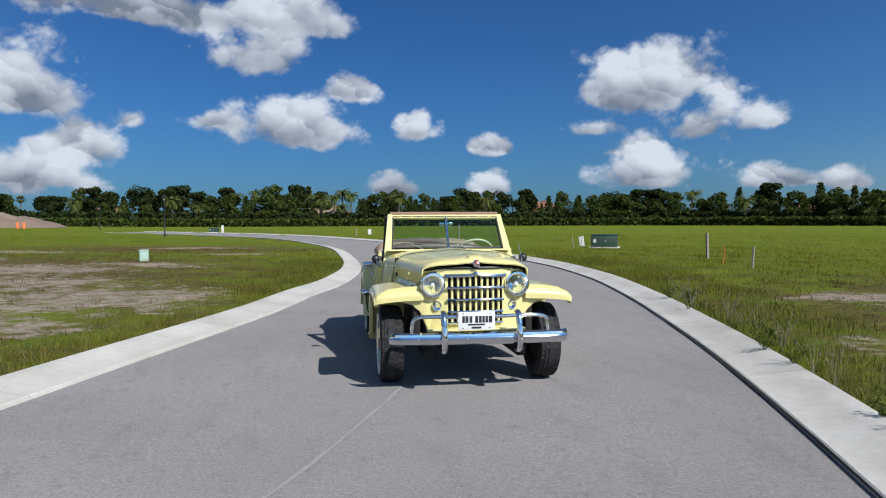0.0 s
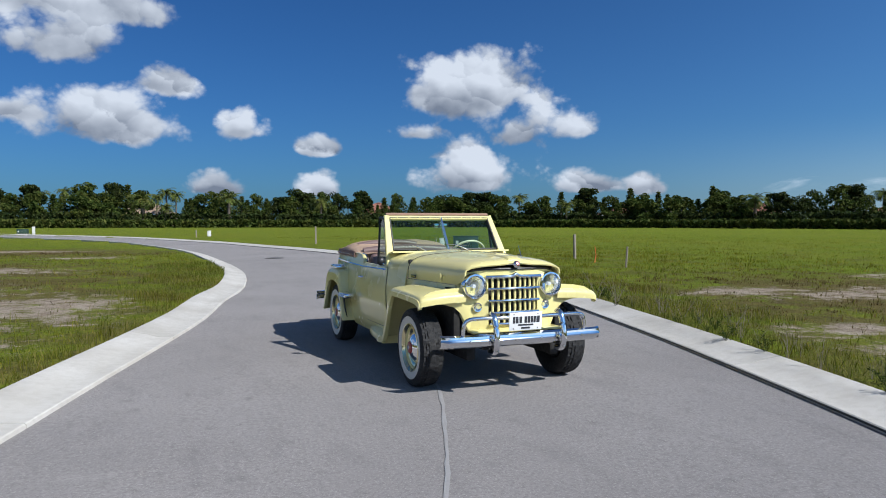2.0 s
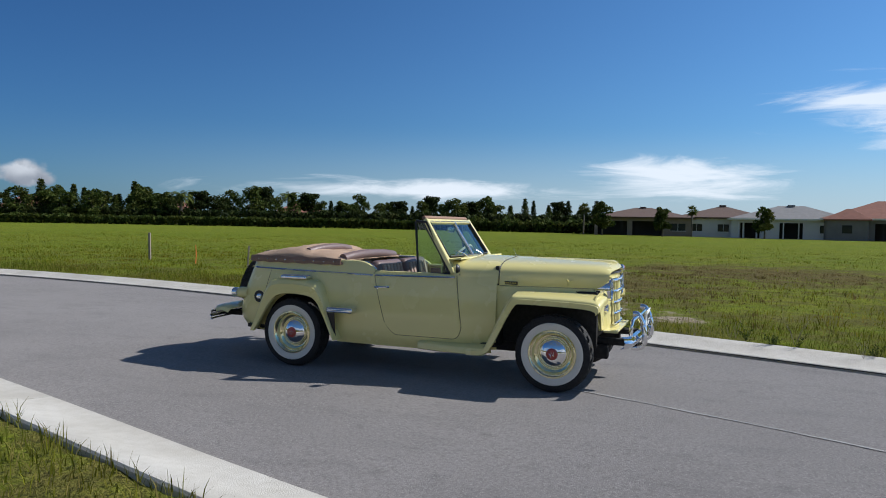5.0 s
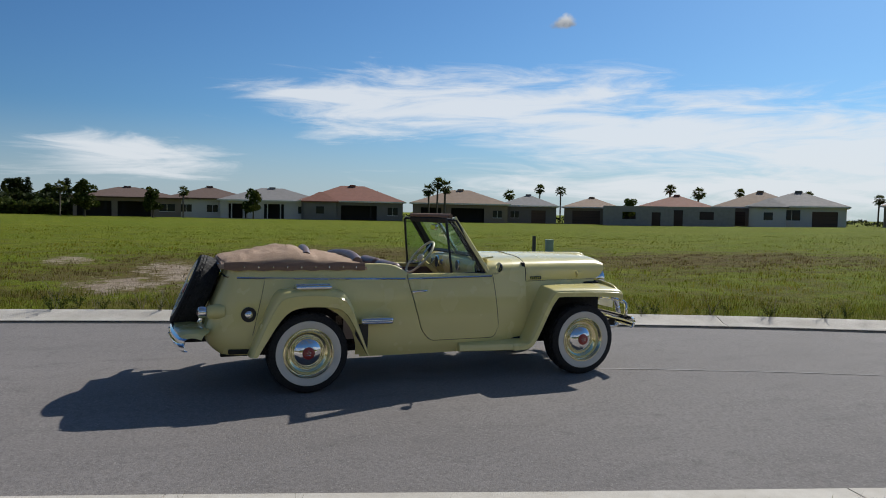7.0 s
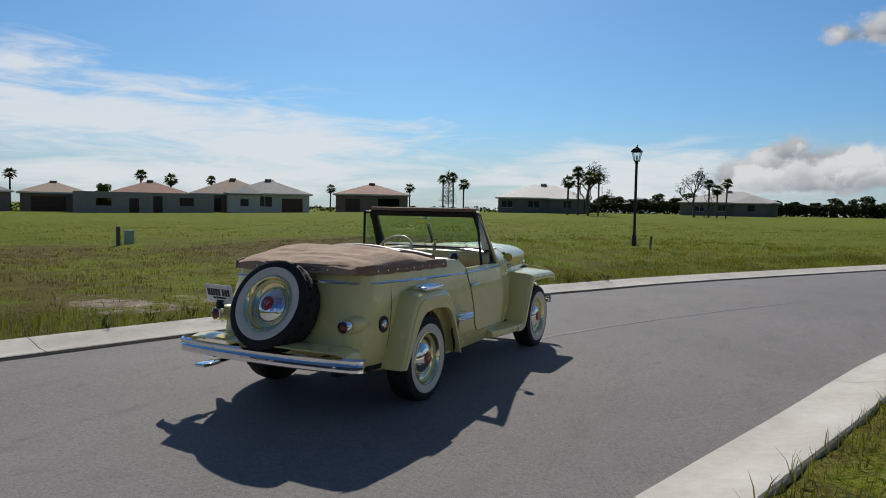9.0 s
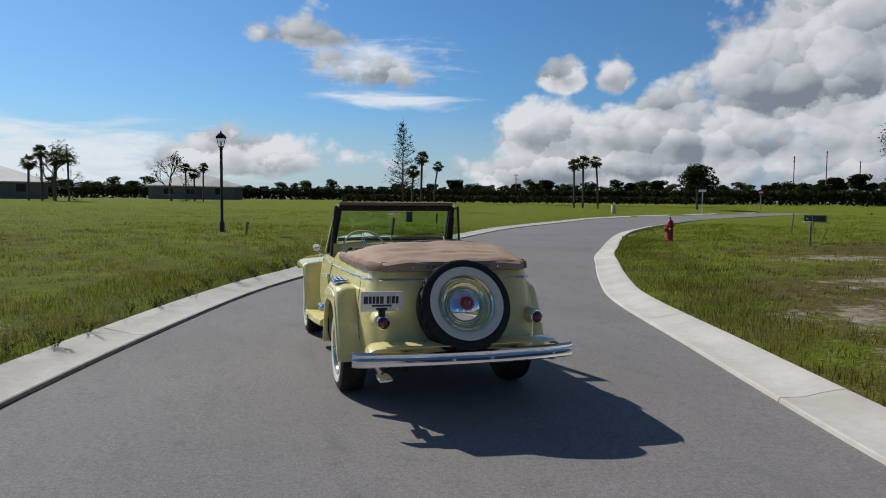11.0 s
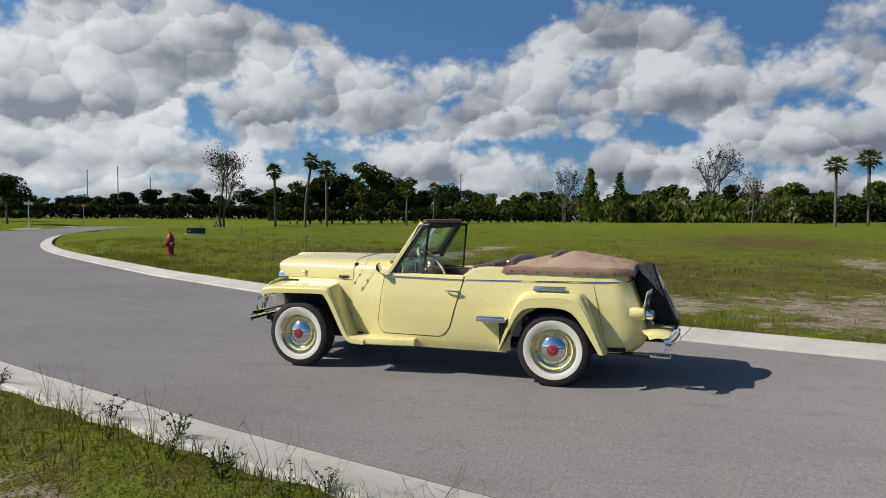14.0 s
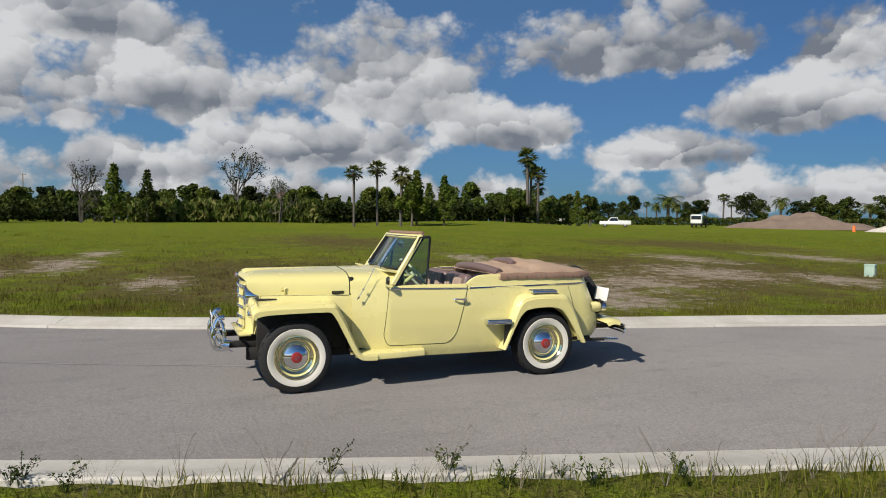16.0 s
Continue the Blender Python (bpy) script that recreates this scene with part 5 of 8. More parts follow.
def field_material():
    m = bpy.data.materials.new("rough_grass")
    m.use_nodes = True
    nt = m.node_tree
    N, L = nt.nodes, nt.links
    b = N["Principled BSDF"]
    b.inputs["Roughness"].default_value = 0.95
    b.inputs["Specular IOR Level"].default_value = 0.05
    geo = N.new("ShaderNodeNewGeometry").outputs["Position"]

    def nz(scale, detail=5.0, rough=0.6, stretch=None):
        n = N.new("ShaderNodeTexNoise")
        v = geo
        if stretch:
            s = N.new("ShaderNodeVectorMath")
            s.operation = "MULTIPLY"
            L.new(geo, s.inputs[0])
            s.inputs[1].default_value = stretch
            v = s.outputs[0]
        L.new(v, n.inputs["Vector"])
        n.inputs["Scale"].default_value, n.inputs["Detail"].default_value, n.inputs["Roughness"].default_value = scale, detail, rough
        return n.outputs["Fac"]

    def rng(v, lo, hi, a=0.0, c=1.0):
        n = N.new("ShaderNodeMapRange")
        L.new(v, n.inputs[0])
        for i, q in enumerate((lo, hi, a, c)):
            n.inputs[i + 1].default_value = q
        return n.outputs[0]

    def mix(f, a, c):
        n = N.new("ShaderNodeMix")
        n.data_type = "RGBA"
        for i, v in ((0, f), (6, a), (7, c)):
            if isinstance(v, tuple):
                n.inputs[i].default_value = v
            else:
                L.new(v, n.inputs[i])
        return n.outputs[2]

    def mth(op, a, c):
        n = N.new("ShaderNodeMath")
        n.operation = op
        for i, v in enumerate((a, c)):
            if isinstance(v, (int, float)):
                n.inputs[i].default_value = v
            else:
                L.new(v, n.inputs[i])
        return n.outputs[0]

    def ovals(table):
        out = None
        for cx, cy, a, c in table:
            v = N.new("ShaderNodeVectorMath")
            v.operation = "MULTIPLY_ADD"
            L.new(geo, v.inputs[0])
            v.inputs[1].default_value, v.inputs[2].default_value = (1 / a, 1 / c, 0), (-cx / a, -cy / c, 0)
            ln = N.new("ShaderNodeVectorMath")
            ln.operation = "LENGTH"
            L.new(v.outputs[0], ln.inputs[0])
            g = rng(ln.outputs["Value"], 0.0, 1.4, 1.0, 0.0)
            out = g if out is None else mth("MAXIMUM", out, g)
        return out

    def patchy(mass, noise, gain, lo, hi):
        return rng(mth("ADD", mass, mth("MULTIPLY", mth("SUBTRACT", noise, 0.5), gain)), lo, hi)

    green = mix(rng(nz(0.09), 0.36, 0.66), (0.160, 0.217, 0.013, 1), (0.205, 0.227, 0.021, 1))
    green = mix(rng(nz(0.6), 0.42, 0.68, 0, 0.75), green, (0.121, 0.162, 0.012, 1))
    green = mix(rng(nz(2.6, 6, 0.7), 0.50, 0.70, 0, 0.7), green, (0.085, 0.116, 0.012, 1))
    brown = mix(rng(nz(1.9, 6, 0.7), 0.40, 0.64), (0.160, 0.122, 0.044, 1), (0.096, 0.072, 0.032, 1))
    brown = mix(rng(nz(0.8, 5, 0.6), 0.52, 0.66, 0, 0.8), brown, (0.120, 0.125, 0.024, 1))
    dry = patchy(mth("MAXIMUM", ovals(DRY), mth("MULTIPLY", ovals([(0, 0, 34, 34)]), 0.45)), nz(0.8, 8, 0.72), 2.9, 0.22, 0.70)
    green = mix(dry, green, brown)
    green = mix(rng(nz(9, 5, 0.7), 0.50, 0.72, 0, 0.55), green, (0.216, 0.182, 0.060, 1))
    green = mix(rng(nz(16, 5, 0.75), 0.52, 0.64, 0, 0.75), green, (0.035, 0.045, 0.012, 1))
    green = mix(rng(nz(38, 3), 0.45, 0.75, 0, 0.5), green, (0.048, 0.057, 0.013, 1))
    soil = mix(rng(nz(3.5), 0.35, 0.65), (0.448, 0.375, 0.298, 1), (0.272, 0.214, 0.156, 1))
    soil = mix(rng(nz(14, 5, 0.7), 0.5, 0.7, 0, 0.6), soil, (0.176, 0.131, 0.083, 1))
    soil = mix(rng(nz(45, 3, 0.7), 0.52, 0.72, 0, 0.6), soil, (0.104, 0.083, 0.041, 1))
    # bare patches: soft ovals, broken up by noise
    mass = ovals(SAND)
    bare = patchy(mass, nz(1.9, 10, 0.80), 4.2, 0.42, 0.80)
    bare = mth("MULTIPLY", bare, rng(mass, 0.0, 0.25))
    L.new(mix(bare, green, soil), b.inputs["Base Color"])
    bn = N.new("ShaderNodeBump")
    bn.inputs["Strength"].default_value, bn.inputs["Distance"].default_value = 0.9, 0.12
    L.new(mth("ADD", nz(6, 6, 0.7), mth("MULTIPLY", nz(28, 4), 0.5)), bn.inputs["Height"])
    L.new(bn.outputs[0], b.inputs["Normal"])
    return m


FIELD = field_material()
W2, E2 = np.array([(p.x, p.y) for p in west]), np.array([(p.x, p.y) for p in east])
POLY = np.vstack([W2, E2[::-1]])


def road_distance(x, y):
    """Metres from the nearest edge of the asphalt, negative on it."""
    pts = np.stack([x.ravel(), y.ravel()], 1)
    best = np.full(len(pts), 1e9)
    lo, hi = pts.min(0) - 30, pts.max(0) + 30
    for line in (W2, E2):
        for a, b in zip(line[:-1], line[1:]):
            if (a < lo).any() or (a > hi).any():
                continue
            e = b - a
            t = np.clip(((pts[:, 0] - a[0]) * e[0] + (pts[:, 1] - a[1]) * e[1]) / (e @ e), 0, 1)
            best = np.minimum(best, (pts[:, 0] - a[0] - t * e[0]) ** 2 + (pts[:, 1] - a[1] - t * e[1]) ** 2)
    inside = np.zeros(len(pts), bool)
    a, b = POLY, np.roll(POLY, -1, 0)
    for (x1, y1), (x2, y2) in zip(a, b):
        c = (y1 > pts[:, 1]) != (y2 > pts[:, 1])
        if y1 != y2:
            inside ^= c & (pts[:, 0] < (x2 - x1) * (pts[:, 1] - y1) / (y2 - y1) + x1)
    return (np.sqrt(best) * np.where(inside, -1, 1)).reshape(x.shape)


def lumps(x, y):
    return 0.020 * np.sin(x * 0.9 + 1.3 * np.sin(y * 0.37)) * np.sin(y * 0.8 + 0.9 * np.sin(x * 0.51)) + 0.035 * np.sin(x * 0.21 + 1) * np.sin(y * 0.17)


def rise(x, y, d):
    """The land climbs gently away from the street to the north and east."""
    a = np.degrees(np.arctan2(x, y))
    w = np.clip((a + 60) / 45, 0, 1) * np.clip((175 - a) / 40, 0, 1)
    w = w * w * (3 - 2 * w)
    return w * (0.18 * np.clip((d - 0.8) / 2.2, 0, 1) + 0.95 * np.clip((d - 3) / 85, 0, 1)) * np.clip(np.hypot(x - 2, y) / 14 - 0.25, 0, 1)


def field_height(x, y, d):
    z = 0.068 + np.clip((d - 0.6) / 3, 0, 1) * (0.03 + lumps(x, y)) + rise(x, y, d)
    # a low bank to the east under the shrubs
    z = z + 0.7 * np.exp(-(((x - 78) / 12) ** 2 + ((y + 36) / 14) ** 2)) + 0.3 * np.exp(-(((x - 84) / 14) ** 2 + ((y - 2) / 30) ** 2))
    return np.where(d < 0.30, -0.13, np.where(d < 0.56, -0.13 + (d - 0.30) / 0.26 * 0.195, z))


def land(x, y):
    """The height of the field at one place."""
    p = Vector((x, y, 0))
    d = min(nearest(west, p), nearest(east, p))
    return float(field_height(np.array([x]), np.array([y]), np.array([max(d, 0.57)]))[0])


def axis_lines(lim, fine, coarse):
    v, out = 0.0, [0.0]
    while v < 3800:
        v += fine if v < lim else min(max(coarse, (v - lim) * 0.16 + coarse), 500)
        out.append(v)
    return np.array(sorted({-q for q in out} | set(out)))


gx, gy = axis_lines(13, 0.25, 0.8), axis_lines(19, 0.25, 0.8)
X, Y = np.meshgrid(gx, gy, indexing="ij")
D = road_distance(X, Y)
Z = field_height(X, Y, D)
nu, nv = X.shape
idx = np.arange(nu * nv).reshape(nu, nv)
faces = np.stack([idx[:-1, :-1], idx[1:, :-1], idx[1:, 1:], idx[:-1, 1:]], -1).reshape(-1, 4)
me = bpy.data.meshes.new("ground")
me.from_pydata(np.stack([X, Y, Z], -1).reshape(-1, 3).tolist(), [], faces.tolist())
me.materials.append(FIELD)
me.shade_smooth()
tagged(new("ground", me), "rough green field with patches of bare sandy soil", "field", kind="structure")


# ---- grass ----
def island_material(name, c1, c2, c3, rough=0.8, trans=0.35):
    """Leaves that differ one from the next."""
    m = bpy.data.materials.new(name)
    m.use_nodes = True
    nt = m.node_tree
    b = nt.nodes["Principled BSDF"]
    b.inputs["Roughness"].default_value, b.inputs["Specular IOR Level"].default_value = rough, 0.06
    r = nt.nodes.new("ShaderNodeNewGeometry").outputs["Random Per Island"]
    ramp = nt.nodes.new("ShaderNodeValToRGB")
    e = ramp.color_ramp.elements
    e[0].color, e[1].color = (*c1, 1), (*c3, 1)
    e.new(0.55).color = (*c2, 1)
    nt.links.new(r, ramp.inputs[0])
    n = nt.nodes.new("ShaderNodeTexNoise")
    n.inputs["Scale"].default_value = 0.7
    nt.links.new(nt.nodes.new("ShaderNodeNewGeometry").outputs["Position"], n.inputs["Vector"])
    hs = nt.nodes.new("ShaderNodeHueSaturation")
    mr = nt.nodes.new("ShaderNodeMapRange")
    nt.links.new(n.outputs["Fac"], mr.inputs[0])
    for i, v in enumerate((0.3, 0.7, 0.75, 1.25)):
        mr.inputs[i + 1].default_value = v
    nt.links.new(mr.outputs[0], hs.inputs["Value"])
    nt.links.new(ramp.outputs[0], hs.inputs["Color"])
    hue = nt.nodes.new("ShaderNodeMapRange")
    n2 = nt.nodes.new("ShaderNodeTexNoise")
    n2.inputs["Scale"].default_value, n2.inputs["Detail"].default_value = 0.42, 5.0
    nt.links.new(nt.nodes.new("ShaderNodeNewGeometry").outputs["Position"], n2.inputs["Vector"])
    nt.links.new(n2.outputs["Fac"], hue.inputs[0])
    for i, v in enumerate((0.40, 0.66, 0.505, 0.465)):
        hue.inputs[i + 1].default_value = v
    nt.links.new(hue.outputs[0], hs.inputs["Hue"])
    nt.links.new(hs.outputs[0], b.inputs["Base Color"])
    if trans:
        t = nt.nodes.new("ShaderNodeBsdfTranslucent")
        nt.links.new(hs.outputs[0], t.inputs[0])
        mx = nt.nodes.new("ShaderNodeMixShader")
        mx.inputs[0].default_value = trans
        nt.links.new(b.outputs[0], mx.inputs[1])
        nt.links.new(t.outputs[0], mx.inputs[2])
        nt.links.new(mx.outputs[0], nt.nodes["Material Output"].inputs[0])
    return m


GRASS = island_material("grass_blades", (0.050, 0.068, 0.008), (0.128, 0.155, 0.015), (0.25, 0.23, 0.065), 0.8, 0.45)
GRASS_DRY = island_material("field_grass", (0.076, 0.100, 0.009), (0.164, 0.192, 0.014), (0.245, 0.232, 0.042), 0.8, 0.45)

GRASS_BROWN = island_material("brown_grass", (0.050, 0.040, 0.017), (0.125, 0.105, 0.032), (0.21, 0.17, 0.065), 0.85, 0.4)


def blades(name, n, box, dmin, dmax, h0, h1, w0, mat, label, fall=1.0, seed=1, clump=0.0):
    """Upright bent blades, each of two faces, where the soil is not bare."""
    rg = np.random.default_rng(seed)
    x, y = rg.uniform(box[0], box[1], n), rg.uniform(box[2], box[3], n)
    if clump:
        k = n // 14
        cx, cy = rg.uniform(box[0], box[1], k), rg.uniform(box[2], box[3], k)
        i = rg.integers(0, k, n)
        x, y = cx[i] + rg.normal(0, clump, n), cy[i] + rg.normal(0, clump, n)
    d = road_distance(x, y)
    keep = (d > dmin) & (d < dmax) & (rg.random(n) < np.clip(1.15 - fall * (d - dmin) / (dmax - dmin), 0, 1))
    keep &= rg.random(n) > np.clip(sand_mask(x, y) * 1.7, 0, 0.80 if mat is GRASS_BROWN else 0.97)
    if mat is GRASS_BROWN:
        keep &= rg.random(n) < dry_mask(x, y)
    elif dmax > 3:
        keep &= rg.random(n) > dry_mask(x, y) * 0.88
    x, y, d = x[keep], y[keep], d[keep]
    n = len(x)
    z = field_height(x, y, np.maximum(d, 0.57)) - 0.01
    h = rg.uniform(h0, h1, n) * (0.75 + 0.4 * np.sin(x * 1.7) * np.sin(y * 1.3 + 0.4) + 0.3 * np.sin(x * 5.1 + 2 * np.sin(y * 3.3)) * np.sin(y * 4.7))
    a, lean, la = rg.uniform(0, 2 * np.pi, n), rg.uniform(0.1, 0.75, n) * h, rg.uniform(0, 2 * np.pi, n)
    w = w0 * rg.uniform(0.6, 1.4, n)
    c, s = np.cos(a) * w / 2, np.sin(a) * w / 2
    lx, ly = np.cos(la) * lean, np.sin(la) * lean
    P = np.zeros((n, 5, 3))
    P[:, 0] = np.stack([x - c, y - s, z], 1)
    P[:, 1] = np.stack([x + c, y + s, z], 1)
    P[:, 2] = np.stack([x + c * 0.7 + lx * 0.35, y + s * 0.7 + ly * 0.35, z + h * 0.6], 1)
    P[:, 3] = np.stack([x - c * 0.7 + lx * 0.35, y - s * 0.7 + ly * 0.35, z + h * 0.6], 1)
    P[:, 4] = np.stack([x + lx, y + ly, z + h], 1)
    base = np.arange(n)[:, None] * 5
    quads, tris = (base + np.array([0, 1, 2, 3])).tolist(), (base + np.array([3, 2, 4])).tolist()
    me = bpy.data.meshes.new(name)
    me.from_pydata(P.reshape(-1, 3).tolist(), [], quads + tris)
    me.materials.append(mat)
    return tagged(new(name, me), label, "grass", kind="stuff")


blades("verge_grass", 430000, (-11, 14, -18, 22), 0.55, 2.4, 0.06, 0.18, 0.0075, GRASS, "long green grass along the kerb", 0.6, 1)
blades("field_grass", 230000, (-24, 26, -26, 28), 1.0, 14, 0.05, 0.15, 0.014, GRASS_DRY, "patchy yellow-green field grass", 0.8, 2, 0.11)
blades("dry_grass", 260000, (-24, 26, -26, 28), 1.2, 16, 0.04, 0.11, 0.012, GRASS_BROWN, "thin brown tufts on the bare ground", 0.5, 6, 0.07)
blades("field_grass", 120000, (-50, 55, -55, 60), 8, 45, 0.05, 0.13, 0.024, GRASS_DRY, "patchy yellow-green field grass", 0.9, 3, 0.3)


# ---- leaves and trees ----
LEAF = island_material("broad_leaves", (0.022, 0.038, 0.009), (0.048, 0.073, 0.014), (0.095, 0.117, 0.028), 0.6, 0.25)
LEAF_DARK = island_material("dark_leaves", (0.011, 0.020, 0.006), (0.024, 0.038, 0.010), (0.048, 0.062, 0.017), 0.6, 0.2)
LEAF_BRIGHT = island_material("bright_leaves", (0.045, 0.075, 0.012), (0.085, 0.13, 0.02), (0.15, 0.19, 0.04), 0.6, 0.25)
LEAF_PALM = island_material("palm_leaves", (0.042, 0.066, 0.014), (0.085, 0.115, 0.024), (0.165, 0.175, 0.05), 0.5, 0.2)
REED = island_material("reed_leaves", (0.055, 0.085, 0.018), (0.10, 0.14, 0.03), (0.20, 0.20, 0.07), 0.7, 0.25)
BARK = material("bark", (0.13, 0.105, 0.08), 0.95, vary=0.5, vscale=6, color2=(0.07, 0.055, 0.045), bump=0.5, bscale=30)
BARK_PALE = material("pale_bark", (0.11, 0.095, 0.078), 0.95, vary=0.5, vscale=6, color2=(0.08, 0.068, 0.055), bump=0.5, bscale=30)


def leaf_mesh(name, pts, size, mat, seed, flat=0.0, drop=0.0):
    """Many small leaf faces about the given points."""
    rg = np.random.default_rng(seed)
    p = np.asarray(pts, float)
    n = len(p)
    u = rg.normal(size=(n, 3))
    u[:, 2] = u[:, 2] * (1 - flat) - drop
    u /= np.linalg.norm(u, axis=1, keepdims=True)
    v = np.cross(u, rg.normal(size=(n, 3)))
    v /= np.linalg.norm(v, axis=1, keepdims=True)
    s = size * rg.uniform(0.55, 1.35, (n, 1))
    P = np.stack([p - u * s, p + v * s * 0.5, p + u * s, p - v * s * 0.5], 1).reshape(-1, 3)
    me = bpy.data.meshes.new(name)
    me.from_pydata(P.tolist(), [], (np.arange(n)[:, None] * 4 + np.arange(4)).tolist())
    me.materials.append(mat)
    return me


def clump_points(rg, centres, radii, per):
    out = []
    for c, r in zip(centres, radii):
        q = rg.normal(size=(per, 3))
        q /= np.linalg.norm(q, axis=1, keepdims=True)
        q *= rg.uniform(0.35, 1.0, (per, 1)) ** 0.45 * np.array([r, r, r * 0.8])
        out.append(np.asarray(c) + q)
    return np.vstack(out)


def proto(name, label, category="tree"):
    return tagged(new(name), label, category)


def broadleaf(seed, h=8.0, spread=3.2, mat=None, label="dense dark green broadleaf tree at the field's edge", low=0.16):
    rg = np.random.default_rng(seed)
    root = proto("broadleaf_tree", label)
    bm = tube([(0, 0, -0.3), (0.05, 0.03, h * 0.2), (0.1, -0.05, h * 0.45), (0.1, 0.0, h * 0.7)], [0.22, 0.17, 0.12, 0.05], 8)
    cs, rs = [], []
    for i in range(26):
        a, f = rg.uniform(0, 2 * np.pi), rg.uniform(0, 1)
        zc = h * (low + 0.10 + (0.86 - low) * f)
        rr = spread * (1 - 0.85 * abs(f - 0.3) ** 1.2) * rg.uniform(0.15, 0.8)
        c = np.array([math.cos(a) * rr, math.sin(a) * rr, zc])
        cs.append(c)
        rs.append(spread * rg.uniform(0.22, 0.38))
        if i < 8:
            z0 = h * rg.uniform(0.22, 0.5)
            tube([(0.06, 0, z0), (c[0] * 0.5, c[1] * 0.5, (z0 + zc) / 2 + 0.2), tuple(c)], [0.09, 0.05, 0.015], 6, bm)
    part("trunk", bm, BARK, root)
    part("crown", leaf_mesh("crown", clump_points(rg, cs, rs, 120), 0.26, mat or LEAF, seed), None, root)
    return root


def conifer(seed, h=7.5, mat=None, label="young conical evergreen tree with loose branches", spread=1.9, thin=1.0):
    rg = np.random.default_rng(seed)
    root = proto("conifer", label)
    bm = tube([(0, 0, -0.3), (0.03, 0, h * 0.5), (0, 0.02, h)], [0.14, 0.08, 0.015], 8)
    cs, rs = [], []
    k = 0
    z = h * 0.10
    while z < h * 0.97:
        f = z / h
        for j in range(4):
            a = k * 2.4 + j * 1.57 + rg.uniform(-0.4, 0.4)
            r = spread * (1 - f) ** 0.8 * rg.uniform(0.5, 1.05)
            tip = np.array([math.cos(a) * r, math.sin(a) * r, z + r * 0.28])
            tube([(0, 0, z), tuple(tip)], [0.03, 0.006], 5, bm)
            for t in (0.45, 0.75, 1.0):
                cs.append(np.array([0, 0, z]) * (1 - t) + tip * t)
                rs.append(0.16 + 0.30 * (1 - f) * rg.uniform(0.7, 1.2))
        z += h * 0.055
        k += 1
    part("trunk", bm, BARK, root)
    part("crown", leaf_mesh("crown", clump_points(rg, cs, rs, int(13 * thin)), 0.17, mat or LEAF, seed, 0.2), None, root)
    return root


def fan_palm(seed, h=6.5, crown=1.25, lean=0.0, label="slender sabal palm with a round fan crown"):
    """A fan palm: bare trunk, boots under the crown, many fan leaves."""
    rg = np.random.default_rng(seed)
    root = proto("fan_palm", label, "palm tree")
    top = np.array([lean, 0.1, h])
    pts = [(0, 0, -0.3), (lean * 0.15, 0, h * 0.35), (lean * 0.55, 0.05, h * 0.7), tuple(top)]
    part("trunk", tube([tuple(p) for p in spline(pts, 0.6)], 0.15, 9), BARK_PALE, root)
    V, F = [], []
    for i in range(34):
        el = rg.uniform(-0.9, 1.35)
        a = rg.uniform(0, 2 * np.pi)
        d = np.array([math.cos(a) * math.cos(el), math.sin(a) * math.cos(el), math.sin(el)])
        L = crown * rg.uniform(0.75, 1.1)
        side = np.cross(d, [0, 0, 1.0])
        side /= np.linalg.norm(side) + 1e-9
        up = np.cross(side, d)
        hub = top + d * L * 0.45
        for j in range(13):
            b = -1.25 + 2.5 * j / 12
            e = hub + (d * math.cos(b) + side * math.sin(b)) * L * 0.62 + np.array([0, 0, -0.16 * L * rg.uniform(0.4, 1.6)])
            wv = (side * math.cos(b) - d * math.sin(b)) * 0.045
            q = len(V)
            mid = (hub + e) / 2 + up * 0.04
            V += [hub, mid - wv, mid + wv, e]
            F += [(q, q + 1, q + 3, q + 2)]
        q = len(V)
        V += [top - side * 0.02, top + side * 0.02, hub + side * 0.02, hub - side * 0.02]
        F.append((q, q + 1, q + 2, q + 3))
    me = bpy.data.meshes.new("crown")
    me.from_pydata([tuple(v) for v in V], [], F)
    me.materials.append(LEAF_PALM)
    part("crown", me, None, root)
    # hanging dead leaves
    pts = top + np.stack([rg.normal(0, 0.22, 60), rg.normal(0, 0.22, 60), rg.uniform(-0.9, -0.1, 60)], 1)
    part("dead_leaves", leaf_mesh("dead_leaves", pts, 0.22, BARK, seed, 0, 1.5), None, root)
    return root


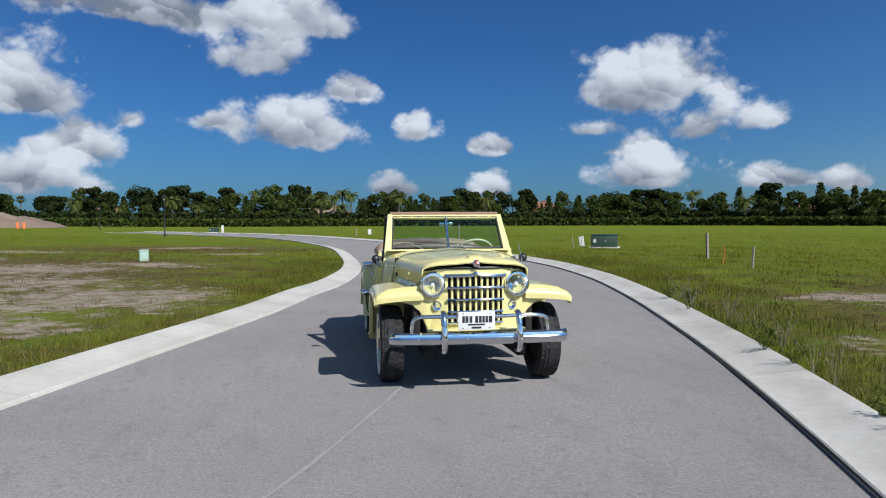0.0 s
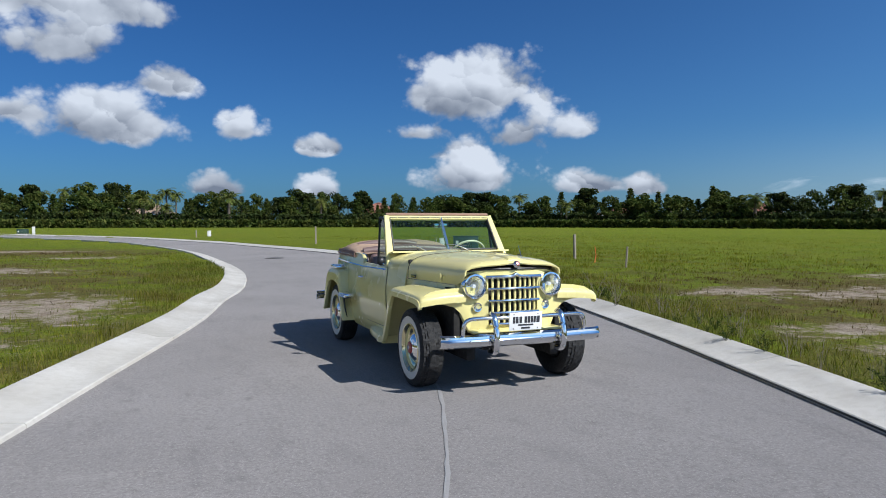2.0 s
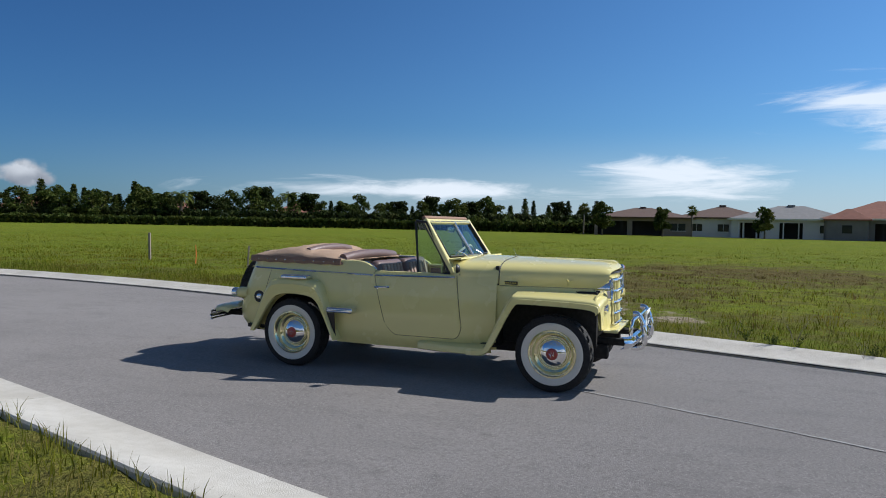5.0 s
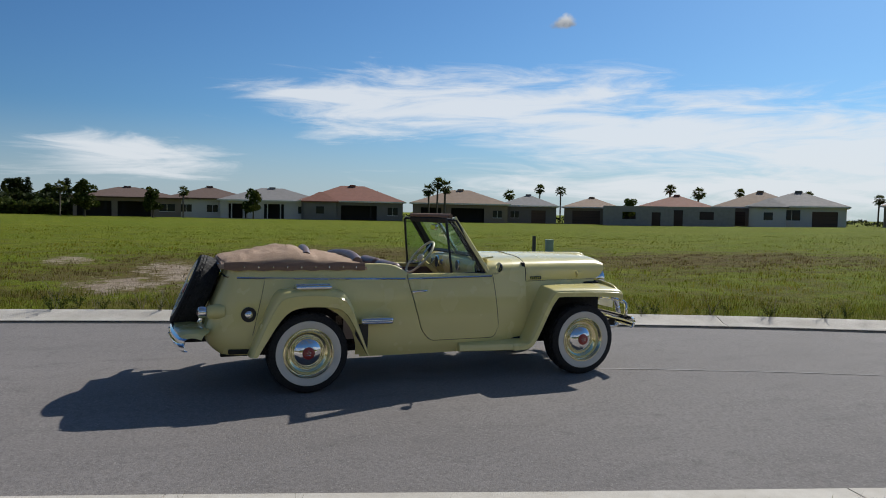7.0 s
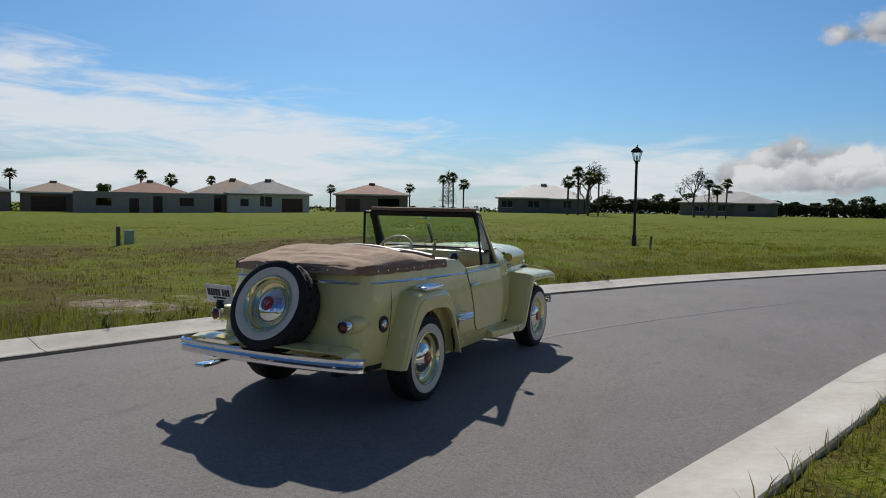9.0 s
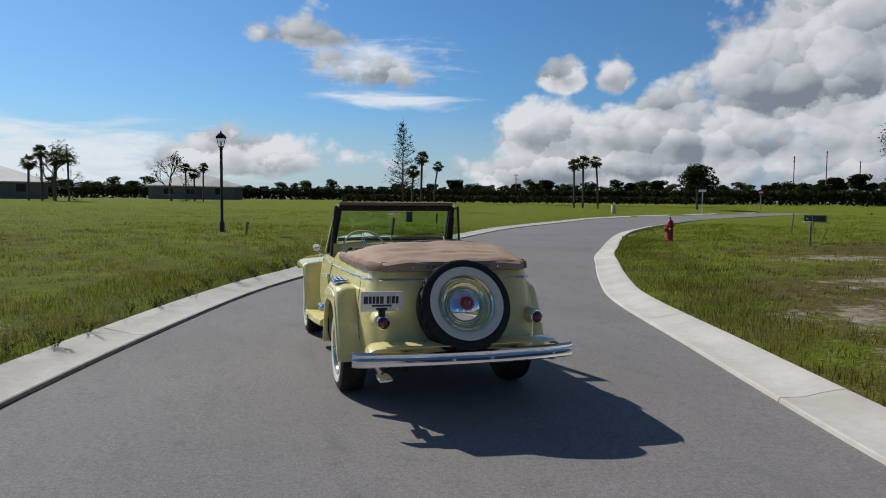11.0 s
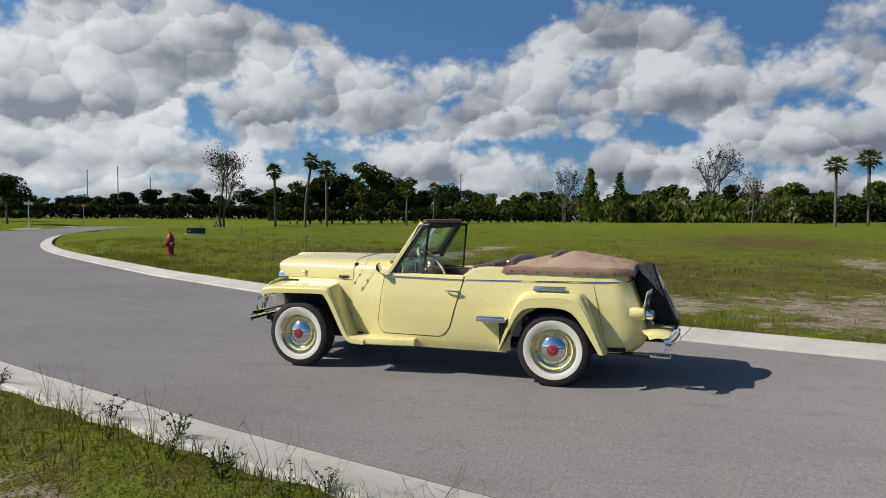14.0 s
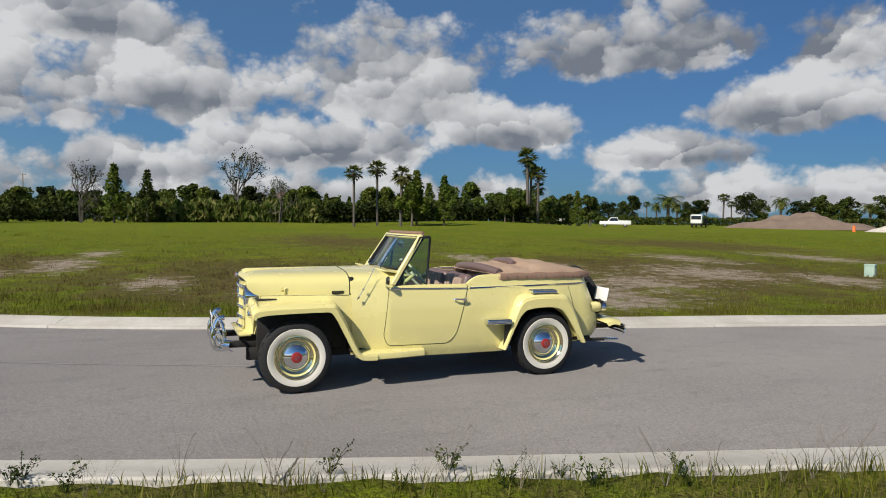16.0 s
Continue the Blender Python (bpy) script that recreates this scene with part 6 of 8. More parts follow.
def feather_palm(seed, h=7.5, L=3.0, label="tall date palm with arching feather fronds", trunk_r=0.24):
    rg = np.random.default_rng(seed)
    root = proto("feather_palm", label, "palm tree")
    ht = h - 1.2
    part("trunk", tube([(0, 0, -0.3), (0.03, 0, ht * 0.5), (0, 0, ht)], [trunk_r * 1.15, trunk_r, trunk_r * 0.9], 9), BARK, root)
    V, F = [], []
    for i in range(46):
        a, e0 = rg.uniform(0, 2 * np.pi), rg.uniform(-0.5, 1.35)
        l = L * rg.uniform(0.75, 1.0)
        o = np.array([math.cos(a), math.sin(a), 0])
        pts, p, e = [], np.array([0, 0, ht]), e0
        for k in range(9):
            pts.append(p.copy())
            p = p + (o * math.cos(e) + np.array([0, 0, math.sin(e)])) * l / 8
            e -= 0.22
        side = np.cross(o, [0, 0, 1.0])
        for k in range(1, 9):
            for s in (-1, 1):
                for sub in (0, 0.5):
                    b0 = pts[k - 1] + (pts[k] - pts[k - 1]) * sub
                    wl = 0.55 * l / 3 * math.sin(0.35 + 2.5 * (k + sub) / 9.5)
                    tip = b0 + side * s * wl + (pts[k] - pts[k - 1]) * 0.9 + np.array([0, 0, -0.14 * rg.uniform(0.5, 2)])
                    q = len(V)
                    V += [b0, b0 + (pts[k] - pts[k - 1]) * 0.42, tip]
                    F.append((q, q + 1, q + 2))
    me = bpy.data.meshes.new("crown")
    me.from_pydata([tuple(v) for v in V], [], F)
    me.materials.append(LEAF_PALM)
    part("crown", me, None, root)
    return root


def bare_tree(seed, h=9.0, label="thin leafless tree with many fine twigs", leafy=1500, up=0.55, depth=5):
    rg = np.random.default_rng(seed)
    root = proto("bare_tree", label)
    bm = bmesh.new()
    tips = []

    def grow(p, d, l, r, k):
        q = p + d * l
        mid = (p + q) / 2 + rg.normal(size=3) * l * 0.05
        tube([tuple(p), tuple(mid), tuple(q)], [r, r * 0.85, r * 0.7], 5 if k < 3 else 3, bm, caps=False)
        if k == 0:
            tips.append(q)
            return
        for _ in range(3 if k > 1 else 4):
            nd = d + rg.normal(size=3) * 0.52 + np.array([0, 0, up * 0.35])
            nd /= np.linalg.norm(nd)
            grow(p + d * l * rg.uniform(0.55, 1.0), nd, l * rg.uniform(0.60, 0.80), r * 0.58, k - 1)

    for s in range(2):
        d = np.array([rg.normal(0, 0.08), rg.normal(0, 0.08), 1.0])
        grow(np.array([0.25 * s, 0, -0.3]), d / np.linalg.norm(d), h * 0.30, 0.13, depth)
    part("trunk", bm, BARK_PALE, root)
    t = np.array(tips)
    pick = t[rg.integers(0, len(t), leafy)] + rg.normal(0, 0.12, (leafy, 3))
    part("leaves", leaf_mesh("leaves", pick, 0.09, LEAF_DARK, seed), None, root)
    return root


def spruce_bare(seed, h=12.0, label="tall sparse conifer with bare upswept branches"):
    """A gaunt tree: one leader, many thin side branches, few leaves."""
    rg = np.random.default_rng(seed)
    root = proto("sparse_conifer", label)
    bm = tube([(0, 0, -0.3), (0.1, 0, h * 0.5), (0.05, 0, h)], [0.17, 0.09, 0.012], 7)
    pts = []
    for i in range(140):
        f = 0.18 + 0.8 * rg.random()
        a = rg.uniform(0, 2 * np.pi)
        r = (1 - f) ** 0.6 * h * 0.29 * rg.uniform(0.5, 1.1)
        p0 = np.array([0.07, 0, h * f])
        p1 = p0 + np.array([math.cos(a) * r, math.sin(a) * r, r * rg.uniform(0.1, 0.7)])
        tube([tuple(p0), tuple((p0 + p1) / 2 + np.array([0, 0, -0.06])), tuple(p1)], [0.03, 0.018, 0.006], 4, bm, caps=False)
        for _ in range(4):
            t0 = p0 + (p1 - p0) * rg.uniform(0.3, 1)
            t1 = t0 + rg.normal(size=3) * 0.32 + np.array([0, 0, 0.1])
            tube([tuple(t0), tuple(t1)], [0.012, 0.004], 3, bm, caps=False)
            pts += [t0 + (t1 - t0) * q + rg.normal(size=3) * 0.05 for q in rg.uniform(0, 1, 7)]
    part("trunk", bm, BARK, root)
    part("leaves", leaf_mesh("leaves", np.array(pts), 0.075, LEAF_DARK, seed), None, root)
    return root


HOLD = pose(0, 0, 0)
protos = {
    "b1": broadleaf(11, 8.5, 3.4), "b2": broadleaf(12, 7.5, 2.8, LEAF_DARK), "b3": broadleaf(13, 9.0, 3.9, LEAF_DARK), "b4": broadleaf(14, 6.5, 2.6, LEAF, "round green broadleaf tree"),
    "b5": broadleaf(15, 6.5, 2.8, LEAF_BRIGHT, "bright green leafy tree among the shrubs"), "b6": broadleaf(16, 7.5, 4.6, LEAF_DARK, "wide dark spreading oak on a clear trunk", 0.42),
    "c1": conifer(21), "c2": conifer(22, 8.0, LEAF_DARK, spread=1.6), "c3": conifer(23, 7.0, LEAF_BRIGHT, "bright green young pine", 1.7),
    "f1": fan_palm(31), "f2": fan_palm(32, 7.5, 1.2, 0.9, "leaning sabal palm with a round fan crown"), "f3": fan_palm(33, 5.2, 1.3),
    "p1": feather_palm(41), "p2": feather_palm(42, 6.5, 2.7), "p3": feather_palm(43, 8.2, 2.3, "queen palm with drooping feather fronds", 0.15),
    "n1": bare_tree(51), "n2": bare_tree(52, 9.0, "thin sparse tree with a narrow crown", 900, 1.1, 4), "s1": spruce_bare(61),
}
used = set()


def plant(key, x, y, h, turn=None, z=0.0, group="", width=1.0):
    """Set a tree of that kind at a height of h metres; the first one is the model itself."""
    src = protos[key]
    tall = max((src.matrix_world.inverted() @ o.matrix_world @ Vector(c)).z for o in src.children for c in o.bound_box)
    s = h / tall
    m = Matrix.Translation((x, y, z)) @ Matrix.Rotation(turn if turn is not None else (x * 12.9 + y * 7.3) % 6.28, 4, "Z") @ Matrix.Diagonal((s * width, s * width, s, 1))
    if key in used:
        ob = copy_thing(src, m)
    else:
        used.add(key)
        plant_later.append((src, m))
        ob = src
    if group:
        ob["group"] = group
    return ob


plant_later = []


def polar(az, d):
    return d * math.sin(radians(az)), d * math.cos(radians(az))


rng_t = random.Random(5)


def tree_row(a0, a1, step, dist, heights, kinds, group, jitter=8, wide=1.2):
    a = a0
    while a < a1:
        x, y = polar(a, dist(a) + rng_t.uniform(-jitter, jitter))
        plant(rng_t.choice(kinds), x, y, heights(a) * rng_t.uniform(0.70, 1.10), z=land(x, y), group=group, width=wide * rng_t.uniform(0.8, 1.2))
        a += step * rng_t.uniform(0.6, 1.4)


def tab(*pairs):
    return lambda v: lerp_table(list(pairs), v)


S_D = tab((150, 190), (172, 185), (205, 185), (235, 160), (262, 140))
tree_row(236, 262, 1.1, S_D, tab((236, 8.0), (262, 6.2)), ["b2", "b1", "c1", "b4", "c2"], "trees along the far hedge")
tree_row(158, 236, 1.0, S_D, tab((150, 7.5), (166, 10.0), (185, 10.5), (200, 9.0), (212, 9.5), (230, 9.5), (262, 9.0)), ["b1", "b2", "b1", "b4", "b3", "b4", "c1", "b1", "b2", "p3", "c1", "b2"], "trees along the far hedge")
tree_row(160, 228, 1.5, lambda a: S_D(a) - 12, tab((150, 7.0), (185, 8.0), (230, 7.2)), ["b4", "p2", "c1", "b1", "p1", "b4", "c1", "p2", "b4"], "trees along the far hedge", 3)
tree_row(-100, -70, 3.0, tab((-110, 160), (-70, 170)), tab((-100, 6), (-70, 5)), ["b2", "b4", "f3"], "low trees behind the houses")
tree_row(-20, 60, 0.95, tab((-20, 230), (60, 200)), tab((-20, 5.6), (10, 6.2), (40, 6.6), (60, 8.5)), ["b2", "b3", "b2", "b1", "b4"], "dark trees along the northern horizon", 14, 1.7)
tree_row(58, 74, 0.9, tab((58, 112), (74, 118)), tab((58, 6.5), (61, 8.0), (65, 9.5), (69, 7.5), (74, 5.5)), ["b3", "b2", "b3", "b1"], "dark wood east of the field", 7)
tree_row(72, 118, 0.95, tab((72, 240), (118, 240)), tab((72, 8.0), (90, 9.5), (118, 8.0)), ["b2", "b3", "c2", "b2", "b1"], "far dark wood", 12, 1.5)
tree_row(74, 106, 1.5, tab((74, 120), (106, 105)), tab((74, 5.5), (85, 6.0), (106, 5.5)), ["b5", "b4", "b2", "b5", "c3"], "shrubby trees east of the field", 8)
tree_row(106, 124, 1.5, tab((106, 98), (124, 120)), tab((106, 5.5), (115, 7.0), (124, 5.0)), ["b5", "b4", "c3", "b5"], "shrubby trees east of the field", 7)
tree_row(119, 158, 1.0, tab((119, 200), (158, 205)), tab((119, 8.0), (133, 9.0), (158, 8.0)), ["b1", "b2", "p2", "f1", "b3", "b4"], "trees beyond the building site", 9)

# single trees that stand out
for key, x, y, h, grp in [
    ("s1", 22.2, 95.2, 13.2, ""), ("f1", 24.8, 94.5, 8.5, "palms by the bend"), ("f2", 26.6, 94.1, 7.0, "palms by the bend"), ("f3", 23.7, 95.5, 6.6, "palms by the bend"),
    ("f1", 47.9, 91.1, 7.9, "three palms"), ("f1", 49.1, 90.5, 8.4, "three palms"), ("f2", 51.0, 89.3, 8.2, "three palms"), ("b6", 68.9, 90.0, 7.6, ""),
    ("n1", 61.3, 47.6, 9.9, ""), ("f1", 64.8, 43.0, 7.8, "palms before the wood"), ("f2", 61.2, 37.0, 8.5, "palms before the wood"), ("f1", 65.4, 36.6, 8.1, "palms before the wood"),
    ("f3", 71, 29, 5.6, "palms before the wood"), ("f3", 75, 27, 5.8, "palms before the wood"), ("c3", 81.8, 8.9, 7.6, ""), ("c1", 82.1, 5.4, 7.0, ""), ("n2", 92.3, -5.7, 11.4, ""), ("n2", 84.5, 12.5, 8.2, ""), ("n2", 79, -9.5, 6.5, ""),
    ("f1", 66.0, -15.3, 7.2, "palms among the shrubs"), ("f1", 67.7, -18.3, 7.9, "palms among the shrubs"), ("f3", 66.4, -20.6, 7.4, "palms among the shrubs"), ("c3", 67.5, -22.8, 7.0, ""), ("b5", 65.6, -21.6, 5.6, ""), ("c3", 66, -25.5, 6.4, ""),
    ("f1", 81.2, -43.7, 11.6, "tall palms on the bank"), ("f1", 81.9, -44.5, 9.4, "tall palms on the bank"), ("f1", 80.6, -45.0, 8.9, "tall palms on the bank"), ("f3", 81.6, -45.6, 7.0, "tall palms on the bank"), ("c3", 80, -51, 5.8, ""), ("b4", 76.5, -38, 4.6, ""), ("b5", 79, -40.5, 5.6, ""),
    ("f1", -24.6, 92, 7.6, "palms near the houses"), ("f3", -22.9, 91, 7.0, "palms near the houses"), ("f1", -21.2, 90, 6.6, "palms near the houses"), ("f3", -25.9, 91.2, 6.4, "palms near the houses"), ("n2", -23.6, 93.5, 8.6, ""),
    ("f1", -8.4, 103, 6.2, "palms near the houses"), ("f3", -7.2, 102.5, 5.6, "palms near the houses"), ("f1", -6.0, 102.5, 6.3, "palms near the houses"), ("n2", -10.6, 104, 8.2, ""), ("s1", -48, 98, 7.6, ""),
    ("b4", -99, 8.0, 4.6, ""), ("b4", -101, -5.5, 4.4, ""), ("f3", -101.5, -1.5, 4.8, ""), ("f3", -97.5, 34.3, 6.2, "palms near the houses"), ("f1", -97.0, 35.5, 7.2, "palms near the houses"), ("f3", -96.6, 36.6, 6.9, "palms near the houses"), ("f3", -70, 96, 5.4, ""), ("b5", -87, 64, 4.4, ""),
    ("b4", -100, -14, 5.2, ""), ("f3", -104, -17.5, 5.2, ""), ("f1", -115, 63, 7.6, "palms near the houses"), ("f1", -113, 66.5, 7.2, "palms near the houses"), ("f3", -118, 58, 6.6, "palms near the houses"), ("f1", -103, 84, 7.8, "palms near the houses"), ("f3", -100, 88, 7.4, "palms near the houses"), ("f1", -95, 93, 7.0, "palms near the houses"), ("f1", -90, 104, 6.6, "palms near the houses"), ("f3", -62, 110, 6.0, "palms near the houses"), ("f1", -52, 104, 7.2, "palms near the houses"), ("f1", -50.5, 105, 7.6, "palms near the houses"), ("f3", -49, 106, 6.6, "palms near the houses"),
]:
    zz = land(x, y)
    plant(key, x, y, max(2.0, h - 0.5 * zz), z=zz, group=grp)
for src, m in plant_later:
    src.matrix_basis = m
for key, src in protos.items():
    if key not in used:
        src.matrix_basis = Matrix.Translation((*polar(20 + 7 * len(key), 235), 0))


def hedge(name, a0, a1, dist, h, depth, mat, label, n, size=0.3, seed=1, category="hedge", flat=0.0, drop=0.0):
    """A long bank of leaves, uneven on top."""
    rg = np.random.default_rng(seed)
    wave = 0.3 if name == "hedge" else 1.0
    a = rg.uniform(a0, a1, n)
    d = np.array([dist(v) for v in a]) + rg.uniform(-depth, depth, n)
    top = h * (0.85 + wave * (0.14 * np.sin(a * 2.3) + 0.10 * np.sin(a * 7.1 + 1) + 0.05 * np.sin(a * 19.0)))
    r = np.radians(a)
    z = top * rg.uniform(0, 1, n) ** 0.6 + field_height(d * np.sin(r), d * np.cos(r), np.full(n, 80.0))
    ob = new(name, leaf_mesh(name, np.stack([d * np.sin(r), d * np.cos(r), z], 1), size, mat, seed, flat, drop))
    return tagged(ob, label, category, kind="stuff")


hedge("hedge", 152, 262, lambda a: S_D(a) - 22, 2.0, 1.6, LEAF, "long green hedge at the far side of the field", 42000, 0.42, 1)
hedge("hedge", 152, 262, lambda a: S_D(a) - 14, 3.7, 1.6, LEAF_DARK, "tall dark hedge below the trees", 22000, 0.5, 2)
hedge("hedge", -20, 62, tab((-20, 205), (62, 170)), 3.6, 3.0, LEAF_DARK, "low dark hedge along the northern horizon", 36000, 0.5, 3)
hedge("hedge", 8, 40, tab((8, 128), (40, 135)), 1.4, 3.0, LEAF_DARK, "low dark shrubs beyond the bend", 9000, 0.35, 4)
hedge("shrubs", 56, 82, tab((56, 92), (82, 98)), 1.7, 3.0, LEAF_DARK, "low dark shrubs before the wood", 9000, 0.3, 5)
hedge("shrubs", 72, 122, tab((72, 108), (96, 98), (122, 104)), 3.6, 5.0, LEAF, "dense green shrubs east of the field", 26000, 0.32, 6)
hedge("reeds", 85, 100, tab((85, 88), (100, 82)), 2.3, 2.2, REED, "tall pale grass in front of the shrubs", 16000, 0.5, 7, "tall grass", 0, 2.5)
hedge("shrubs", 100, 119, tab((100, 80), (119, 92)), 2.4, 2.5, LEAF_DARK, "dark shrubs under the palms", 9000, 0.28, 8)
hedge("hedge", 118, 158, tab((118, 185), (158, 185)), 2.4, 2.0, LEAF, "green hedge beyond the building site", 9000, 0.45, 9)
hedge("shrubs", -112, -92, tab((-112, 128), (-92, 122)), 2.6, 3.0, LEAF, "green shrubs beside the houses", 6000, 0.35, 10)
hedge("shrubs", -92, -14, tab((-92, 122), (-40, 122), (-14, 128)), 1.1, 2.0, LEAF_DARK, "low planting in front of the houses", 5000, 0.25, 11)


# ---- houses ----
STUCCO_WHITE = material("white_stucco", (0.62, 0.60, 0.56), 0.9, vary=0.25, vscale=0.8, color2=(0.5, 0.48, 0.44))
STUCCO_GREY = material("grey_stucco", (0.215, 0.20, 0.185), 0.9, vary=0.3, vscale=0.8)
STUCCO_TAN = material("tan_stucco", (0.27, 0.215, 0.165), 0.9, vary=0.3, vscale=0.8)
BLOCK = material("concrete_block", (0.33, 0.32, 0.31), 0.95, vary=0.4, vscale=2.0, bump=0.3, bscale=6)
ROOFS = {
    "red": material("red_roof_tile", (0.27, 0.115, 0.080), 0.85, vary=0.4, vscale=1.5, bump=0.4, bscale=4),
    "brown": material("brown_roof_tile", (0.13, 0.082, 0.065), 0.85, vary=0.4, vscale=1.5, bump=0.4, bscale=4),
    "grey": material("grey_roof_tile", (0.23, 0.225, 0.225), 0.85, vary=0.4, vscale=1.5, bump=0.4, bscale=4),
    "tan": material("tan_roof_tile", (0.30, 0.215, 0.155), 0.85, vary=0.4, vscale=1.5, bump=0.4, bscale=4),
    "pale": material("pale_roof_tile", (0.50, 0.48, 0.46), 0.7, vary=0.3, vscale=1.5, bump=0.3, bscale=4),
}
TRIM = material("white_trim", (0.70, 0.69, 0.66), 0.6, vary=0.15, vscale=3)
DARK_GLASS = material("dark_window_glass", (0.02, 0.025, 0.03), 0.08)
DARK_ROOM = material("dark_interior", (0.035, 0.032, 0.03), 0.9)
DOOR_BROWN = material("brown_door", (0.10, 0.055, 0.035), 0.6, vary=0.3, vscale=4)


def pierced(bm, x0, x1, y0, y1, z1, holes):
    """A wall along x with rectangular openings (x, width, sill, head)."""
    x = x0
    for hx, hw, s, h in sorted(holes):
        if hx - hw / 2 > x:
            box(bm, (x, y0, 0), (hx - hw / 2, y1, z1))
        if s > 0:
            box(bm, (hx - hw / 2, y0, 0), (hx + hw / 2, y1, s))
        if h < z1:
            box(bm, (hx - hw / 2, y0, h), (hx + hw / 2, y1, z1))
        x = hx + hw / 2
    if x < x1:
        box(bm, (x, y0, 0), (x1, y1, z1))
    return bm


def hip_roof(w, d, eave, peak, over=0.5, gable=None):
    """A hipped roof slab with eaves."""
    bm = bmesh.new()
    a, b = w / 2 + over, d / 2 + over
    ridge = max(0.3, a - b)
    lo = [bm.verts.new(p) for p in ((-a, -b, eave), (a, -b, eave), (a, b, eave), (-a, b, eave))]
    up = [bm.verts.new(p) for p in ((-a, -b, eave + 0.18), (a, -b, eave + 0.18), (a, b, eave + 0.18), (-a, b, eave + 0.18))]
    r = [bm.verts.new((-ridge, 0, peak)), bm.verts.new((ridge, 0, peak))]
    bm.faces.new(lo[::-1])
    for i in range(4):
        bm.faces.new((lo[i], lo[(i + 1) % 4], up[(i + 1) % 4], up[i]))
    bm.faces.new((up[0], up[1], r[1], r[0]))
    bm.faces.new((up[2], up[3], r[0], r[1]))
    bm.faces.new((up[1], up[2], r[1]))
    bm.faces.new((up[3], up[0], r[0]))
    return bm


def house(x, y, w, eave, peak, wall, roof, holes, label, d=12.0, wing=None, z=0.0, flat=False):
    """A one-storey house that faces the street. holes: (x, width, sill, head, what)."""
    p = Vector((x, y, 0))
    u = -p.normalized()
    z = land(x, y) - 0.03
    root = thing("house", Matrix.Translation((x, y, z)) @ Matrix.Rotation(math.atan2(u.x, -u.y), 4, "Z"), label, "house", "houses beyond the field")
    f = -d / 2
    bm = pierced(bmesh.new(), -w / 2, w / 2, f, f + 0.25, eave, [h[:4] for h in holes])
    box(bm, (-w / 2, f + 0.25, 0), (-w / 2 + 0.25, d / 2, eave))
    box(bm, (w / 2 - 0.25, f + 0.25, 0), (w / 2, d / 2, eave))
    box(bm, (-w / 2 + 0.25, d / 2 - 0.25, 0), (w / 2 - 0.25, d / 2, eave))
    part("wall", bm, wall, root, smooth=0)
    # near-black sheet behind the openings, the shade indoors put into its colour
    part("inner_wall", boxed((-w / 2 + 0.3, f + 2.6, 0.0), (w / 2 - 0.3, f + 2.7, eave - 0.02)), DARK_ROOM, root, smooth=0)
    part("floor_slab", boxed((-w / 2 - 0.1, f - 0.3, -0.4), (w / 2 + 0.1, d / 2, 0.02)), BLOCK, root, smooth=0)
    if not flat:
        part("roof", hip_roof(w, d, eave, peak), ROOFS[roof], root, smooth=0)
        part("fascia", boxed((-w / 2 - 0.5, f - 0.54, eave - 0.02), (w / 2 + 0.5, f - 0.50, eave + 0.2)), TRIM if roof != "brown" else DOOR_BROWN, root, smooth=0)
        part("roof_vent", boxed((-0.5, -0.6, peak - 0.15), (0.5, 0.2, peak + 0.16), 0.04), ROOFS[roof], root, smooth=0)
    for hx, hw, s, h, what in holes:
        if what == "window":
            win = part("window", boxed((hx - hw / 2, f + 0.10, s), (hx + hw / 2, f + 0.16, h)), DARK_GLASS, root, "dark window", smooth=0)
            part("frame", boxed((hx - 0.03, f + 0.06, s), (hx + 0.03, f + 0.10, h)), TRIM, win, smooth=0)
            part("sill", boxed((hx - hw / 2 - 0.05, f - 0.06, s - 0.08), (hx + hw / 2 + 0.05, f + 0.02, s)), TRIM, win, smooth=0)
        elif what == "garage":
            g = part("garage_door", boxed((hx - hw / 2, f + 0.14, s), (hx + hw / 2, f + 0.20, h)), DOOR_BROWN, root, "dark panelled garage door", smooth=0)
            for q in range(1, 4):
                part("panel_line", boxed((hx - hw / 2, f + 0.12, s + (h - s) * q / 4 - 0.02), (hx + hw / 2, f + 0.14, s + (h - s) * q / 4 + 0.02)), DARK_ROOM, g, smooth=0)
        elif what == "door":
            part("door", boxed((hx - hw / 2, f + 0.12, s), (hx + hw / 2, f + 0.18, h)), DOOR_BROWN, root, "brown entrance door", smooth=0)
        elif what == "porch":
            for q in (-0.33, 0.33):
                part("porch_post", boxed((hx + hw * q - 0.08, f + 0.02, s), (hx + hw * q + 0.08, f + 0.18, h)), TRIM if wall is STUCCO_WHITE else DARK_ROOM, root, smooth=0)
    if wing:
        wx, ww, wd, wp = wing
        bm = boxed((wx - ww / 2, f - wd, 0), (wx + ww / 2, f - 0.01, eave - 0.1))
        part("wing_wall", bm, wall, root, smooth=0)
        r = hip_roof(ww, wd + 4, eave - 0.1, wp, 0.4)
        bmesh.ops.translate(r, vec=(wx, f - wd / 2 + 2, 0), verts=r.verts)
        part("wing_roof", r, ROOFS[roof], root, smooth=0)
        part("window", boxed((wx - 0.6, f - wd - 0.02, 1.0), (wx + 0.6, f - wd + 0.02, 2.1)), DARK_GLASS, root, "dark window", smooth=0)
    return root


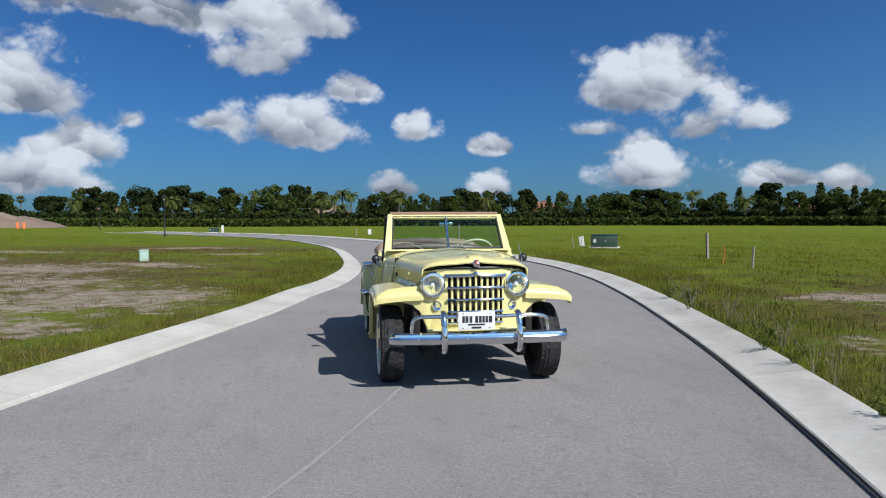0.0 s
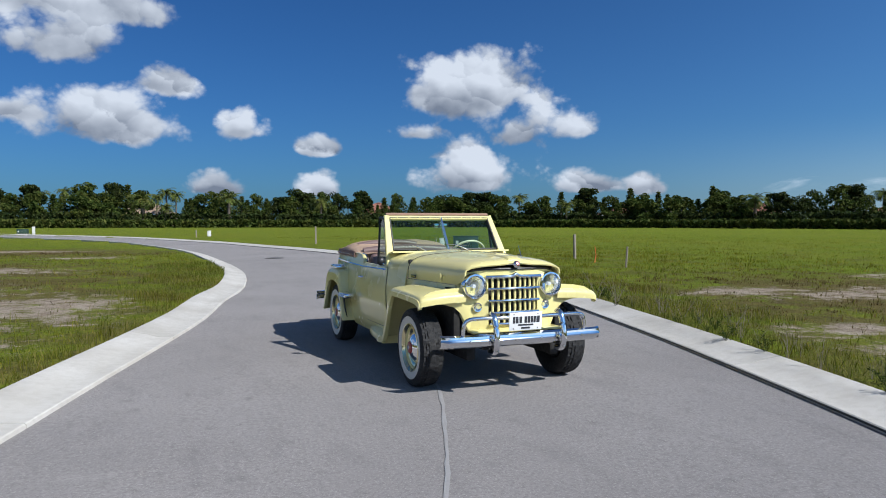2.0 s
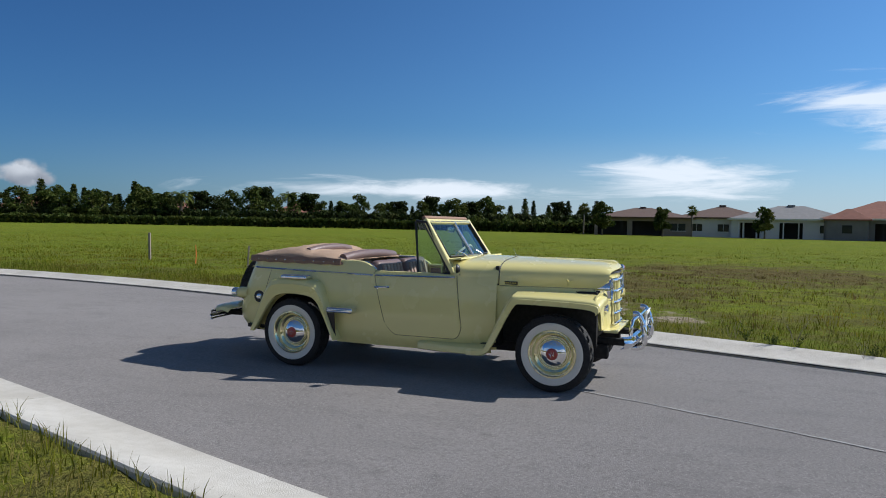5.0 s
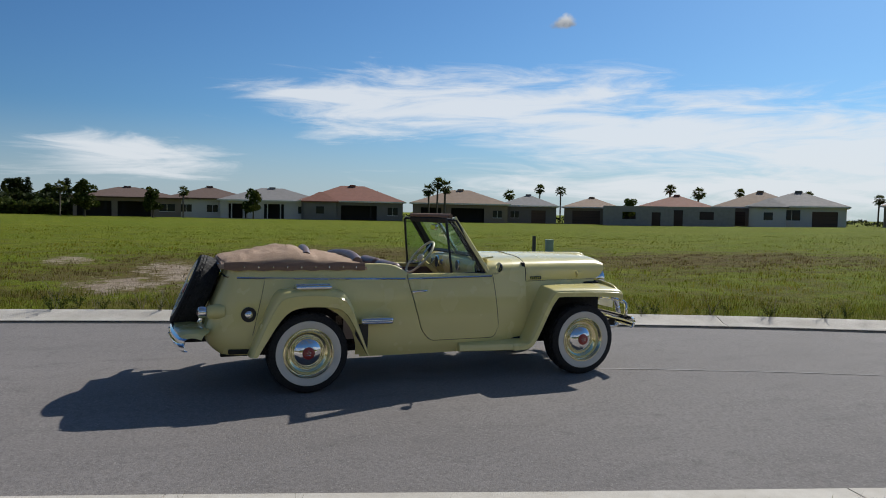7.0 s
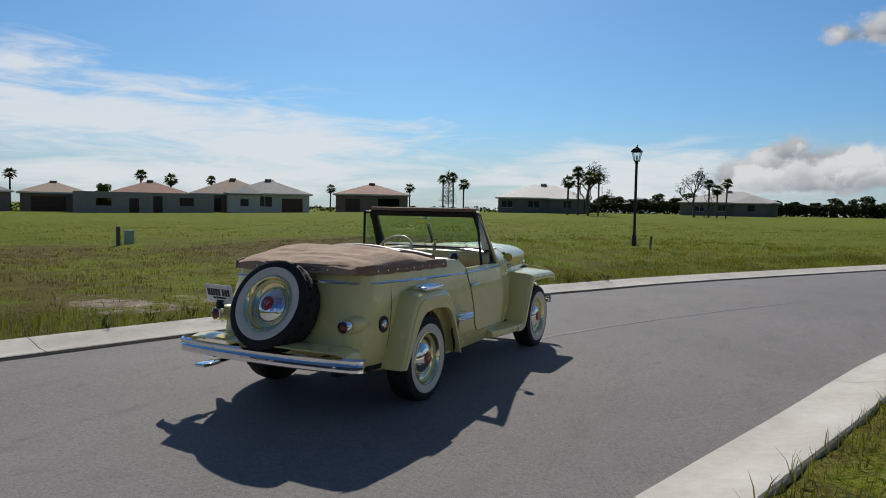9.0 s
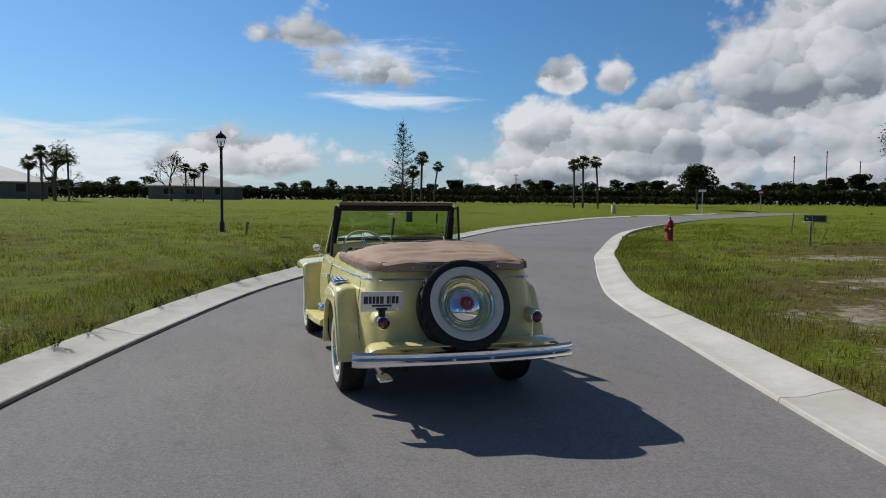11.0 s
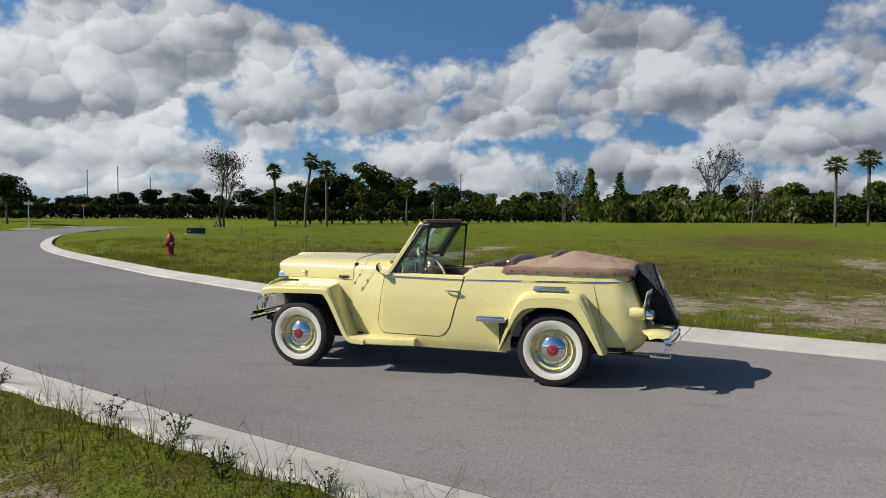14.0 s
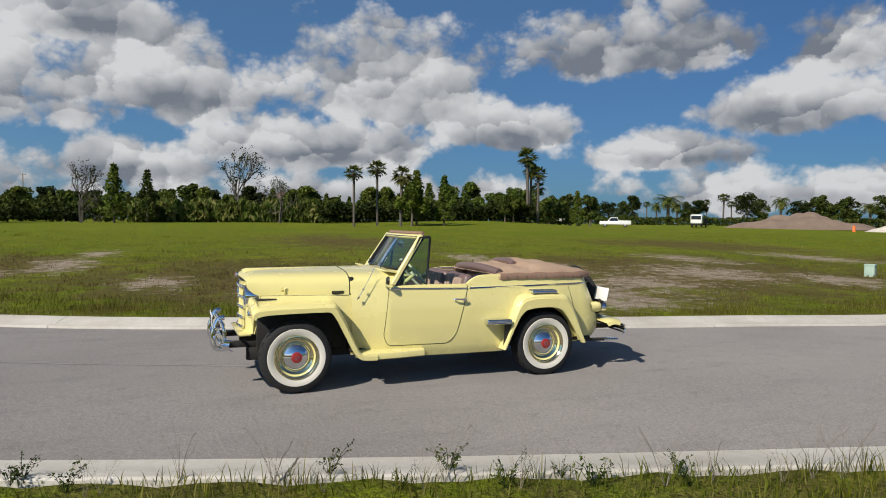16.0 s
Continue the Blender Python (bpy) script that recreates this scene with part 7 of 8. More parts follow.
house(-113, -9.5, 14.5, 2.75, 4.5, STUCCO_TAN, "brown", [(-4.5, 4.5, 0, 2.3, "porch"), (0.8, 4.5, 0, 2.3, "porch"), (5.3, 2.2, 0.9, 2.0, "window")], "single-storey house with brown tiled roof and screened porch")
house(-114, 2.6, 12.5, 2.85, 4.9, STUCCO_WHITE, "brown", [(-3.5, 1.6, 0.9, 2.0, "window"), (0.3, 1.6, 0.9, 2.0, "window"), (4.0, 2.6, 0, 2.3, "porch")], "white house with dark brown tiled roof")
house(-111.5, 12.2, 15.5, 2.7, 4.9, STUCCO_WHITE, "grey", [(-5.2, 2.8, 0, 2.3, "porch"), (0.2, 3.0, 0, 2.3, "porch"), (4.6, 1.5, 0.9, 2.0, "window")], "white house with grey tiled roof and deep porch")
house(-108.5, 24.8, 15.8, 2.85, 5.6, STUCCO_GREY, "red", [(-5.2, 1.8, 0.9, 2.1, "window"), (1.0, 5.6, 0, 2.35, "porch"), (6.3, 1.6, 0.9, 2.1, "window")], "grey house with red tiled hip roof and wide porch", wing=(-5.0, 5.0, 0.8, 4.4))
house(-103, 41.8, 15.0, 2.85, 5.3, STUCCO_TAN, "tan", [(-4.6, 3.2, 0, 2.3, "porch"), (1.2, 5.2, 0, 2.3, "porch"), (5.9, 1.4, 0.9, 2.0, "window")], "tan house with tan tiled hip roof and dark porch")
house(-106, 56, 9.5, 2.8, 4.9, STUCCO_GREY, "grey", [(-2.2, 1.4, 0.9, 2.0, "window"), (1.8, 2.4, 0, 2.2, "garage")], "small grey house with grey tiled roof")
house(-102, 66.5, 9.0, 2.7, 4.6, STUCCO_TAN, "tan", [(-0.8, 4.6, 0, 2.25, "garage"), (3.2, 1.2, 0.9, 2.0, "window")], "tan house with a double garage")
house(-86.5, 70.8, 19.0, 3.0, 3.0, BLOCK, "grey", [(-5.6, 2.0, 1.0, 2.1, "gap"), (-1.6, 1.3, 0, 2.1, "gap"), (1.6, 1.3, 0, 2.5, "gap"), (5.6, 2.0, 1.1, 2.3, "gap")], "unfinished concrete-block house without a roof", flat=True)
house(-96, 80, 12, 2.9, 5.2, STUCCO_TAN, "red", [(-3, 1.6, 0.9, 2.0, "window"), (3, 2.4, 0, 2.2, "garage")], "house with faded red tiled roof behind the building site")
house(-84, 87, 13, 2.8, 5.6, STUCCO_TAN, "tan", [(-3, 2.2, 0, 2.2, "garage"), (3, 1.6, 0.9, 2.0, "window")], "house with pale pink tiled roof")
house(-74.5, 85, 12.5, 2.85, 5.3, STUCCO_WHITE, "grey", [(-0.6, 2.2, 1.0, 2.5, "window"), (3.6, 3.2, 0, 2.3, "garage")], "white house with grey tiled hip roof and garage", wing=(-3.6, 4.6, 0.9, 4.2))
house(-64, 100, 12.0, 2.8, 4.9, STUCCO_TAN, "red", [(-3.2, 2.4, 0, 2.2, "garage"), (2.8, 3.6, 0, 2.3, "porch")], "tan house with red tiled hip roof")
# the sun's glare on this roof is put in as the pale tile colour
house(-37, 113.5, 15, 2.4, 5.0, STUCCO_GREY, "pale", [(-6, 1.8, 0.9, 2.0, "window"), (-1.5, 1.8, 0.9, 2.0, "window"), (4.4, 5.0, 0, 2.1, "porch")], "low grey house with a dark porch, its roof coloured pale for sun glare", wing=(4.0, 5.5, 0.8, 3.4))
house(-9.0, 142.4, 17.0, 2.4, 4.8, STUCCO_GREY, "pale", [(-5, 1.6, 0.9, 2.0, "window"), (-1, 1.6, 0.9, 2.0, "window"), (4.5, 3.2, 0, 2.2, "porch")], "grey house with pale hipped roof among palms", wing=(4, 6, 1.0, 3.8))
house(160, 40, 10, 3.2, 6.0, STUCCO_WHITE, "pale", [(0, 2.0, 1.0, 2.2, "window")], "white metal-roofed house among the eastern trees")
house(138, -18, 11, 3.4, 6.2, STUCCO_TAN, "brown", [(0, 2.0, 1.0, 2.2, "window")], "house with brown roof behind the shrubs")
for x, y, c in ((-58, -190, "red"), (-92, -190, "red"), (-125, -165, "red"), (4, -196, "tan"), (62, -188, "red"), (-150, -140, "red"), (-160, -105, "red")):
    house(x, y, 14, 3.2, 6.8, STUCCO_TAN, c, [(-3, 1.8, 0.9, 2.2, "window"), (3, 1.8, 0.9, 2.2, "window")], "tan house with tiled roof half hidden by the far trees")

# ---- street furniture ----
POST_BLACK = material("black_post", (0.012, 0.013, 0.014), 0.45, vary=0.2, vscale=8)
HYDRANT_RED = material("hydrant_red", (0.30, 0.022, 0.022), 0.5, vary=0.35, vscale=10, color2=(0.18, 0.012, 0.015))
CABINET_GREEN = material("dark_green_cabinet", (0.030, 0.062, 0.042), 0.55, vary=0.3, vscale=3)
PEDESTAL_GREEN = material("pale_green_plastic", (0.33, 0.44, 0.36), 0.6, vary=0.25, vscale=5)
PEDESTAL_GREY = material("pale_grey_plastic", (0.55, 0.55, 0.52), 0.6, vary=0.25, vscale=5)
PEDESTAL_DARK = material("dark_grey_plastic", (0.09, 0.09, 0.09), 0.6, vary=0.25, vscale=5)
WOOD = material("weathered_wood", (0.24, 0.205, 0.165), 0.9, vary=0.5, vscale=9, color2=(0.12, 0.10, 0.08), bump=0.3, bscale=40)
ORANGE = material("orange_plastic", (0.75, 0.16, 0.03), 0.6, vary=0.2, vscale=6)
WHITE_PAINT = material("white_paint", (0.75, 0.75, 0.74), 0.35, vary=0.12, vscale=2)
SIGN_RED = material("sign_red", (0.45, 0.02, 0.025), 0.4)
GALV = material("galvanised_steel", (0.45, 0.46, 0.47), 0.45, 0.7, vary=0.3, vscale=12)
DIRT = material("piled_dirt", (0.20, 0.145, 0.11), 0.95, vary=0.5, vscale=0.6, color2=(0.12, 0.085, 0.065), bump=0.8, bscale=3)
PALE_SAND = material("pale_sand", (0.58, 0.53, 0.45), 0.95, vary=0.3, vscale=0.8)
FROST = glass_material("lantern_glass", (0.9, 0.92, 0.92), 0.15)


def street_lamp(m):
    """A black post with a four-sided lantern."""
    root = thing("street_lamp", m, "black street lamp post with a tapered glass lantern, in the grass", "street lamp", "street lamps")
    part("post", lathe([(0.0, -0.3), (0.10, -0.3), (0.10, 0.35), (0.085, 0.40), (0.06, 0.45), (0.052, 3.25), (0.075, 3.30), (0.05, 3.36), (0.0, 3.36)], 16, "z"), POST_BLACK, root)
    lan = part("lantern", boxed((-0.10, -0.10, 3.36), (0.10, 0.10, 3.40), 0.008), POST_BLACK, root)
    for sx in (-1, 1):
        for sy in (-1, 1):
            part("bar", tube([(sx * 0.09, sy * 0.09, 3.38), (sx * 0.17, sy * 0.17, 3.74)], 0.011, 5), POST_BLACK, lan)
    for k in range(4):
        bm = bmesh.new()
        r = Matrix.Rotation(k * math.pi / 2, 4, "Z")
        bm.faces.new([bm.verts.new(r @ Vector(p)) for p in ((-0.09, -0.09, 3.39), (0.09, -0.09, 3.39), (0.165, -0.165, 3.73), (-0.165, -0.165, 3.73))])
        part("pane", bm, FROST, lan, "clear glass pane")
    bm = bmesh.new()
    grid(bm, [[(x * s, y * s, z) for x, y in ((-1, -1), (1, -1), (1, 1), (-1, 1))] for s, z in ((0.20, 3.73), (0.20, 3.76), (0.12, 3.86), (0.05, 3.92), (0.02, 3.96))], close_v=True)
    part("cap", bm, POST_BLACK, lan, smooth=0)
    part("finial", lathe([(0.0, 3.94), (0.03, 3.97), (0.02, 4.01), (0.0, 4.06)], 10, "z"), POST_BLACK, lan)
    part("lamp_bulb", lathe([(0.0, 3.62), (0.035, 3.58), (0.04, 3.50), (0.025, 3.42)], 12, "z"), WHITE_PAINT, lan)
    return root


lamp = street_lamp(Matrix.Translation((-2.04, 20.3, land(-2.04, 20.3))) @ Matrix.Diagonal((0.92, 0.92, 0.92, 1)))
copy_thing(lamp, pose(15.6, -55.7, 0.07))
copy_thing(lamp, pose(35.2, -102.1, 0.07))


def hydrant(m):
    root = thing("fire_hydrant", m, "dark red cast-iron fire hydrant in the grass by the bend", "fire hydrant")
    part("barrel", lathe([(0.0, -0.2), (0.12, -0.2), (0.16, -0.02), (0.16, 0.04), (0.115, 0.06), (0.11, 0.50), (0.15, 0.52), (0.15, 0.57), (0.12, 0.58)], 20, "z"), HYDRANT_RED, root)
    part("bonnet", lathe([(0.0, 0.76), (0.05, 0.755), (0.10, 0.70), (0.125, 0.62), (0.13, 0.58)], 20, "z"), HYDRANT_RED, root)
    part("operating_nut", lathe([(0.0, 0.84), (0.03, 0.84), (0.035, 0.76)], 6, "z"), HYDRANT_RED, root)
    for a in (0, 90, 180):
        nz = part("nozzle", lathe([(0.06, 0.08), (0.075, 0.10), (0.075, 0.17), (0.06, 0.19), (0.0, 0.20)], 12, "x"), HYDRANT_RED, root, m=pose(0, 0, 0.40, 0, 0, a))
        part("cap_nut", lathe([(0.022, 0.19), (0.022, 0.225), (0.0, 0.225)], 6, "x"), HYDRANT_RED, nz)
    return root


hydrant(pose(13.0, 14.5, land(13.0, 14.5), 0, 0, 70))


def transformer(m, w=1.27, h=0.62, d=0.9, label="dark green metal transformer cabinet on a concrete pad", mat=None):
    root = thing("transformer_cabinet", m, label, "utility cabinet")
    part("pad", boxed((-w / 2 - 0.1, -d / 2 - 0.1, -0.15), (w / 2 + 0.1, d / 2 + 0.1, 0.04), 0.02), CONCRETE, root)
    part("body", boxed((-w / 2, -d / 2, 0.04), (w / 2, d / 2, h), 0.025), mat or CABINET_GREEN, root)
    part("lid", boxed((-w / 2 - 0.02, -d / 2 - 0.02, h), (w / 2 + 0.02, d / 2 + 0.02, h + 0.04), 0.015), mat or CABINET_GREEN, root)
    part("door_gap", boxed((-0.006, -d / 2 - 0.004, 0.08), (0.006, -d / 2 + 0.01, h - 0.03)), BLACK, root)
    part("warning_label", boxed((-w / 2 + 0.12, -d / 2 - 0.004, h * 0.42), (-w / 2 + 0.26, -d / 2 + 0.002, h * 0.68)), PEDESTAL_GREY, root, "pale warning label")
    part("handle", boxed((0.05, -d / 2 - 0.03, h * 0.45), (0.09, -d / 2, h * 0.6), 0.005), GALV, root)
    return root


transformer(pose(-12.1, -26.2, 0.07, 0, 0, 155))
transformer(pose(16.2, -84, 0.07, 0, 0, 170), 1.0, 0.55, 0.8)
transformer(pose(34.7, 30.5, land(34.7, 30.5), 0, 0, -50), 1.25, 0.40, 0.8, "dark low cabinet beside the street")


def pedestal(m, mat, label, w=0.24, h=0.48):
    root = thing("utility_pedestal", m, label, "utility pedestal")
    part("body", boxed((-w / 2, -w * 0.35, -0.1), (w / 2, w * 0.35, h - 0.05), 0.012), mat, root)
    part("lid", boxed((-w / 2 - 0.012, -w * 0.35 - 0.012, h - 0.06), (w / 2 + 0.012, w * 0.35 + 0.012, h), 0.015), mat, root)
    return root


pedestal(pose(7.3, -16.4, 0.08, 0, 0, 20), PEDESTAL_GREEN, "pale green plastic utility pedestal in sandy grass", 0.27, 0.47)
pedestal(pose(-11.8, -28.6, 0.07, 0, 8, -20), PEDESTAL_GREY, "pale grey utility pedestal leaning beside the cabinet", 0.26, 0.50)
pedestal(pose(-2.1, -62.5, 0.07), PEDESTAL_GREY, "small pale utility pedestal far along the street", 0.34, 0.55)
pedestal(pose(15.0, -83.0, 0.07), PEDESTAL_GREY, "small pale utility pedestal beside a cabinet", 0.30, 0.85)
pedestal(pose(-18.0, 11.4, 0.07, 0, 0, 70), PEDESTAL_GREEN, "pale green plastic utility pedestal in the grass", 0.30, 0.52)
pedestal(pose(8.0, 32.6, land(8.0, 32.6)), PEDESTAL_DARK, "dark grey utility pedestal in the grass", 0.36, 0.58)
pedestal(pose(38, 62, land(38, 62)), PEDESTAL_GREY, "pale utility pedestal beside the far bend", 0.4, 0.9)


def stake(x, y, h, lean=0, turn=0, mat=None, w=0.045, label="weathered wooden survey stake in the grass"):
    root = part("survey_stake", boxed((-w / 2, -w / 4, -0.25), (w / 2, w / 4, h), 0.004, 1), mat or WOOD, None, "", 0, pose(x, y, land(x, y), lean, lean * 0.6, turn))
    return tagged(root, label, "stake", "survey stakes")


stake(-11.3, -14.8, 0.88, 1, 30, None, 0.12, "wide weathered stake with a pale top in the grass")
stake(-9.8, -9.8, 0.60, -3, 40, None, 0.085)
stake(-10.4, -25.9, 0.60, 8, 10)
stake(-10.7, -25.8, 0.55, -9, 60)
stake(-6.5, -36.3, 1.1, 1, 0, None, 0.09)
stake(-0.7, -57.8, 0.62, 0, 0, None, 0.1)
stake(-17.2, 10.3, 0.66, 0, 60, PEDESTAL_DARK, 0.13, "short dark grey post in the grass")
stake(-1.2, 18.9, 0.45, 10, 0, None, 0.08)
stake(9.2, 31.0, 0.55, 0, 0, PEDESTAL_DARK, 0.09, "short dark post in the grass")
stake(20.1, 16.6, 0.85, 3, 0)
stake(20.8, 16.1, 0.85, -9, 30)
stake(15.1, 10.4, 0.66, 1, 0, None, 0.06)
stake(15.35, 10.25, 0.62, 16, 40)
# bent orange marker
whip = part("marker_whip", tube([(0, 0, -0.1), (-0.10, 0, 0.15), (-0.16, 0, 0.32), (-0.10, 0, 0.55), (-0.07, 0, 0.62)], 0.012, 6), ORANGE, None, "", 40, pose(-10.2, -12.0, 0.07, 0, 0, 30))
tagged(whip, "bent orange plastic marker in the grass", "marker")


def road_sign(m, h, kind):
    root = thing("street_sign", m, "octagonal red stop sign on a steel post" if kind == "stop" else "pale sign on a white post by the junction", "road sign")
    part("post", boxed((-0.05, -0.05, -0.3), (0.05, 0.05, h), 0.01), GALV if kind == "stop" else WHITE_PAINT, root)
    if kind == "stop":
        bm = bmesh.new()
        for y0 in (-0.07, -0.06):
            bm.faces.new([bm.verts.new((0.38 * math.cos(math.pi / 8 + k * math.pi / 4), y0, h - 0.35 + 0.38 * math.sin(math.pi / 8 + k * math.pi / 4))) for k in range(8)])
        part("panel", bm, SIGN_RED, root, "red octagonal panel")
        part("letter_bar", boxed((-0.24, -0.076, h - 0.45), (0.24, -0.072, h - 0.25)), WHITE_PAINT, root)
    else:
        part("panel", boxed((-0.45, -0.08, h - 0.35), (0.45, -0.05, h - 0.05), 0.01), WHITE_PAINT, root)
    return root


road_sign(pose(54.7, 69.4, land(54.7, 69.4), 0, 0, -38), 3.1, "name")
road_sign(pose(69.7, 76.7, land(69.7, 76.7), 0, 0, -42), 3.2, "stop")


def utility_pole(x, y, h, arms=True):
    root = thing("utility_pole", pose(x, y, land(x, y), 0, 0, 40), "tall wooden utility pole with a crossarm far away", "utility pole", "utility poles")
    part("pole", tube([(0, 0, -0.5), (0, 0, h)], [0.17, 0.11], 8), WOOD, root)
    if arms:
        for z in (h - 0.5, h - 1.6):
            part("crossarm", boxed((-1.2, -0.07, z), (1.2, 0.07, z + 0.14)), WOOD, root)
        for q in (-1.1, 0, 1.1):
            part("insulator", lathe([(0.0, h - 0.1), (0.06, h - 0.15), (0.07, h - 0.34)], 8, "z", None), PEDESTAL_GREY, root, m=pose(q, 0, 0))


for az_, d_, h_ in ((43.5, 210, 13), (45.6, 215, 14.5), (72.5, 150, 10.5), (47.8, 200, 11), (79.0, 190, 11), (22.5, 200, 8)):
    utility_pole(*polar(az_, d_), h_)


def vehicle_wheel(parent, m):
    w = part("wheel", lathe([(0.20, -0.11), (0.34, -0.11), (0.37, -0.06), (0.37, 0.06), (0.34, 0.11), (0.20, 0.11)], 20, "x"), RUBBER, parent, m=m)
    part("rim", lathe([(0.0, 0.10), (0.2, 0.11), (0.2, -0.11), (0.0, -0.10)], 16, "x"), GALV, w)


def pickup(m):
    root = thing("pickup_truck", m, "white pickup truck parked beyond the field", "truck")
    bm = boxed((-0.95, -2.6, 0.42), (0.95, 2.6, 0.98), 0.08, 3)
    part("body", bm, WHITE_PAINT, root)
    bm = bmesh.new()
    grid(bm, [[(s * w, y, z) for s in (-1, 1)] for w, y, z in ((0.9, 1.35, 0.95), (0.76, 0.75, 1.62), (0.76, -0.35, 1.64), (0.86, -0.62, 0.95))])
    for s in (-1, 1):
        bm.faces.new([bm.verts.new((s * w, y, z)) for w, y, z in ((0.9, 1.35, 0.95), (0.76, 0.75, 1.62), (0.76, -0.35, 1.64), (0.86, -0.62, 0.95))])
    part("cab", bm, WHITE_PAINT, root, smooth=20)
    for s in (-1, 1):
        bm = bmesh.new()
        bm.faces.new([bm.verts.new((s * (w + 0.012), y, z)) for w, y, z in ((0.87, 1.15, 1.02), (0.785, 0.72, 1.52), (0.785, -0.30, 1.54), (0.85, -0.50, 1.02))])
        part("side_window", bm, DARK_GLASS, root)
        part("bed_side", boxed((min(s * 0.90, s * 0.96), -2.58, 0.95), (max(s * 0.90, s * 0.96), -0.65, 1.12), 0.02), WHITE_PAINT, root)
    part("windscreen", boxed((-0.7, -0.01, -0.36), (0.7, 0.01, 0.30), 0, 2, pose(0, 1.10, 1.27, 42)), DARK_GLASS, root)
    for y in (-1.65, 1.65):
        for s in (-1, 1):
            vehicle_wheel(root, pose(s * 0.82, y, 0.37))
    return root


pickup(pose(95.7, -68.1, land(95.7, -68.1), 0, 0, -35))


def box_truck(m, label, flat=False):
    root = thing("dump_truck" if flat else "box_truck", m, label, "truck")
    part("chassis", boxed((-0.9, -3.2, 0.5), (0.9, 3.2, 0.75), 0.03), DARKMETAL, root)
    part("cab", boxed((-1.0, 1.6, 0.75), (1.0, 3.2, 2.4), 0.15, 3), WHITE_PAINT, root)
    part("windscreen", boxed((-0.85, 3.19, 1.5), (0.85, 3.22, 2.2), 0.01), DARK_GLASS, root)
    for s in (-1, 1):
        part("side_window", boxed((min(s * 0.99, s * 1.015), 2.1, 1.5), (max(s * 0.99, s * 1.015), 2.9, 2.15), 0.01), DARK_GLASS, root)
    part("cargo_body", boxed((-1.1, -3.2, 0.78), (1.1, 1.4, 1.7 if flat else 2.7), 0.04), DARKMETAL if flat else WHITE_PAINT, root)
    for y in (-2.1, 2.3):
        for s in (-1, 1):
            vehicle_wheel(root, pose(s * 0.86, y, 0.40, 0, 0, 0))
    return root


box_truck(pose(104.1, -64.2, land(104.1, -64.2), 0, 0, -145), "white box truck parked beyond the field")
box_truck(pose(98.9, -88.6, land(98.9, -88.6), 0, 0, 40), "white-cabbed dump truck beside the dirt pile", True)


def mound(name, x, y, rx, ry, h, mat, label, turn=0, seed=3):
    """A heap with an uneven top."""
    bm = bmesh.new()
    rows = []
    for i in range(25):
        f = i / 24
        row = []
        for k in range(64):
            a = 2 * math.pi * k / 64
            r = f * (1 + 0.12 * noise.noise(Vector((math.cos(a) * 2, math.sin(a) * 2, seed))))
            z = h * max(0, 1 - f ** 1.5) * (0.8 + 0.5 * noise.noise(Vector((math.cos(a) * r * 3.0, math.sin(a) * r * 3.0, seed + 5)))) + 0.16 * h * noise.noise(Vector((math.cos(a) * r * 10, math.sin(a) * r * 10, seed))) * (1 - f)
            row.append((r * rx * math.cos(a), r * ry * math.sin(a), z - 0.1))
        rows.append(row)
    grid(bm, rows, close_v=True)
    bmesh.ops.remove_doubles(bm, verts=bm.verts, dist=1e-4)
    return tagged(part(name, bm, mat, None, "", 60, pose(x, y, land(x, y), 0, 0, turn)), label, "mound")


mound("dirt_mound", 93, -107.0, 13.5, 7, 3.4, DIRT, "long heap of brown dirt on the building site", 40)
mound("dirt_mound", 62, -134, 11, 6, 3.2, DIRT, "heap of brown dirt at the edge of the field", 20, 8)
mound("sand_mound", 74, -108, 5.5, 4, 1.6, PALE_SAND, "low heap of pale sand on the building site", 40, 11)


def barrel(x, y):
    root = thing("traffic_barrel", pose(x, y, land(x, y)), "orange plastic traffic barrel beyond the field", "traffic barrel", "traffic barrels")
    part("drum", lathe([(0.0, 0.0), (0.30, 0.0), (0.30, 0.08), (0.26, 0.10), (0.22, 0.92), (0.16, 1.0), (0.0, 1.0)], 16, "z"), ORANGE, root)
    for z in (0.35, 0.65):
        part("band", lathe([(0.255 - 0.05 * z, z), (0.26 - 0.05 * z, z + 0.12)], 16, "z"), WHITE_PAINT, root)


barrel(74.7, -98.3)
barrel(52.5, -119.5)
barrel(54.4, -121.7)


# ---- road marks ----
SEAM = material("paving_seam", (0.31, 0.30, 0.295), 0.9, vary=0.7, vscale=5, color2=(0.25, 0.24, 0.235), bump=0.4, bscale=120)
STAIN = material("asphalt_stain", (0.115, 0.11, 0.112), 0.85, vary=0.6, vscale=3, color2=(0.17, 0.165, 0.165), bump=0.4, bscale=190)
MANHOLE = material("manhole_iron", (0.05, 0.048, 0.045), 0.7, 0.5, vary=0.4, vscale=10)


def road_z(x, y):
    """Height of the crowned asphalt at a place."""
    p = Vector((x, y, 0))
    a, b = nearest(west, p), nearest(east, p)
    t = a / (a + b)
    return 0.055 * (1 - (2 * t - 1) ** 2) - 0.025


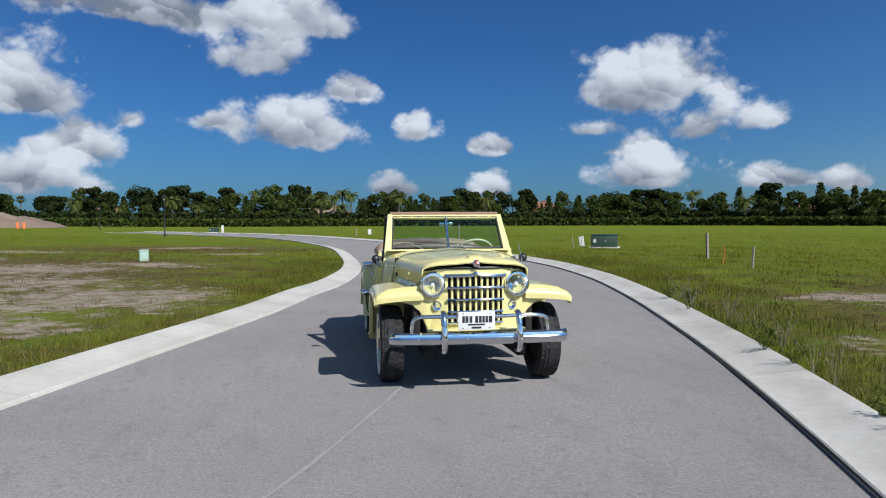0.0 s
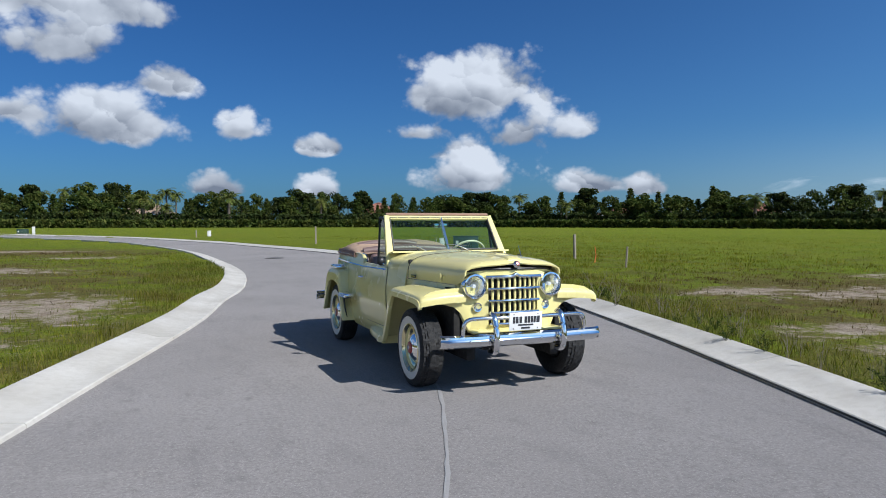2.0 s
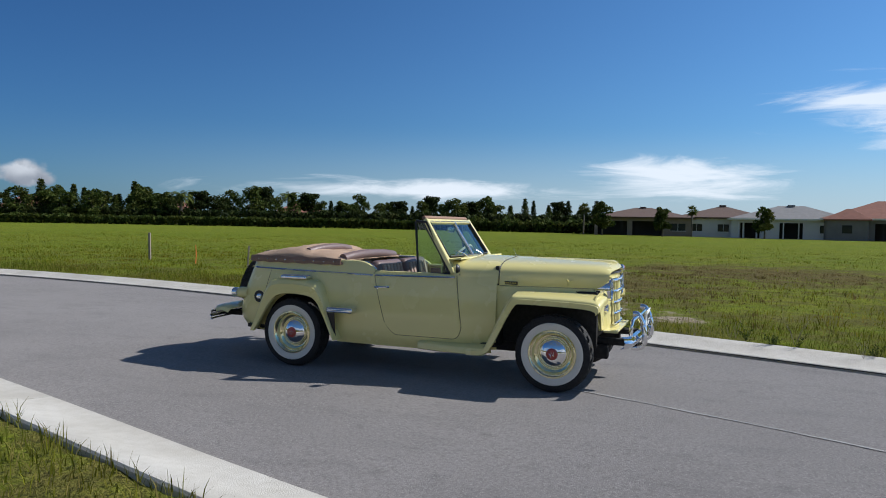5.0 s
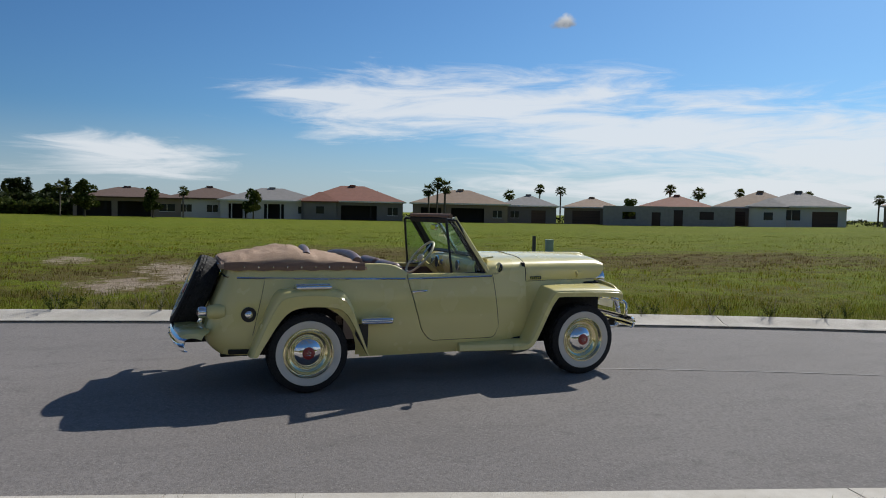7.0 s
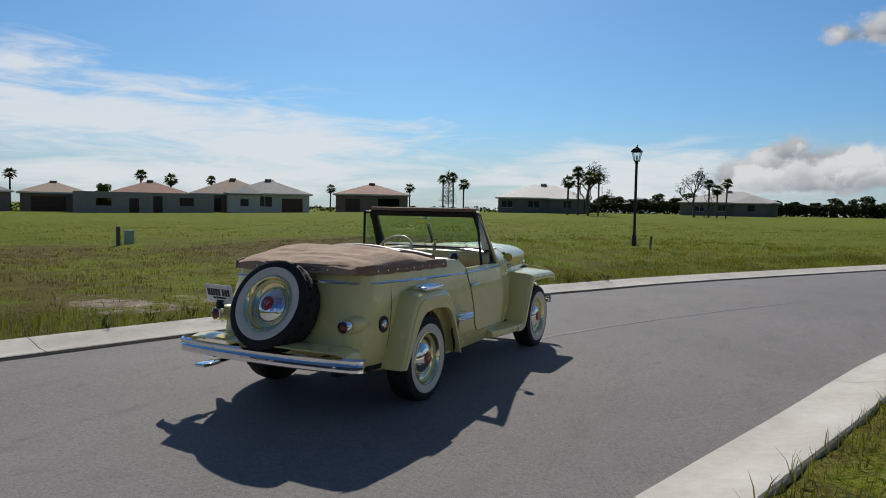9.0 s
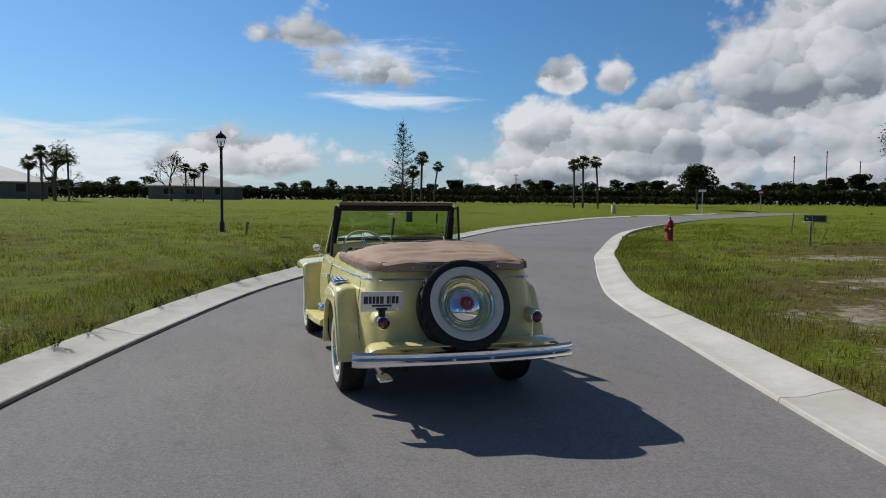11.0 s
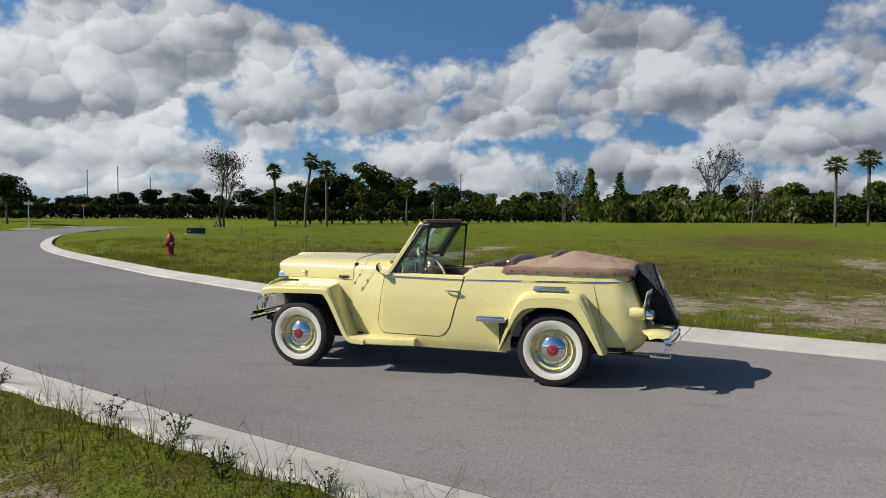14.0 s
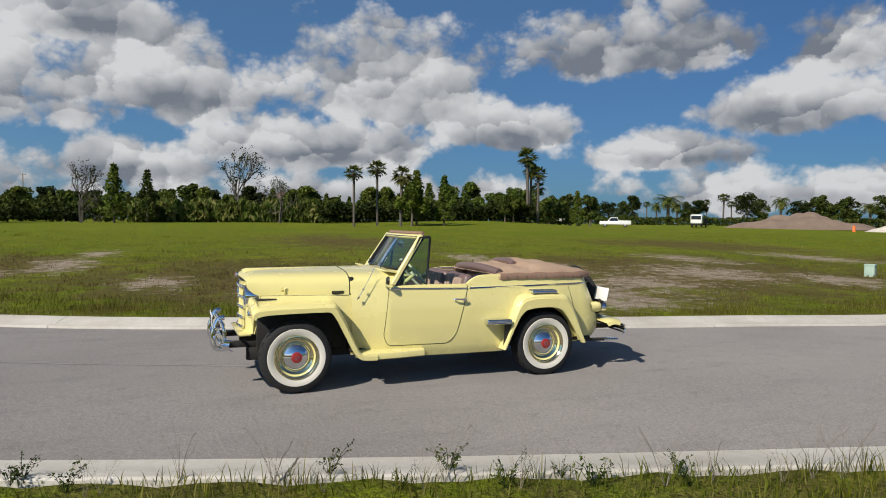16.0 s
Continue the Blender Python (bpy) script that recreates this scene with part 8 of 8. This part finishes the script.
line = spline([(0.55, 1.35), (0.72, 1.90), (1.0, 2.63), (1.20, 3.15), (1.48, 3.8), (2.0, 4.9), (2.7, 6.3), (3.6, 8.0)], 0.15)
bm = bmesh.new()
rows = []
for i, p in enumerate(line):
    w = 0.008 + 0.010 * (0.5 + noise.noise(p * 3.1)) + 0.01 * max(0, noise.noise(p * 9))
    n = sideways(line, i, 1)
    q = p + n * 0.012 * noise.noise(p * 5)
    rows.append([(*(q + n * w).xy, road_z(p.x, p.y) + 0.004), (*(q - n * w).xy, road_z(p.x, p.y) + 0.004)])
grid(bm, rows)
road = bpy.data.objects["road"]
part("paving_seam", bm, SEAM, road, "pale scuffed paving seam")
cover_ob = part("manhole_cover", lathe([(0.0, 0.012), (0.30, 0.012), (0.31, 0.008), (0.36, 0.008), (0.37, 0.0)], 32, "z"), MANHOLE, road, "round iron manhole cover", m=pose(-1.6, -21.2, road_z(-1.6, -21.2)))


def weed(seed):
    """A sprawling roadside weed: thin stems with small round leaves."""
    rg = np.random.default_rng(seed)
    root = proto("weed", "dark green weed sprouting at the kerb's back edge", "weed")
    bm, pts = bmesh.new(), []
    for i in range(9):
        a, l = rg.uniform(0, 2 * np.pi), rg.uniform(0.12, 0.34)
        tip = np.array([math.cos(a) * l * 0.7, math.sin(a) * l * 0.7, l * rg.uniform(0.5, 1.1)])
        mid = tip * 0.5 + np.array([0, 0, 0.05])
        tube([(0, 0, -0.02), tuple(mid), tuple(tip)], [0.003, 0.0025, 0.0015], 4, bm, caps=False)
        for t in rg.uniform(0.15, 1.0, 11):
            pts.append((mid * 2 * t if t < 0.5 else mid + (tip - mid) * (t - 0.5) * 2) + rg.normal(size=3) * 0.016)
    part("foliage", bm, LEAF_DARK, root)["kind"] = "stuff"
    part("leaves", leaf_mesh("leaves", np.array(pts), 0.018, LEAF, seed), None, root)
    return root


def dry_stalk(seed):
    rg = np.random.default_rng(seed)
    root = proto("grass_stalk", "thin dry seed stalks leaning over the kerb", "weed")
    bm = bmesh.new()
    for i in range(7):
        a, l = rg.uniform(0, 2 * np.pi), rg.uniform(0.25, 0.5)
        tip = Vector((math.cos(a) * l * 0.5, math.sin(a) * l * 0.5, l))
        tube([(0, 0, -0.02), tip * 0.5 + Vector((0, 0, 0.05)), tip], [0.0022, 0.0018, 0.001], 4, bm, caps=False)
        for q in range(3):
            d = Vector(rg.normal(size=3)) * 0.05
            tube([tip, tip + d + Vector((0, 0, 0.03))], [0.0012, 0.0008], 3, bm, caps=False)
    part("foliage", bm, WOOD, root)["kind"] = "stuff"
    return root


weeds = [weed(s) for s in (71, 72, 73)] + [dry_stalk(74), dry_stalk(75)]
rw = random.Random(9)
placed = set()
for i, p in enumerate(west):
    if not -5.0 < p.y < 9:
        continue
    for n in range(4):
        k = n if not placed.issuperset(range(5)) and n not in placed else rw.randrange(5)
        if k not in placed and 4 not in placed and len(placed) == 4:
            k = 4
        q = p + sideways(west, i, 1) * rw.uniform(0.56, 0.82)
        s = rw.uniform(0.45, 0.9)
        x, y = q.x + rw.uniform(-0.1, 0.1), q.y + rw.uniform(-0.35, 0.35)
        m = Matrix.Translation((x, y, 0.066)) @ Matrix.Rotation(rw.uniform(0, 6.28), 4, "Z") @ Matrix.Diagonal((s, s, s, 1))
        if k in placed:
            copy_thing(weeds[k], m)["group"] = "weeds along the kerb"
        else:
            placed.add(k)
            weeds[k]["group"] = "weeds along the kerb"
            later = (weeds[k], m)
            weeds[k].matrix_basis = m @ Matrix.Diagonal((1 / s, 1 / s, 1 / s, 1))
